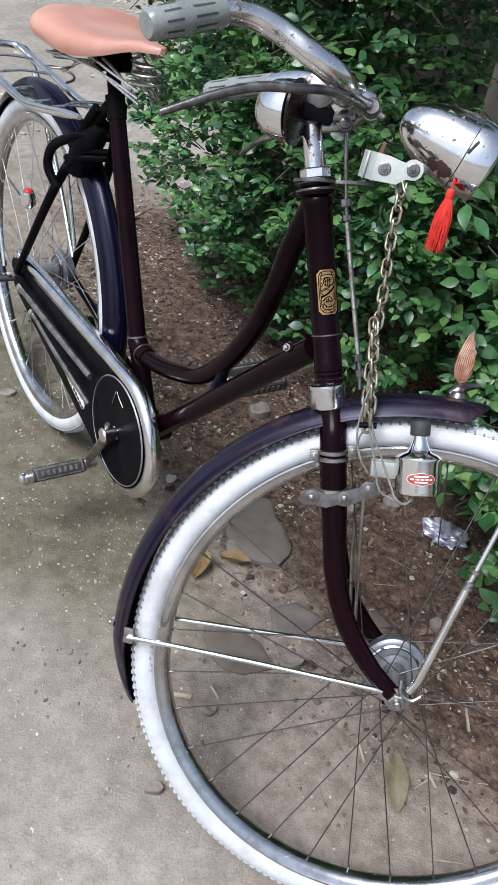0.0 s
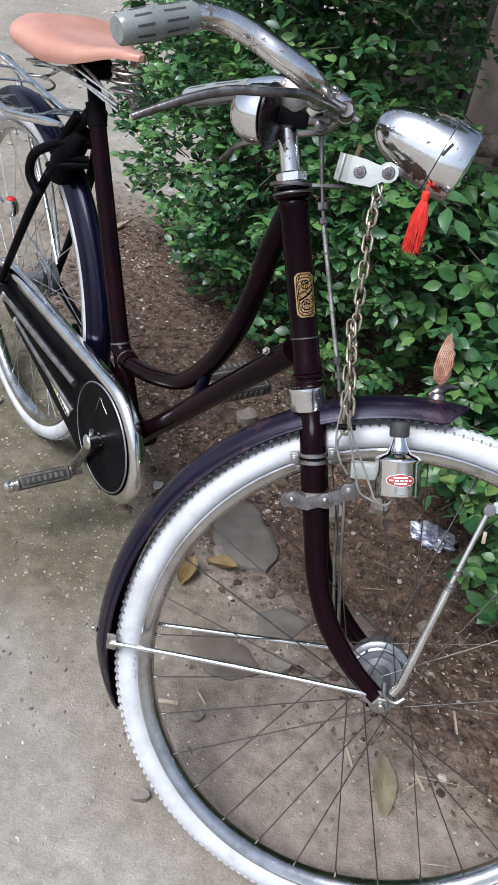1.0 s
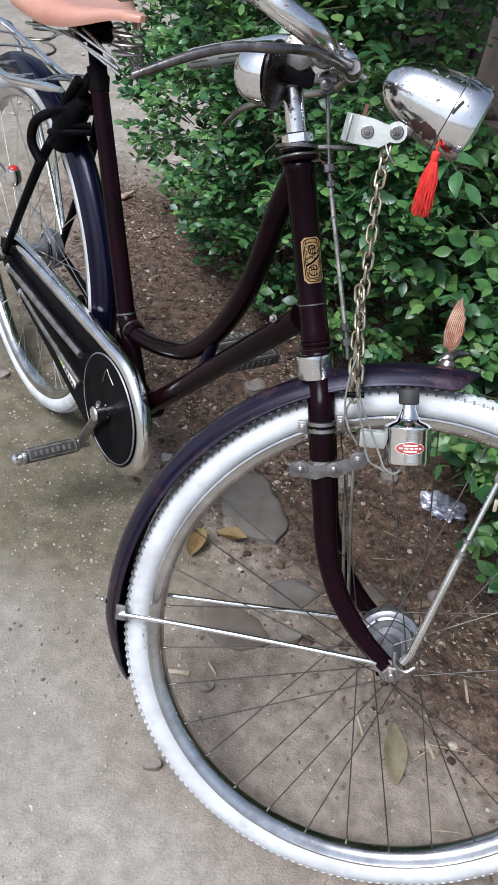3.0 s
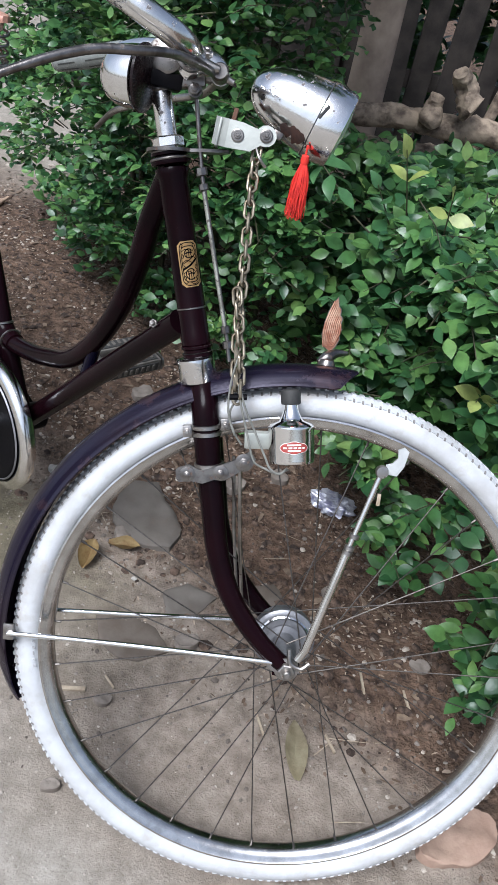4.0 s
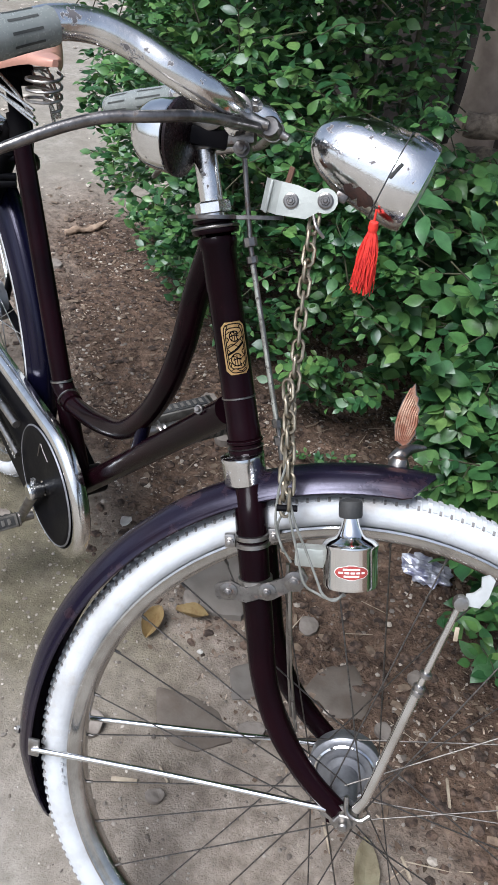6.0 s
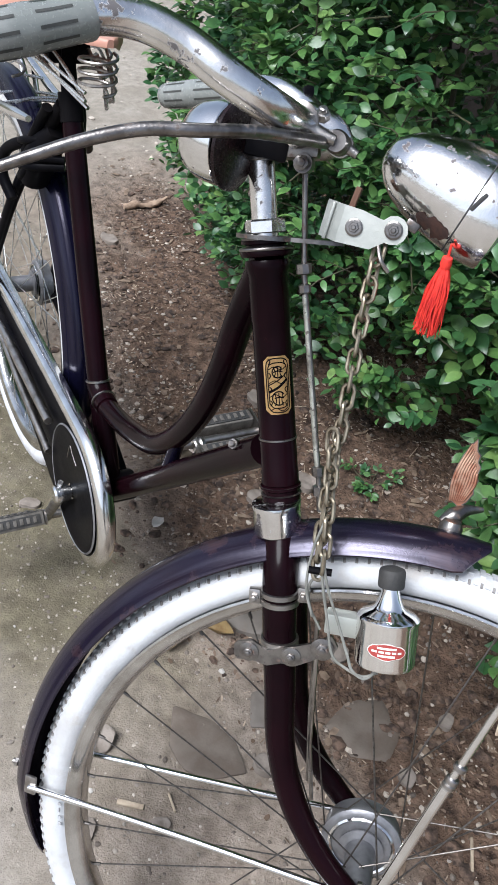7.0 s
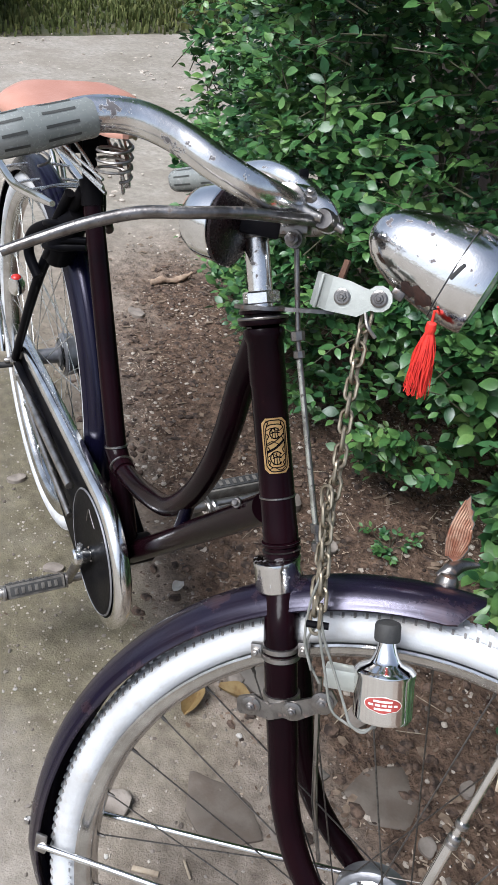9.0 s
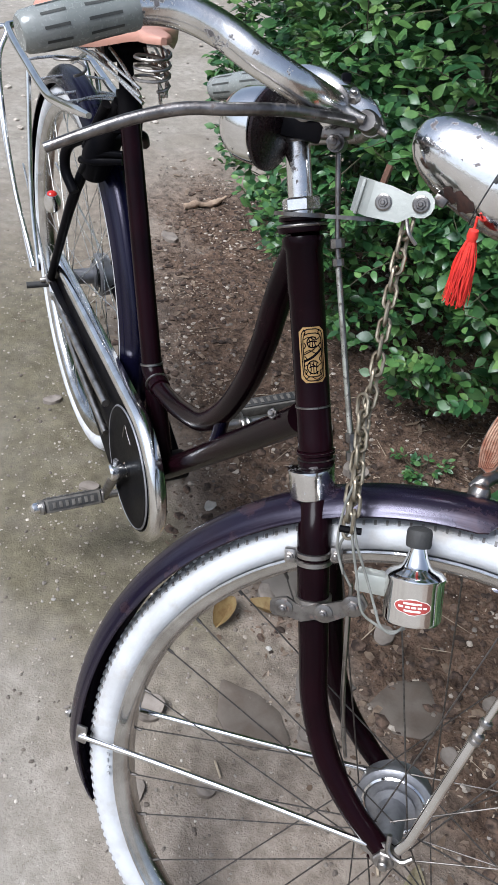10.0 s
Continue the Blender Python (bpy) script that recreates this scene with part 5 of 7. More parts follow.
# ---- saddle, carrier and rear details ----
def saddle_body():
    """A sprung leather saddle: wide at the back, a narrow nose, with a short rounded side skirt."""
    bm = bmesh.new()
    rows = []
    for i in range(33):
        f = i / 32
        x = -1.034 + 0.272 * f
        half = 0.100 * max(1 - f * 1.25, 0) ** 0.75 + 0.020
        if f < 0.12:
            half *= 0.72 + 0.28 * math.sin(math.pi / 2 * f / 0.12)
        if f > 0.9:
            half *= 0.20 + 0.80 * math.cos(math.pi / 2 * (f - 0.9) / 0.1)
        top = 0.903 - 0.012 * math.sin(math.pi * min(f * 1.2, 1)) + 0.010 * max(0, f - 0.6)
        skirt = 0.026 + 0.006 * math.sin(math.pi * min(f * 1.3, 1.0)) - 0.019 * max(0, f - 0.35) / 0.65
        row = []
        for k in range(25):
            v = -1 + 2 * k / 24
            a = abs(v)
            ang = a ** 1.15 * math.pi * 0.55
            y = math.copysign(half * min(math.sin(min(ang, math.pi / 2)) ** 0.75, 1.0), v)
            drop = (1 - math.cos(ang)) ** 1.7
            row.append(bm.verts.new((x, y * (1 - 0.06 * max(0, a - 0.9) * 10), top - skirt * drop)))
        rows.append(row)
    for a, b in zip(rows, rows[1:]):
        for k in range(24):
            bm.faces.new((a[k], b[k], b[k + 1], a[k + 1]))
    bm.faces.new(rows[0])
    bm.faces.new(rows[-1][::-1])
    bmesh.ops.recalc_face_normals(bm, faces=bm.faces)
    bmesh.ops.solidify(bm, geom=bm.faces[:], thickness=0.003)
    return bm


def coil(cx, cy, z0, z1, r, turns, wire):
    pts = [(cx + r * math.cos(u), cy + r * math.sin(u), z0 + (z1 - z0) * u / (2 * math.pi * turns)) for u in np.linspace(0, 2 * math.pi * turns, int(turns * 16))]
    return tube(pts, wire, None, 7)


saddle = rear("saddle", saddle_body(), LEATHER, "tan leather sprung saddle")
for cx, cy, z0, z1 in ((-0.800, 0.0, 0.838, 0.880), (-0.985, -0.062, 0.800, 0.876), (-0.985, 0.062, 0.800, 0.876)):
    part("coil_spring", coil(cx, cy, z0, z1, 0.023, 3.3, 0.0021), STEEL, saddle)
for s in (-1, 1):
    part("saddle_rail", tube([(-0.795, s * 0.012, 0.818), (-0.86, s * 0.030, 0.832), (-0.93, s * 0.044, 0.842), (-0.985, s * 0.058, 0.812)], 0.0026, None, 8, 5), BRIGHT, saddle)
    part("saddle_rail", tube([(-0.795, s * 0.016, 0.826), (-0.87, s * 0.022, 0.848), (-0.95, s * 0.030, 0.858), (-1.0, s * 0.05, 0.862)], 0.0024, None, 8, 5), BRIGHT, saddle)
part("saddle_clamp", turned([(0.010, -0.030), (0.017, -0.028), (0.017, -0.012), (0.013, -0.010), (0.013, 0.010), (0.017, 0.012), (0.017, 0.028), (0.010, 0.030)], None, pose(-0.925, 0, 0.848) @ FLAT, 20), BLACK, saddle)
part("clamp_bolt", hexnut(bmesh.new(), pose(-0.925, -0.030, 0.848) @ FLAT, 0.008, 0.006, 0.004, 0.005), STEEL, saddle)
for s in (-1, 1):
    for z0, lift in ((0.842, 0.0), (0.852, 0.006)):
        part("spring_wire", tube([(-0.79, s * 0.018, z0 - 0.014), (-0.85, s * 0.036, z0 - 0.004), (-0.93, s * 0.052, z0 + lift), (-1.00, s * 0.066, z0 - 0.010), (-1.03, s * 0.050, z0 - 0.020), (-1.035, 0.0, z0 - 0.022)], 0.0021, None, 8, 5), BRIGHT, saddle)

rail = [(-0.925, 0.050, 0.757), (-0.99, 0.055, 0.744), (-1.08, 0.058, 0.724), (-1.16, 0.060, 0.711), (-1.30, 0.061, 0.714), (-1.48, 0.060, 0.722), (-1.525, 0.045, 0.724)]
carrier = rear("luggage_carrier", tube([(x, -y, z) for x, y, z in rail] + rail[:1:-1], [0.0045] + [0.0075] * 12 + [0.0045], None, 14, 5), CHROME, "chromed tubular luggage carrier")
for x in (-1.06, -1.13, -1.22, -1.32, -1.42):
    z = float(np.interp(-x, [0.99, 1.08, 1.16, 1.48], [0.744, 0.724, 0.713, 0.722]))
    part("cross_wire", tube([(x, -0.060, z), (x, -0.040, z + 0.004), (x - 0.004, 0, z + 0.006), (x, 0.040, z + 0.004), (x, 0.060, z)], 0.0026, None, 8, 4), BRIGHT, carrier)
part("clip_wire", tube([(-1.00, -0.048, 0.752), (-1.004, -0.03, 0.756), (-1.006, 0.0, 0.758), (-1.004, 0.03, 0.756), (-1.00, 0.048, 0.752)], 0.0024, None, 8, 5), BRIGHT, carrier)
for s in (-1, 1):
    for pts in (((-1.30, 0.062, 0.714), (-1.245, 0.078, 0.50), (-BACK - 0.02, 0.080, WHEEL + 0.01)),
                ((-1.49, 0.062, 0.722), (-1.46, 0.088, 0.66), (-1.34, 0.094, 0.49), (-BACK - 0.045, 0.084, WHEEL + 0.006)),
                ((-1.52, 0.050, 0.724), (-1.52, 0.080, 0.715), (-1.50, 0.090, 0.67), (-1.38, 0.094, 0.52), (-1.26, 0.090, 0.40), (-BACK - 0.06, 0.086, WHEEL - 0.004))):
        part("carrier_leg", tube([(x, s * y, z) for x, y, z in pts], 0.0050, None, 10, 5), BAND, carrier)
# ring lock and strap at the seat stays
rear("ring_lock", tube([(-0.985, -0.058, 0.615), (-1.012, -0.066, 0.645), (-1.000, -0.062, 0.685), (-0.955, -0.040, 0.715), (-0.935, 0.0, 0.722), (-0.955, 0.040, 0.715), (-1.000, 0.062, 0.685)], 0.0085, None, 12, 5), BLACK, "black ring lock")
rear("lock_body", tube([(-0.962, -0.030, 0.655), (-0.950, -0.026, 0.690), (-0.934, -0.020, 0.722), (-0.915, -0.012, 0.748)], [0.020, 0.026, 0.024, 0.014], None, 16, 5, flat=1.25), BLACK)
for z0, z1, r in ((0.660, 0.700, 0.0062), (0.676, 0.690, 0.0070), (0.712, 0.728, 0.0055)):
    rear("lock_coil", tube([(-0.984, -0.044, z0 - 0.006), (-0.955, -0.052, z0 + 0.004), (-0.925, -0.040, z1), (-0.905, -0.004, z1 + 0.006)], [r * 0.8, r, r * 0.9], None, 10, 5), BLACK)
rear("strap", tube([(-0.905, -0.03, 0.780), (-0.930, -0.036, 0.745), (-0.955, -0.046, 0.70)], 0.0075, None, 12, 4), BLACK)
lampet = rear("side_reflector", turned([(0.0, -0.006), (0.010, -0.004), (0.0150, 0.004), (0.0145, 0.018), (0.010, 0.0285), (0.0, 0.030)], None, along((-1.092, -0.070, 0.540), (-1.085, -0.073, 0.585)), 20), BAND, "small chromed side lamp with a red top")
part("red_top", turned([(0.0095, 0.0265), (0.0082, 0.030), (0.005, 0.0325), (0.0, 0.0335)], None, along((-1.092, -0.070, 0.540), (-1.085, -0.073, 0.585)), 20), REFLECTOR, lampet)
for s in (-1, 1):
    rear("rear_stay", tube([(-BACK, s * 0.066, WHEEL), (-BACK - 0.372, s * 0.036, WHEEL + 0.08)], 0.0026, None, 8), BRIGHT)
stand = rear("kickstand", tube([(-1.02, 0.045, 0.315), (-1.05, 0.085, 0.22), (-1.10, 0.135, 0.008 - 0.135 * 0.03)], 0.0075, None, 12), BLACK, "black side stand")

# ---- chain, cable and tassel hanging on the bicycle ----
HANG = FRONT


def hung(name, label, category):
    ob = new(name)
    ob.matrix_basis = HANG
    return tagged(ob, label=label, category=category)


chain = hung("steel_chain", "weathered steel chain hanging from the lamp bracket", "chain")


def link_mesh():
    pts = []
    for k in range(18):
        u = 2 * math.pi * k / 18
        pts.append((0.0050 * math.cos(u), 0.0, 0.0056 * math.sin(u) + (0.0050 if math.sin(u) > 0 else -0.0050)))
    return mesh_of("link", tube(pts, 0.00185, None, 7, 1, True), CHAIN)


LINK = link_mesh()
c_line = smoothed([(-0.150, -0.012, 0.956), (-0.149, -0.016, 0.925), (-0.146, -0.022, 0.88), (-0.140, -0.030, 0.82), (-0.136, -0.040, 0.76), (-0.128, -0.052, 0.705), (-0.124, -0.056, 0.690)], 10)
second = smoothed([(-0.143, -0.040, 0.80), (-0.131, -0.050, 0.75), (-0.124, -0.058, 0.715), (-0.120, -0.060, 0.686)], 10)


def lay_links(line, twist0):
    total, pos = [0.0], 0.0
    for a, b in zip(line, line[1:]):
        total.append(total[-1] + (b - a).length)
    k = 0
    while pos < total[-1]:
        q = Vector([np.interp(pos, total, [p[i] for p in line]) for i in range(3)])
        q2 = Vector([np.interp(min(pos + 0.004, total[-1]), total, [p[i] for p in line]) for i in range(3)])
        way = (q2 - q) if (q2 - q).length > 1e-5 else Vector((0, 0, -1))
        jig = 12 * math.sin(k * 2.3)
        m = Matrix.Translation(q) @ way.to_track_quat("Z", "Y").to_matrix().to_4x4() @ Matrix.Rotation(radians(twist0 + 90 * (k % 2) + jig + 40), 4, "Z")
        part("link", LINK, None, chain, m=m)
        pos += 0.0150
        k += 1


lay_links(c_line, 0)
lay_links(second, 30)
part("chain_wire", tube([(-0.151, -0.018, 0.962), (-0.146, -0.024, 0.952), (-0.138, -0.020, 0.944)], 0.0018, None, 7, 4), STEEL, chain)
part("chain_bolt", turned([(0.0, -0.010), (0.0035, -0.010), (0.0035, 0.010), (0.0, 0.010)], None, Matrix.Translation((-0.122, -0.058, 0.690)) @ Matrix.Rotation(radians(80), 4, "Y"), 8), BLACK, chain)

cable = hung("light_cable", "loose grey cable looped round the dynamo bracket", "cable")
for k, pts in enumerate(([(-0.124, -0.060, 0.705), (-0.118, -0.062, 0.684), (-0.104, -0.066, 0.650), (-0.092, -0.068, 0.622), (-0.078, -0.072, 0.616), (-0.062, -0.070, 0.612), (-0.050, -0.066, 0.618)],
                         [(-0.122, -0.060, 0.702), (-0.112, -0.064, 0.680), (-0.096, -0.068, 0.655), (-0.080, -0.074, 0.630), (-0.072, -0.076, 0.618), (-0.060, -0.074, 0.613), (-0.052, -0.068, 0.620)],
                         [(-0.122, -0.058, 0.690), (-0.128, -0.052, 0.670), (-0.122, -0.050, 0.650), (-0.108, -0.054, 0.634)],
                         [(-0.130, -0.056, 0.735), (-0.133, -0.056, 0.705), (-0.130, -0.054, 0.670), (-0.118, -0.054, 0.644)])):
    part("strand", tube(pts, 0.0013, None, 7, 6), CABLE, cable)

tassel = hung("tassel", "red thread tassel hanging under the headlamp", "tassel")
down = FRONT.to_3x3().inverted() @ Vector((0.012, 0, -1))
root = Vector((-0.095, -0.004, 0.966))
tb = bmesh.new()
rnd = random.Random(5)
for k in range(230):
    u, q = rnd.uniform(0, 2 * math.pi), math.sqrt(rnd.random())
    side = Vector((math.cos(u), math.sin(u), 0))
    ln = 0.068 + rnd.uniform(-0.013, 0.008)
    pts = []
    for f, wide in ((0.10, 0.0028), (0.32, 0.0070), (0.55, 0.0092), (0.78, 0.0104), (1.0, 0.0108)):
        wob = 0.0022 * f
        pts.append(root + down * ln * f + side * wide * q + Vector((rnd.uniform(-1, 1), rnd.uniform(-1, 1), rnd.uniform(-0.5, 0.5))) * wob)
    tube(pts, [0.0005, 0.0007, 0.0006, 0.0004], tb, 4, 3)
part("threads", tb, TASSEL, tassel)
part("knot", turned([(0.0, 0.0), (0.0035, 0.002), (0.005, 0.008), (0.0042, 0.014), (0.0, 0.016)], None, along(root + down * 0.014, root), 12), TASSEL, tassel)
part("cord", tube([root + down * 0.002, root - down * 0.012], 0.0012, None, 6), TASSEL, tassel)


# ---- stones, litter and things lying on the ground ----
def heaped(x, y):
    """Wind-blown bits gather in drifts."""
    n = noise.noise((x * 5.5, y * 5.5, 3.1)) + 0.5 * noise.noise((x * 14, y * 14, 7.7))
    return min(max(0.08 + 1.6 * n, 0.04), 1.0)


def pebble_cloud(name, count, area, size, material, label, category, seed, squash=0.6, bias=None):
    """Many small irregular bits, joined, lying on the ground."""
    r = np.random.RandomState(seed)
    ico = bmesh.new()
    bmesh.ops.create_icosphere(ico, subdivisions=1, radius=1.0)
    base = np.array([v.co[:] for v in ico.verts])
    tri = np.array([[v.index for v in f.verts] for f in ico.faces])
    ico.free()
    x0, x1, y0, y1 = area
    vs, fs, k = [], [], 0
    while k < count:
        x, y = r.uniform(x0, x1), r.uniform(y0, y1)
        if bias and r.rand() > bias(x, y):
            continue
        s = size[0] + (size[1] - size[0]) * r.rand() ** 3
        stretch = np.array([r.uniform(0.7, 1.3), r.uniform(0.7, 1.3), squash * r.uniform(0.7, 1.2)]) * s
        b = base * (1 + r.uniform(-0.22, 0.22, (len(base), 1))) * stretch
        a = r.uniform(0, 6.28)
        b = np.stack([b[:, 0] * math.cos(a) - b[:, 1] * math.sin(a), b[:, 0] * math.sin(a) + b[:, 1] * math.cos(a), b[:, 2]], 1)
        vs.append(b + (x, y, lie(x, y) + stretch[2] * 0.25))
        fs.append(tri + k * len(base))
        k += 1
    me = arrays(name, np.concatenate(vs), np.concatenate(fs), material, False)
    return tagged(new(name, me), label=label, category=category, kind="stuff")


bed_of = lambda x, y: min(max((0.76 * x + 0.65 * y - 0.40 * max(y - 1.35, 0) - 0.25 * max(0.75 - y, 0) - 0.0) / 0.26, 0.002), 1.0) if y < 2.4 else 0.06
pebble_cloud("gravel", 7500, (-1.6, 0.9, -0.2, 2.7), (0.0010, 0.0058), PEBBLE, "scattered small pebbles and soil crumbs", "gravel", 3, 0.6, bed_of)
pebble_cloud("path_grit", 1500, (-4.5, 0.0, -0.3, 6.0), (0.0010, 0.0048), PALE_GRIT, "fine grit and small stones on the trodden path", "gravel", 33, 0.6, lambda x, y: 1.0 if 0.76 * x + 0.65 * y < 0.1 or y > 2.3 else 0.0)
pebble_cloud("near_grit", 800, (-1.3, 0.1, -0.45, 1.3), (0.0007, 0.0032), PALE_GRIT, "fine pale grit on the trodden earth beside the bicycle", "gravel", 36, 0.6, lambda x, y: (0.25 + 0.75 * heaped(x, y)) if 0.76 * x + 0.65 * y < 0.12 else 0.0)
pebble_cloud("earth_crumbs", 5200, (-1.5, 0.45, -0.45, 1.9), (0.0009, 0.0036), surface("earth_crumb", (0.32, 0.282, 0.24), (0.22, 0.19, 0.155), (0.85, 0.95), 0, 60, 300), "loose crumbs of dry earth on the path", "gravel", 37, 0.6, lambda x, y: 0.2 + 0.8 * heaped(x, y) if -0.75 < 0.76 * x + 0.65 * y < 0.3 else 0.0)
pebble_cloud("seam_grit", 1800, (-1.5, 0.1, 0.1, 1.9), (0.0008, 0.0046), PEBBLE, "grit and crumbs along the damp edge of the path", "gravel", 35, 0.6, lambda x, y: 1.0 if -0.32 < 0.76 * x + 0.65 * y < 0.2 else 0.0)
pebble_cloud("path_stones", 1700, (-4.6, -0.6, 1.8, 6.2), (0.0025, 0.019), PALE_GRIT, "stones and pale rubble strewn along the far path", "gravel", 34, 0.5, lambda x, y: heaped(x * 0.4, y * 0.4) if 0.76 * x + 0.65 * y < 0.1 or y > 2.3 else 0.0)
pebble_cloud("pale_crumbs", 2600, (-1.2, 0.8, -0.1, 2.3), (0.0014, 0.0078), surface("pale_crumb", (0.42, 0.37, 0.31), (0.24, 0.20, 0.16), (0.8, 0.95), 0, 60, 300), "pale stone flakes and crumbs scattered over the soil", "gravel", 17, 0.45, lambda x, y: bed_of(x, y) * (0.15 + 0.85 * heaped(x, y)))
pebble_cloud("soil_clods", 8000, (-1.1, 0.7, 0.2, 2.2), (0.0022, 0.013), surface("soil_clod", (0.026, 0.016, 0.011), (0.135, 0.088, 0.062), (0.85, 0.95), 0, 60, 300, bump=0.5), "dark crumbly soil clods", "soil", 8, 0.5, lambda x, y: bed_of(x, y) ** 2)


def litter_cloud(name, count, area, length, width, material, label, seed, bias):
    """Many thin bits of bark, straw and dry leaf, joined."""
    r = np.random.RandomState(seed)
    vs, fs, k = [], [], 0
    x0, x1, y0, y1 = area
    while k < count:
        x, y = r.uniform(x0, x1), r.uniform(y0, y1)
        if r.rand() > bias(x, y):
            continue
        ln, wd = r.uniform(*length), r.uniform(*width)
        a, tip = r.uniform(0, 6.28), r.uniform(-0.25, 0.35)
        b = np.array([(-0.5, -0.4, 0), (0.1, -0.5, 0.10), (0.5, -0.1, 0), (0.5, 0.2, 0), (0.0, 0.5, 0.14), (-0.5, 0.35, 0)]) * (ln, wd, wd) * (1, 1, r.uniform(0.3, 1.4))
        b[:, 2] += 0.002 + b[:, 0] * tip * 0.5 + abs(tip) * ln * 0.25
        b = np.stack([b[:, 0] * math.cos(a) - b[:, 1] * math.sin(a), b[:, 0] * math.sin(a) + b[:, 1] * math.cos(a), b[:, 2]], 1)
        vs.append(b + (x, y, lie(x, y)))
        fs.append(np.array([(0, 1, 4, 5), (1, 2, 3, 4)]) + 6 * k)
        k += 1
    me = arrays(name, np.concatenate(vs), np.concatenate(fs), material)
    return tagged(new(name, me), label=label, category="litter", kind="stuff")


litter_cloud("leaf_litter", 9000, (-1.2, 0.8, -0.1, 2.3), (0.003, 0.015), (0.0018, 0.0075), LITTER, "dry leaf scraps, bark and straw on the soil", 21, lambda x, y: bed_of(x, y))


litter_cloud("bark_flakes", 420, (-1.3, 0.8, 0.3, 2.4), (0.012, 0.036), (0.006, 0.015), surface("pale_bark_flake", (0.20, 0.145, 0.10), (0.11, 0.075, 0.05), (0.6, 0.85), 0, 60, 300, bump=0.3),
             "pale bark flakes and curled dry leaves on the soil", 23, lambda x, y: bed_of(x, y) ** 1.5)
litter_cloud("pale_scraps", 3000, (-1.2, 0.8, 0.1, 2.3), (0.0035, 0.013), (0.0012, 0.0042), surface("pale_scrap", (0.40, 0.32, 0.24), (0.21, 0.15, 0.10), (0.6, 0.85), 0, 60, 300, bump=0.3),
             "small pale scraps of dry leaf and bark", 25, lambda x, y: bed_of(x, y) * heaped(x, y))
litter_cloud("straw_bits", 80, (-0.6, 0.7, 0.0, 1.6), (0.020, 0.070), (0.0010, 0.0024), CHIP, "pale straw and splinters on the soil", 24, lambda x, y: bed_of(x, y))


def flat_stone(name, x, y, sx, sy, h, turn, seed, material, label, category, group="", sides=9):
    r = random.Random(seed)
    bm = bmesh.new()
    bmesh.ops.create_icosphere(bm, subdivisions=4, radius=1.0)
    corner = [r.uniform(0.80, 1.12) for _ in range(sides)]
    for v in bm.verts:
        a = math.atan2(v.co.y, v.co.x) / (2 * math.pi) * sides
        k = math.floor(a)
        q = corner[k % sides] * (1 - (a - k)) + corner[(k + 1) % sides] * (a - k)
        flat = Vector((v.co.x, v.co.y))
        ln = flat.length
        if ln > 1e-6:
            flat *= min(ln * 1.35, 1.0) ** 0.75 / ln * q
        v.co = Vector((flat.x * sx, flat.y * sy, max(min(v.co.z * 1.5, 1), -1) * h / 2))
        v.co += Vector((0.4, 0.4, 1)) * min(1.0, sx / 0.03) * (0.0070 * noise.noise(v.co * 42 + Vector((seed, 0, 0))) + 0.0026 * noise.noise(v.co * 120 + Vector((seed, 3, 0))))
    ob = thing(name, bm, material, label, category, group)
    ob.matrix_basis = pose(x, y, lie(x, y) + h * 0.12, r.uniform(-3, 3), r.uniform(-3, 3), turn)
    return ob


def slab(x, y, reach_of, h, turn, seed, material, label):
    """A flat broken slab sunk in the soil: a polygon with uneven corners, chipped edges and a dished top."""
    bm = bmesh.new()
    n, rings, rows = 48, 9, []
    m = len(reach_of)
    for j in range(rings + 2):
        q = min(j / rings, 1.0)
        row = []
        for k in range(n):
            a = 2 * math.pi * k / n
            f = k / n * m
            i, f = int(f), f - int(f)
            a0, a1 = 2 * math.pi * i / m, 2 * math.pi * (i + 1) / m
            c = Vector((math.cos(a0), math.sin(a0))) * reach_of[i] * (1 - f) + Vector((math.cos(a1), math.sin(a1))) * reach_of[(i + 1) % m] * f
            c *= q * (1 + 0.035 * noise.noise((c.x * 60, c.y * 60, seed))) if j <= rings else 1.03
            z = h * (1 - 0.55 * max(0, q - 0.86) / 0.14) + 0.0028 * noise.noise((c.x * 35, c.y * 35, seed + 5)) if j <= rings else -0.02
            row.append(bm.verts.new((c.x, c.y, z)))
        rows.append(row)
    for a, b in zip(rows, rows[1:]):
        for k in range(n):
            bm.faces.new((a[k], b[k], b[(k + 1) % n], a[(k + 1) % n]))
    bmesh.ops.remove_doubles(bm, verts=bm.verts, dist=1e-5)
    bmesh.ops.recalc_face_normals(bm, faces=bm.faces)
    ob = thing("flat_slab", bm, material, label, "stone", "slabs in the soil")
    ob.matrix_basis = pose(x, y, lie(x, y), 0, 0, turn)
    return ob


slab(-0.24, 0.70, (0.056, 0.047, 0.05, 0.10, 0.105, 0.085, 0.08, 0.082, 0.09, 0.098, 0.108, 0.083), 0.009, 0, 4, GREY_SLAB, "smooth grey slab sunk in the soil")
slab(0.014, 0.503, (0.062, 0.066, 0.058, 0.068, 0.056, 0.062), 0.008, 15, 14, SLAB, "earth-stained flat slab level with the soil")
slab(-0.222, 0.375, (0.074, 0.052, 0.050, 0.090, 0.055, 0.046, 0.05), 0.004, -10, 9, SLAB, "earth-stained flat slab level with the soil")
slab(-0.135, 0.482, (0.060, 0.044, 0.050, 0.055, 0.038), 0.005, 20, 19, GREY_SLAB, "grey flat slab half covered by soil")
flat_stone("square_stone", -0.121, 0.385, 0.024, 0.021, 0.022, 20, 31, STONE, "small squarish grey stone", "stone", "", 6)
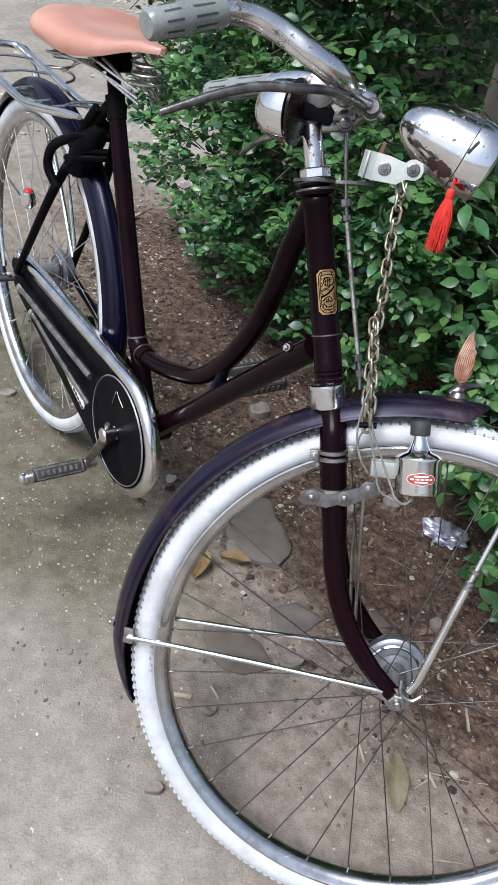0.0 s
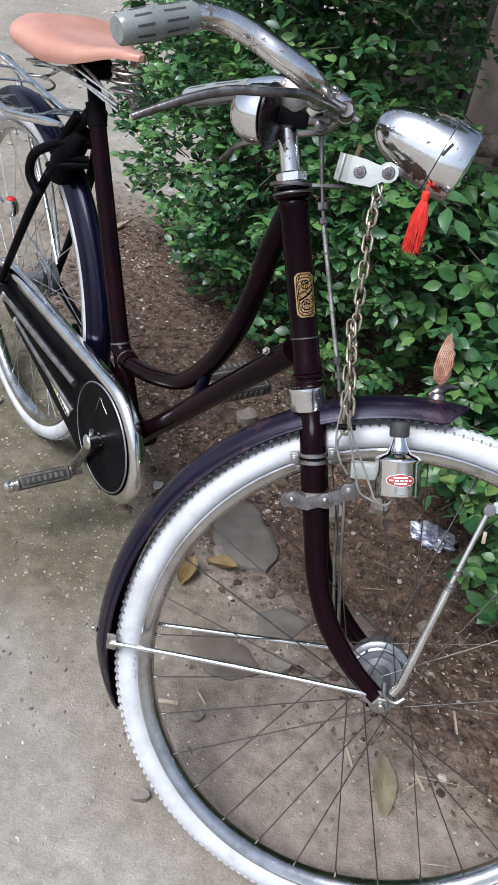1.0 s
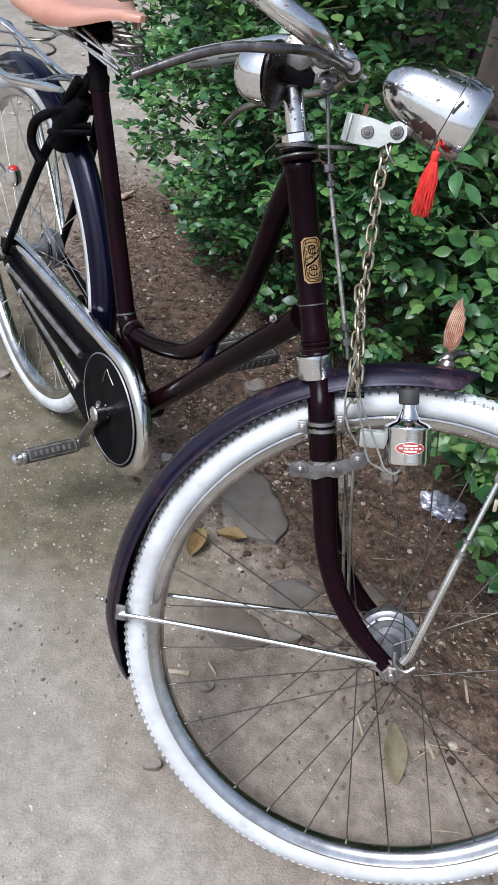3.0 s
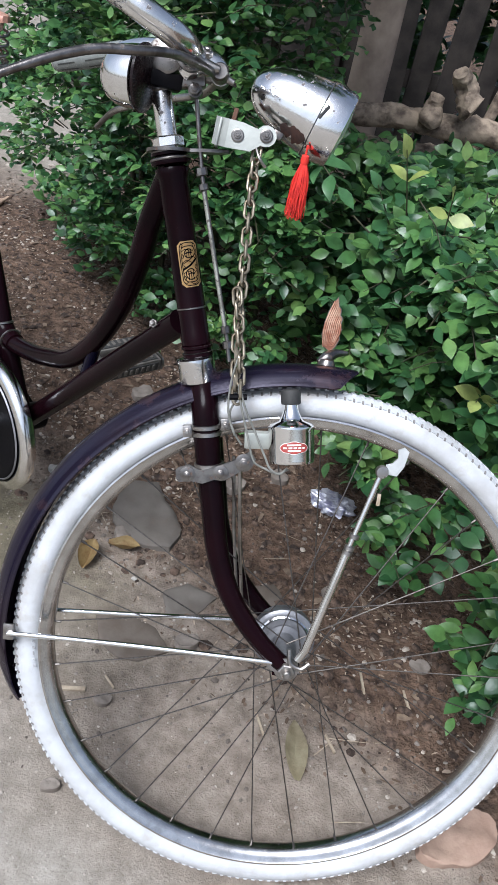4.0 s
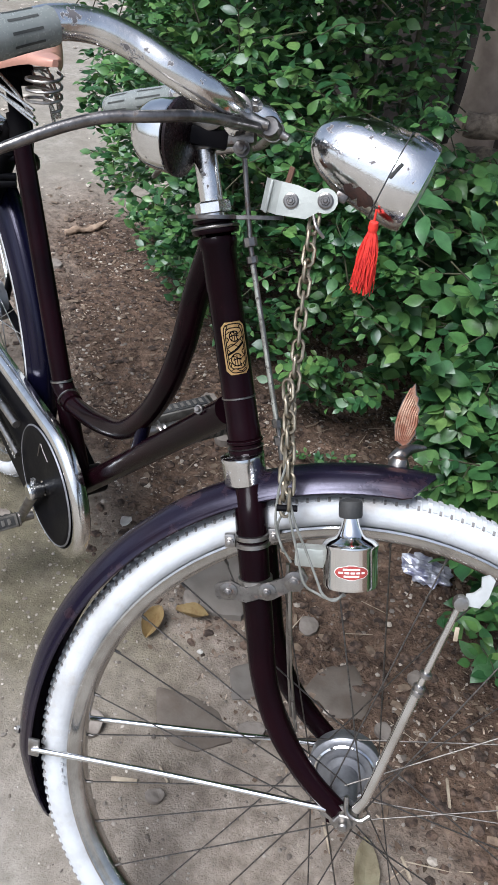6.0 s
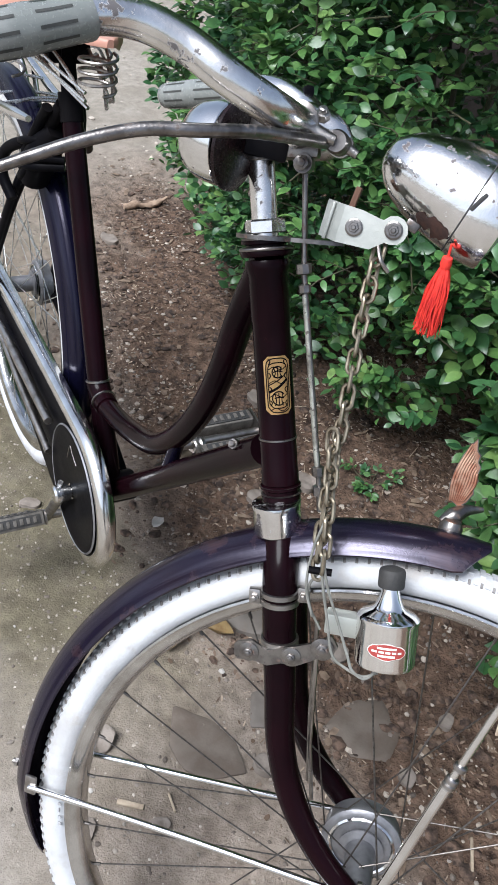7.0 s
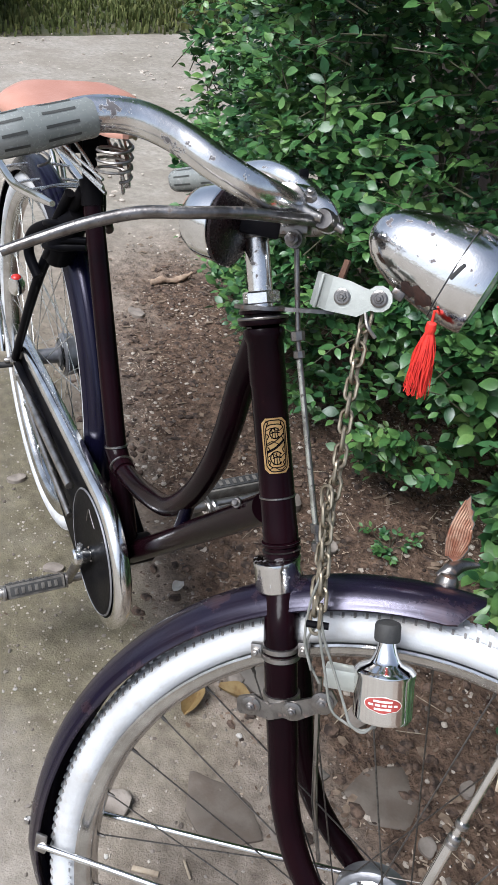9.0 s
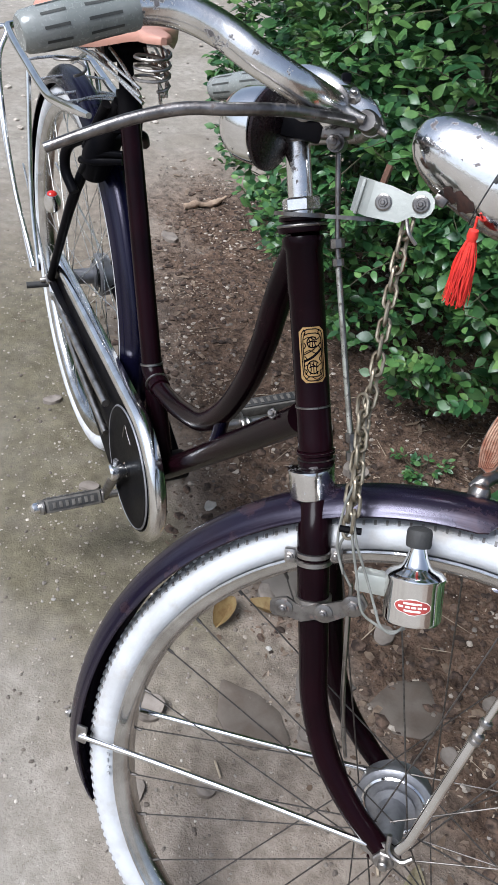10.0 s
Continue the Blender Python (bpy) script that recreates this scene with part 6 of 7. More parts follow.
for k, (x, y, sx, sy, h, kind) in enumerate(((-0.289, 0.086, 0.015, 0.012, 0.016, "pale"), (-0.243, 0.244, 0.017, 0.012, 0.014, "grey"), (-0.331, 1.126, 0.032, 0.026, 0.03, "brown"),
                                            (-0.285, 0.622, 0.020, 0.015, 0.018, "brown"), (-1.035, 1.804, 0.035, 0.022, 0.02, "pale"), (-0.719, 0.737, 0.020, 0.014, 0.012, "pale"), (-0.932, 0.948, 0.020, 0.014, 0.012, "pale"),
                                            (0.14, 0.56, 0.016, 0.012, 0.014, "pale"), (0.09, 0.44, 0.017, 0.013, 0.014, "pale"), (0.312, 0.414, 0.020, 0.015, 0.014, "pale"), (-0.385, 0.33, 0.030, 0.022, 0.02, "grey"),
                                            (-0.06, 0.63, 0.022, 0.018, 0.02, "grey"), (-0.34, 0.20, 0.018, 0.014, 0.012, "grey"), (-0.40, 1.25, 0.03, 0.02, 0.02, "grey"),
                                            (-0.22, 1.02, 0.03, 0.022, 0.026, "brown"), (-0.30, 0.93, 0.026, 0.02, 0.02, "grey"), (-0.07, 0.83, 0.03, 0.022, 0.024, "grey"), (0.03, 0.90, 0.025, 0.02, 0.02, "brown"))):
    flat_stone("stone", x, y, sx, sy, h, 37 * k, 50 + k, STONE, f"small {kind} stone lying on the earth", "stone", "loose stones", 8)
flat_stone("brick_piece", 0.335, 0.095, 0.070, 0.044, 0.026, 28, 77, BRICK, "broken reddish brick half sunk in the earth", "brick", "", 6)


def blade_leaf(name, x, y, ln, wd, turn, tip, curl, material, label, lift=0.0):
    """One fallen leaf, curled up along its rib."""
    bm = bmesh.new()
    rows = []
    for i in range(9):
        f = i / 8
        w = wd * math.sin(math.pi * min(f * 0.92 + 0.06, 1)) ** 0.8
        rows.append([bm.verts.new((ln * (f - 0.5), w * v, 0.004 + curl * abs(v) ** 1.6 * w + tip * (f - 0.3) ** 2 * ln + 0.002 * math.sin(9 * f + 3 * v))) for v in (-1, -0.5, 0, 0.5, 1)])
    for a, b in zip(rows, rows[1:]):
        for k in range(4):
            bm.faces.new((a[k], a[k + 1], b[k + 1], b[k]))
    bmesh.ops.solidify(bm, geom=bm.faces[:], thickness=0.0006)
    ob = thing(name, bm, material, label, "leaf", "fallen leaves")
    ob.matrix_basis = pose(x, y, lie(x, y) + lift, 0, 0, turn)
    return ob


YELLOW_LEAF = surface("yellow_brown_leaf", (0.38, 0.275, 0.125), (0.24, 0.14, 0.06), (0.5, 0.7), 0, 60, 300, bump=0.3)
blade_leaf("fallen_leaf", -0.337, 0.545, 0.060, 0.019, 80, 0.9, 1.5, YELLOW_LEAF, "curled yellow-brown fallen leaf")
blade_leaf("fallen_leaf", -0.275, 0.585, 0.065, 0.014, -12, 0.7, 1.6, YELLOW_LEAF, "rolled yellow-brown fallen leaf")
blade_leaf("fallen_leaf", 0.081, 0.206, 0.105, 0.019, 94, 0.1, 0.5, surface("greenish_dry_leaf", (0.36, 0.315, 0.205), (0.28, 0.235, 0.145), (0.5, 0.7), 0, 60, 300, bump=0.3), "flat olive-brown dry leaf")
blade_leaf("fallen_leaf", -0.467, 0.79, 0.030, 0.012, 70, 0.2, 0.5, WHITE_LABEL, "small bleached leaf scrap")
for k, (x, y, ln, wd, turn) in enumerate(((-0.296, 0.257, 0.040, 0.0075, 8), (0.02, 0.245, 0.045, 0.0035, 110), (0.20, 0.36, 0.05, 0.004, 95), (-0.24, 0.28, 0.03, 0.003, 130), (0.14, 0.23, 0.035, 0.004, 115), (0.28, 0.34, 0.04, 0.004, 100))):
    bm = block((ln, wd, 0.005), None, None, 0.001)
    ob = thing("wood_chip", bm, CHIP, "pale splintered wood chip on the soil", "wood chip", "wood chips")
    ob.matrix_basis = pose(x, y, lie(x, y) + 0.003, 3, 2, turn)
bm = tube([(-0.07, -0.014, 0.012), (-0.035, 0.002, 0.016), (0.0, 0.004, 0.014), (0.035, 0.010, 0.020), (0.072, 0.030, 0.034)], [0.008, 0.012, 0.007, 0.011, 0.005], None, 12, 6)
for v in bm.verts:
    v.co += Vector((0.3, 1, 1)) * 0.004 * noise.noise(v.co * 60)
ob = thing("dry_stick", bm, surface("weathered_stick", (0.33, 0.24, 0.17), (0.18, 0.12, 0.08), (0.75, 0.95), 0, 50, 300, bump=0.6), "short weathered stick on the soil", "stick")
ob.matrix_basis = pose(-1.026, 2.065, lie(-1.026, 2.065), 0, 0, 25)
foil = bmesh.new()
bmesh.ops.create_icosphere(foil, subdivisions=4, radius=1.0)
for v in foil.verts:
    v.co *= 1 + 0.45 * noise.noise(v.co * 2.6) + 0.16 * noise.noise(v.co * 5) + 0.07 * noise.noise(v.co * 12)
    v.co = Vector((v.co.x * 0.047, v.co.y * 0.032, v.co.z * 0.020 + 0.016))
ob = new("foil_wrapper", mesh_of("foil_wrapper", foil, FOIL, False))
tagged(ob, label="crumpled silver-blue foil wrapper under the hedge", category="wrapper")
ob.matrix_basis = pose(0.150, 0.815, lie(0.15, 0.815), 0, 0, -15)

# ---- hedge ----
FACE = [(-1.05, 2.06), (-0.95, 1.90), (-0.78, 1.60), (-0.56, 1.34), (-0.32, 1.13), (-0.04, 0.98), (0.10, 0.68), (0.18, 0.48), (0.31, 0.26), (0.60, -0.04)]
face_x, face_y = [p[0] for p in FACE], [p[1] for p in FACE]
INTO = np.array([0.76, 0.65])


def leaf_cloud(twigs, r, per, size, droop=0.25):
    """Leaves in pairs along twigs: arrays of vertices and faces, and the twigs' own lines."""
    spans = ((0.10, 0.10, 0.010), (0.27, 0.235, 0.035), (0.48, 0.285, 0.045), (0.68, 0.235, 0.035), (0.86, 0.125, 0.012))
    shape = [(0, 0, 0)] + [q for x, w, z in spans for q in ((x, w, z - 0.10 * x * x), (x + 0.02, 0, -0.10 * x * x), (x, -w, z - 0.10 * x * x))] + [(1.02, 0, -0.13)]
    shape = np.array(shape)
    tri = [(0, 2, 1), (0, 3, 2)]
    for q in range(4):
        b = 1 + 3 * q
        tri += [(b, b + 1, b + 3), (b + 1, b + 4, b + 3), (b + 1, b + 2, b + 4), (b + 2, b + 5, b + 4)]
    tri = np.array(tri + [(13, 14, 16), (14, 15, 16)])
    vs, fs, k = [], [], 0
    for p, way, ln in twigs:
        side = np.cross(way, (0, 0, 1))
        side /= np.linalg.norm(side) + 1e-9
        n = per + r.randint(0, 3)
        for i in range(n):
            f = (i + 0.6) / n
            base = p + way * ln * f + np.array((0, 0, -droop * ln * f * f))
            for sgn in (-1, 1) if i < n - 1 else (0,):
                out = way * (0.55 if sgn else 1.0) + side * sgn + np.array((0, 0, r.uniform(-0.35, 0.25))) + r.uniform(-0.3, 0.3, 3)
                out /= np.linalg.norm(out)
                up = np.array((0, 0, 1.0)) + r.uniform(-0.75, 0.75, 3) - INTO_UP * 0.5
                s2 = np.cross(up, out)
                s2 /= np.linalg.norm(s2) + 1e-9
                up = np.cross(out, s2)
                s = r.uniform(*size) * (0.75 + 0.35 * math.sin(math.pi * f))
                b = shape * (s, s * r.uniform(0.85, 1.2), s * r.uniform(0.5, 2.2))
                vs.append(base + b[:, :1] * out + b[:, 1:2] * s2 + b[:, 2:] * up)
                fs.append(tri + 17 * k)
                k += 1
    return np.concatenate(vs), np.concatenate(fs)


INTO_UP = np.array((0.76, 0.65, 0.0))


def shrub(name, label, x0, x1, height, count, seed, deep, size=(0.019, 0.038), low=0.05, clear=False, back=False):
    """One shrub of the hedge: stems, twigs and leaves over a stretch of the hedge's face."""
    r = np.random.RandomState(seed)
    crown = new(name)
    tagged(crown, label=label, category="shrub", group="hedge shrubs")
    twigs, wood = [], bmesh.new()
    for k in range(0 if back else 7):
        x = r.uniform(x0, x1)
        y = np.interp(x, face_x, face_y)
        q = np.array((x, y)) + INTO * r.uniform(0.35, 0.62)
        if clear and q[0] - 0.02 - 0.11 * (q[1] - 1.0) > -0.05:
            continue
        hgt = height(x) * r.uniform(0.75, 0.98)
        lean = r.uniform(-0.15, 0.15, 2) - INTO * 0.12
        tube([(q[0], q[1], -0.02), (q[0] + lean[0] * 0.3, q[1] + lean[1] * 0.3, hgt * 0.4), (q[0] + lean[0], q[1] + lean[1], hgt * 0.85)], [0.010, 0.007, 0.002], wood, 7, 4)
    for k in range(count):
        x = r.uniform(x0, x1)
        h = height(x)
        z = low + (h - low) * r.rand() ** 0.85
        bulge = float(np.interp(x, [-0.05, 0.12, 0.3], [0.22, 0.07, 0.02])) * max(0.0, 1 - z / 0.30) ** 1.2 + 0.05 * noise.noise((x * 5, z * 5, seed)) + max(0, z - h * 0.8) * 0.5
        layer = r.rand() ** (0.9 if back else 1.6) * deep
        q = np.array((x, np.interp(x, face_x, face_y))) + INTO * (bulge + layer + 0.03)
        over = q[0] + 0.03 - 0.11 * (q[1] - 1.0)
        if clear and over > 0 or back and (over < 0.0 or z > 1.0 - 0.265 * q[1] + r.uniform(-0.07, 0.05)):
            continue
        if noise.noise((q[0] * 6.5, q[1] * 6.5, z * 6.5 + seed)) + 0.55 * noise.noise((q[0] * 2.6, q[1] * 2.6, z * 2.6 - seed)) < float(np.interp(q[0], (-0.50, -0.32, 0.0, 0.10, 0.22), (-0.16, 0.06, 0.08, 0.14, 0.04) if layer < 0.26 else (-0.40, -0.22, -0.18, -0.10, -0.20))):
            continue
        if clear and x > -0.42 and layer < 0.4 and r.rand() < (0.6 if x < -0.2 else 0.84) * min(max((z - 0.62) / 0.25, 0.0), 1.0):
            continue
        way = np.array((*(-INTO * r.uniform(0.4, 1.0)), 0)) + np.array((r.uniform(-0.9, 0.9), r.uniform(-0.6, 0.6), r.uniform(-0.25, 0.8)))
        way /= np.linalg.norm(way)
        p, ln = np.array((q[0], q[1], z)), r.uniform(0.06, 0.13)
        p = p - way * ln * 0.6
        twigs.append((p, way, ln))
        if k % 3 == 0:
            tube([Vector(p - way * 0.03), Vector(p + way * ln * 0.5 + np.array((0, 0, -0.02 * ln))), Vector(p + way * ln + np.array((0, 0, -0.25 * ln)))], [0.0016, 0.0012, 0.0007], wood, 5)
    tagged(part("woody_growth", wood, STEM, crown), kind="stuff")
    vs, fs = leaf_cloud(twigs, r, 3, size)
    # unseen leaves above the view, added to shade the hedge's face and inside
    if height(x0) > 1.2:
        upper = []
        out, many = (-0.16, 800) if x0 > -0.3 else (0.02, 420)
        for k in range(many):
            x = r.uniform(x0, x1)
            q = np.array((x, np.interp(x, face_x, face_y))) + INTO * r.uniform(out, 0.85)
            if not (clear and q[0] + 0.06 - 0.11 * (q[1] - 1.0) > 0):
                upper.append((np.array((q[0], q[1], r.uniform(0.75, 1.0) * height(x))), np.array((r.uniform(-0.7, 0.7), r.uniform(-0.7, 0.7), 0.3)), r.uniform(0.10, 0.2)))
        vs2, fs2 = leaf_cloud(upper, r, 3, (0.05, 0.08))
        vs, fs = np.concatenate([vs, vs2]), np.concatenate([fs, fs2 + len(vs)])
    tagged(part("foliage", arrays("foliage", vs, fs, LEAF), None, crown), kind="stuff")
    return crown


# tall shrubs rise past the view to keep skylight out of the hedge
tall = lambda x: float(np.interp(x, [-0.95, -0.8, 0.0, 0.08, 0.16], [1.75, 1.85, 1.85, 1.45, 0.85]))
short = lambda x: float(np.interp(x, [0.0, 0.15, 0.4, 0.8], [0.66, 0.72, 0.74, 0.70]))
shrub("hedge_shrub", "dense dark green hedge shrub at the path's edge", -1.00, -0.55, tall, 4300, 11, 0.7)
shrub("hedge_shrub", "dense dark green hedge shrub behind the saddle", -0.60, -0.22, tall, 4100, 12, 0.7, clear=True)
shrub("hedge_shrub", "dense dark green hedge shrub with shaded gaps", -0.28, 0.02, tall, 4200, 13, 0.75, clear=True)
shoots = shrub("hedge_shrub", "lower green hedge shrub with paler shoots", 0.02, 0.32, short, 3000, 14, 1.0, (0.024, 0.045), 0.10)
shrub("hedge_shrub", "lower green hedge shrub hanging to the ground", 0.26, 0.75, short, 3300, 15, 0.9, (0.024, 0.045), 0.02)
shrub("hedge_shrub", "green hedge shrub growing in front of the logs", -0.42, 0.10, lambda x: 0.70, 3000, 18, 1.35, (0.026, 0.050), 0.10, back=True)
shrub("hedge_shrub", "low leafy shoots of the hedge over the soil", 0.33, 0.54, lambda x: 0.34, 460, 19, 0.30, (0.019, 0.039), 0.0)
weed = new("low_weed")
tagged(weed, label="small leafy weed sprouting from the soil under the hedge", category="weed")
r = np.random.RandomState(16)
tufts = []
for k in range(20):
    a, q = r.uniform(0, 6.28), r.rand() ** 0.6
    at = np.array((-0.085 + 0.055 * q * math.cos(a), 1.078 + 0.045 * q * math.sin(a)))
    way = np.array((math.cos(a) * 0.7, math.sin(a) * 0.7, r.uniform(0.3, 1.0)))
    tufts.append((np.array((*at, lie(*at) + 0.012)), way / np.linalg.norm(way), r.uniform(0.015, 0.035)))
vs, fs = leaf_cloud(tufts, r, 2, (0.010, 0.019))
tagged(part("foliage", arrays("foliage", vs, fs, LEAF), None, weed), kind="stuff")
stalks = bmesh.new()
for p, way, ln in tufts[::2]:
    tube([Vector((-0.085, 1.078, lie(-0.085, 1.078) - 0.004)), Vector(p), Vector(p + way * ln)], [0.0016, 0.0012, 0.0006], stalks, 5)
part("stems", stalks, STEM, weed)

YOUNG_LEAF = leafy("young_leaf", [(0.0, (0.16, 0.24, 0.055)), (0.5, (0.27, 0.33, 0.09)), (1.0, (0.40, 0.40, 0.16))], (0.35, 0.5))
GROWN_LEAF = leafy("grown_leaf", [(0.0, (0.035, 0.105, 0.040)), (0.6, (0.060, 0.150, 0.055)), (1.0, (0.10, 0.20, 0.07))], (0.26, 0.44))
r = np.random.RandomState(23)
for base, tip, size, material in (((-0.060, 0.90, 0.745), (0.005, 0.85, 0.705), (0.046, 0.056), GROWN_LEAF), ((0.125, 0.88, 0.700), (0.095, 0.84, 0.800), (0.040, 0.052), YOUNG_LEAF),
                                  ((0.19, 0.80, 0.68), (0.175, 0.76, 0.775), (0.036, 0.046), YOUNG_LEAF), ((0.10, 0.86, 0.66), (0.062, 0.83, 0.735), (0.034, 0.044), GROWN_LEAF),
                                  ((0.23, 0.66, 0.60), (0.20, 0.60, 0.675), (0.034, 0.046), YOUNG_LEAF), ((0.15, 0.72, 0.56), (0.105, 0.66, 0.605), (0.038, 0.048), GROWN_LEAF),
                                  ((0.27, 0.55, 0.52), (0.235, 0.47, 0.565), (0.034, 0.046), YOUNG_LEAF), ((0.06, 0.80, 0.50), (0.015, 0.74, 0.555), (0.034, 0.044), GROWN_LEAF)):
    a, b = np.array(base), np.array(tip)
    ln = float(np.linalg.norm(b - a))
    sprig = part("sprig", tube([Vector(a - (b - a) * 0.8), Vector(a), Vector(b) - Vector((0, 0, 0.1 * ln))], [0.0018, 0.0014, 0.0008], None, 6), STEM, shoots, "leafy shoot standing out of the hedge")
    vs, fs = leaf_cloud([(a, (b - a) / ln, ln)], r, 2, size, 0.1)
    each = len(vs) // 17
    for one, tri in zip(np.split(vs, each), np.split(fs, each)):
        part("leaf", arrays("leaf", one, tri - tri.min(), material), None, sprig)

# ---- behind the hedge: trunk, logs, poles, thicket ----
trunk = new("tree")
tagged(trunk, label="pale-barked tree standing behind the hedge", category="tree")
bm = tube([(0.17, 2.62, -0.1), (0.195, 2.60, 0.5), (0.200, 2.64, 1.5), (0.33, 2.7, 2.6), (0.3, 2.8, 3.6)], [0.10, 0.070, 0.066, 0.07, 0.06], None, 22, 8)
for v in bm.verts:
    v.co += v.normal * (0.008 * noise.noise(v.co * 9) + 0.005 * noise.noise(Vector((v.co.x * 50, v.co.y * 50, v.co.z * 9))))
part("trunk", bm, TRUNK_BARK, trunk)
limbs = bmesh.new()
r = np.random.RandomState(40)
tips = []
for k in range(9):
    a = 2 * math.pi * k / 9 + r.uniform(-0.3, 0.3)
    o = np.array((0.35, 2.72, 2.3 + 0.14 * k))
    e = o + np.array((math.cos(a) * r.uniform(0.8, 1.5), math.sin(a) * r.uniform(0.7, 1.2), r.uniform(0.5, 1.0)))
    tube([Vector(o), Vector((o + e) / 2 + np.array((0, 0, 0.1))), Vector(e)], [0.035, 0.022, 0.008], limbs, 8, 4)
    tips += [o + (e - o) * f for f in (0.55, 0.75, 0.9, 1.0)]
part("branching", limbs, TRUNK_BARK, trunk)
twigs = []
for c in tips:
    for k in range(34):
        way = r.normal(size=3)
        way /= np.linalg.norm(way)
        twigs.append((c + r.normal(size=3) * 0.22, way, r.uniform(0.12, 0.25)))
vs, fs = leaf_cloud(twigs, r, 3, (0.06, 0.10))
tagged(part("foliage", arrays("foliage", vs, fs, LEAF), None, trunk), kind="stuff")


def log(name, a, b, r0, r1, label, seed):
    a, b = Vector(a), Vector(b)
    pts = [a.lerp(b, f) + Vector((0, 0.4 * r0 * math.sin(seed + 5 * f), 0.3 * r0 * math.sin(seed * 2 + 4 * f))) for f in np.linspace(0, 1, 9)]
    bm = tube(pts, [r0, (r0 + r1) / 2 * 1.06, r1], None, 20, 6)
    bm.normal_update()
    for v in bm.verts:
        v.co += v.normal * (r0 * 0.28 * noise.noise(v.co * 14 + Vector((seed, 0, 0))) + r0 * 0.22 * noise.noise(v.co * 45))
    return thing(name, bm, BARK, label, "log", "stacked logs")


log("log", (0.12, 2.2, 0.485), (1.0, 2.2, 0.560), 0.036, 0.042, "rough weathered log lying behind the hedge", 1)
log("log", (0.0, 2.28, 0.36), (1.2, 2.3, 0.40), 0.055, 0.05, "dark rough log lower in the pile", 2)
log("log", (-0.05, 2.3, 0.17), (1.3, 2.35, 0.18), 0.12, 0.11, "thick log on the ground under the pile", 3)
log("log", (0.370, 2.17, 0.52), (0.375, 2.16, 0.605), 0.034, 0.026, "short split stump standing on the logs", 4)
log("log", (0.490, 2.14, 0.600), (0.412, 2.12, 0.680), 0.046, 0.022, "splintered stump leaning on the logs", 5)
# boards get their deep shade from a darkened colour
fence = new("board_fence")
tagged(fence, label="weathered board fence, deep shade put into its dark colour", category="fence")
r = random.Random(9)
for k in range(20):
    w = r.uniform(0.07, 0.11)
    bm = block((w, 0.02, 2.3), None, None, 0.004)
    part("board", bm, SHADED_BOARD, fence, m=pose(-0.35 + 0.135 * k, 3.05 + r.uniform(-0.03, 0.03), 1.10, 0, r.uniform(-2.5, 2.5), 0))
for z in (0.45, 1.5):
    part("rail", block((2.9, 0.035, 0.07), None, pose(0.95, 3.10, z), 0.004), SHADED_BOARD, fence)
for k, (x, y, w, tilt) in enumerate(((0.50, 2.34, 0.020, 9), (0.86, 2.75, 0.03, 2))):
    bm = tube([(0, 0, -0.05), (0.01, 0, 0.9), (0, 0.01, 1.9)], [w, w * 0.95, w * 0.8], None, 10, 4)
    ob = thing("wooden_pole", bm, BARK, "thin wooden pole leaning in the shade", "pole", "poles behind the hedge")
    ob.matrix_basis = pose(x, y, 0, 3, tilt, 0)
# leafy backdrop, added to block the sky and keep the hedge's gaps dark
twigs = []
r = np.random.RandomState(60)
for k in range(2200):
    x = r.uniform(-1.4, 2.4)
    twigs.append((np.array((x, 3.75 - 0.1 * x + r.uniform(-0.25, 0.5), r.uniform(0.0, 2.3))), np.array((r.uniform(-1, 1), -0.6, r.uniform(-0.5, 0.8))) / 1.3, r.uniform(0.1, 0.25)))
vs, fs = leaf_cloud(twigs, r, 3, (0.06, 0.12))
tagged(new("thicket", arrays("thicket", vs, fs, LEAF)), label="thicket added as a leafy backdrop that blocks the sky behind the hedge", category="thicket", kind="stuff")

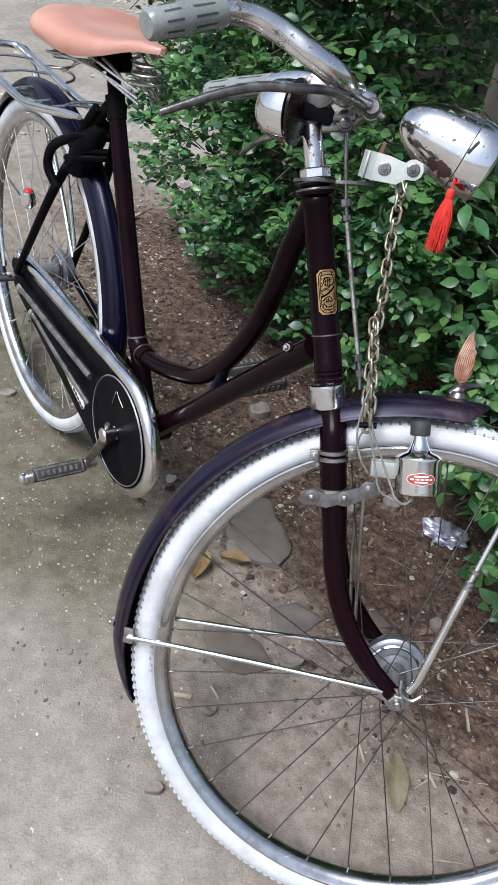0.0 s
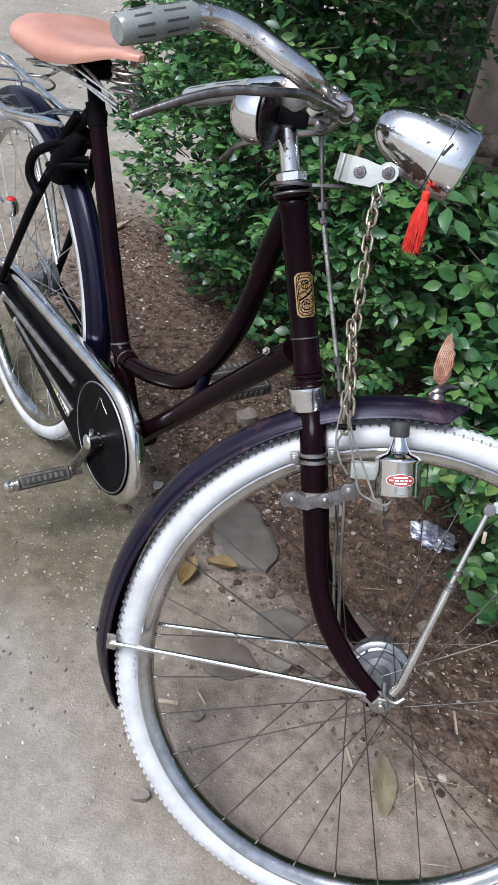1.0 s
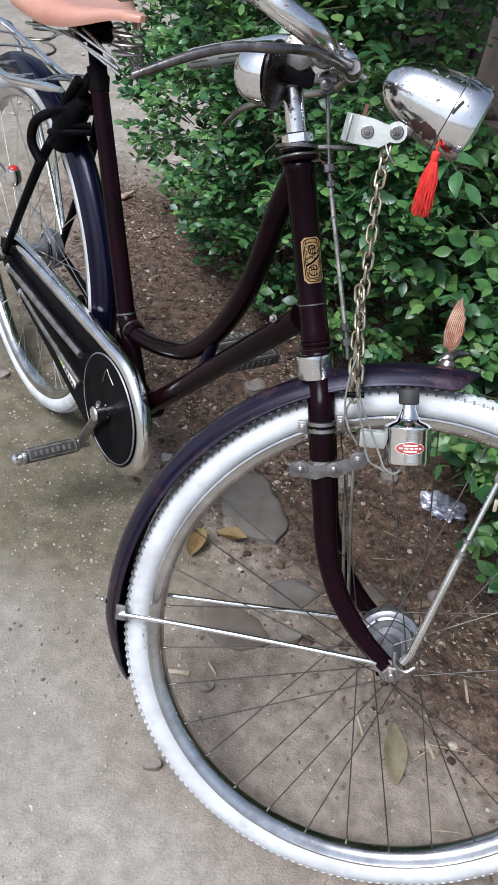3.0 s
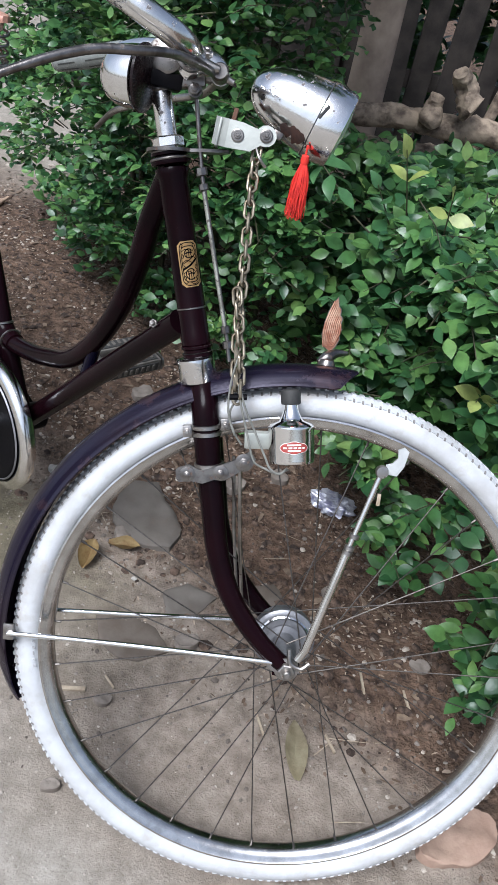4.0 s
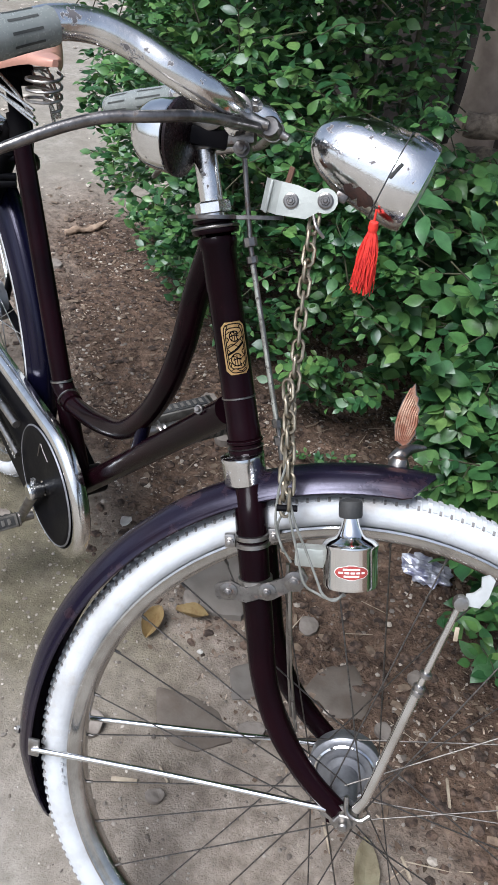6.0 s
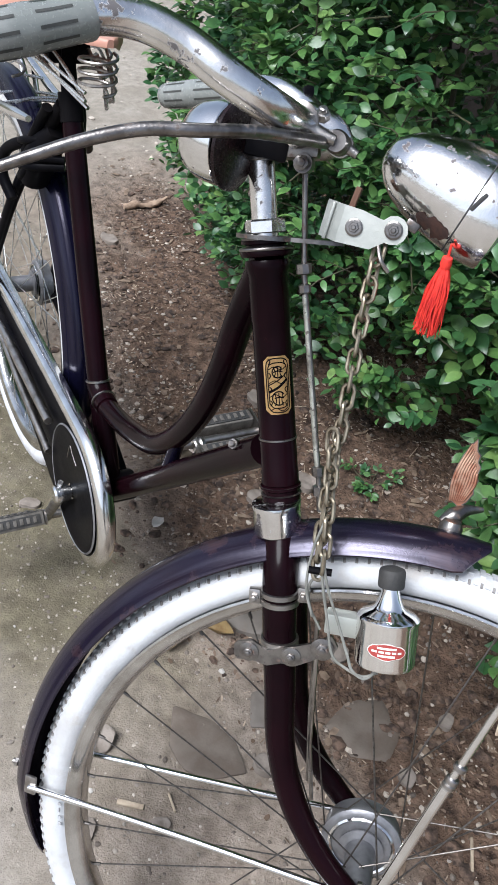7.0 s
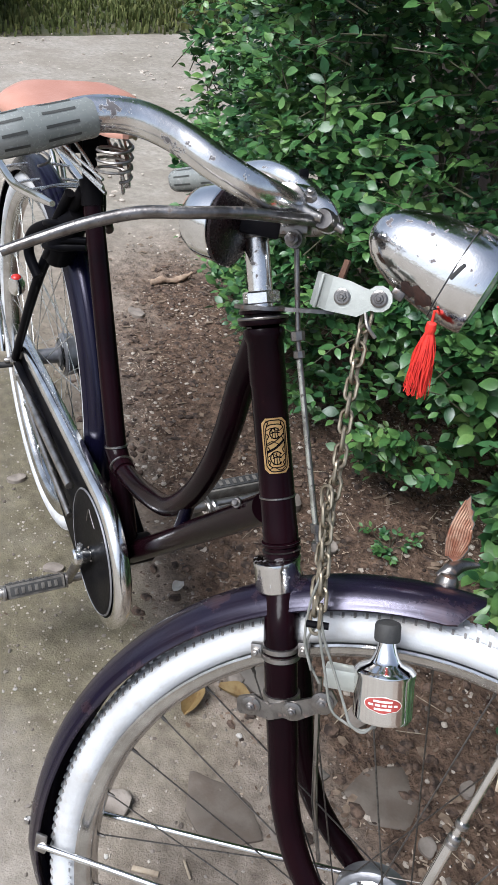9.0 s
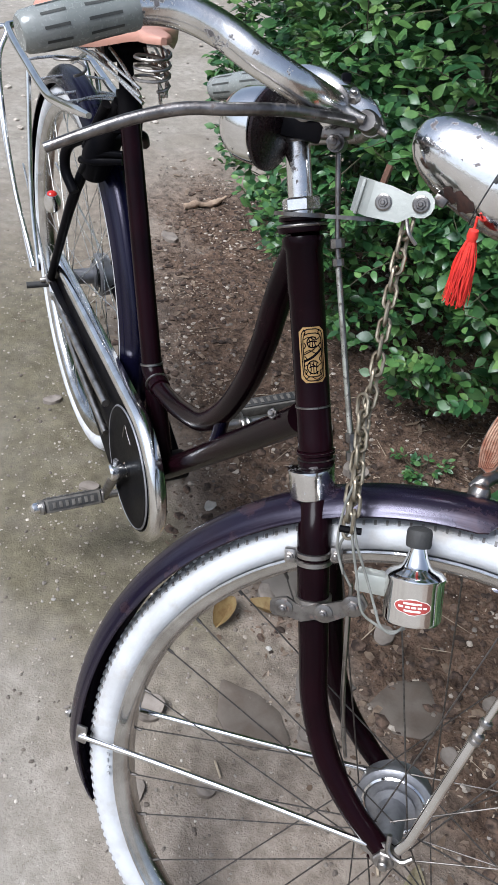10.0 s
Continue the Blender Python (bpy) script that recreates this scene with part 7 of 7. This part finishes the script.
# ---- far end of the path ----
r = np.random.RandomState(70)
vs, fs = [], []
for k in range(42000):
    u, back = r.uniform(-2.5, 4.5), r.rand() ** 0.7 * 1.6
    x, y = -3.3 + 0.64 * u - 0.77 * back, 5.40 + 0.77 * u + 0.64 * back
    z0 = float(np.interp(back, (0, 0.12, 0.3, 0.7, 1.6), (0.0, 0.06, 0.12, 0.26, 0.52))) + 0.03 * noise.noise((u * 3, back * 3, 0))
    hgt, w, a = r.uniform(0.012, 0.055), r.uniform(0.006, 0.018), r.uniform(0, 6.28)
    lean = r.uniform(-0.5, 0.5, 2) * hgt
    c, s = math.cos(a) * w, math.sin(a) * w
    vs += [(x - c, y - s, z0 - 0.03), (x + c, y + s, z0 - 0.03), (x + lean[0] + c * 0.5, y + lean[1] + s * 0.5, z0 + hgt), (x + lean[0] - c * 0.5, y + lean[1] - s * 0.5, z0 + hgt * 0.9)]
    fs.append((4 * k, 4 * k + 1, 4 * k + 2, 4 * k + 3))
tagged(new("grass_bank", arrays("grass_bank", np.array(vs), np.array(fs), FAR_LEAF)), label="mossy grass bank along the far side of the path", category="grass", kind="stuff")
bm = bmesh.new()
us, backs, zs = np.linspace(-4, 8, 50), [-0.05, 0.2, 0.6, 1.3, 5.0], [-0.02, 0.07, 0.22, 0.45, 0.8]
grid = [[bm.verts.new((-3.3 + 0.64 * u - 0.77 * k, 5.42 + 0.77 * u + 0.64 * k, z + (0.04 * noise.noise((u * 2, k, 0)) if z > 0 else 0))) for u in us] for k, z in zip(backs, zs)]
for a, b in zip(grid, grid[1:]):
    for k in range(len(us) - 1):
        bm.faces.new((a[k], a[k + 1], b[k + 1], b[k]))
bmesh.ops.recalc_face_normals(bm, faces=bm.faces)
thing("earth_bank", bm, surface("mossy_earth", (0.05, 0.055, 0.025), (0.09, 0.075, 0.045), (0.85, 0.95), 0, 6, 80, bump=0.6), "low mossy earth bank beyond the path", "bank", "", "structure")
ob = thing("concrete_block", block((0.9, 0.5, 0.8), None, None, 0.02), CONCRETE, "grey concrete block at the far end of the path", "block")
ob.matrix_basis = pose(-4.15, 4.96, 0.36, 0, 0, 35)
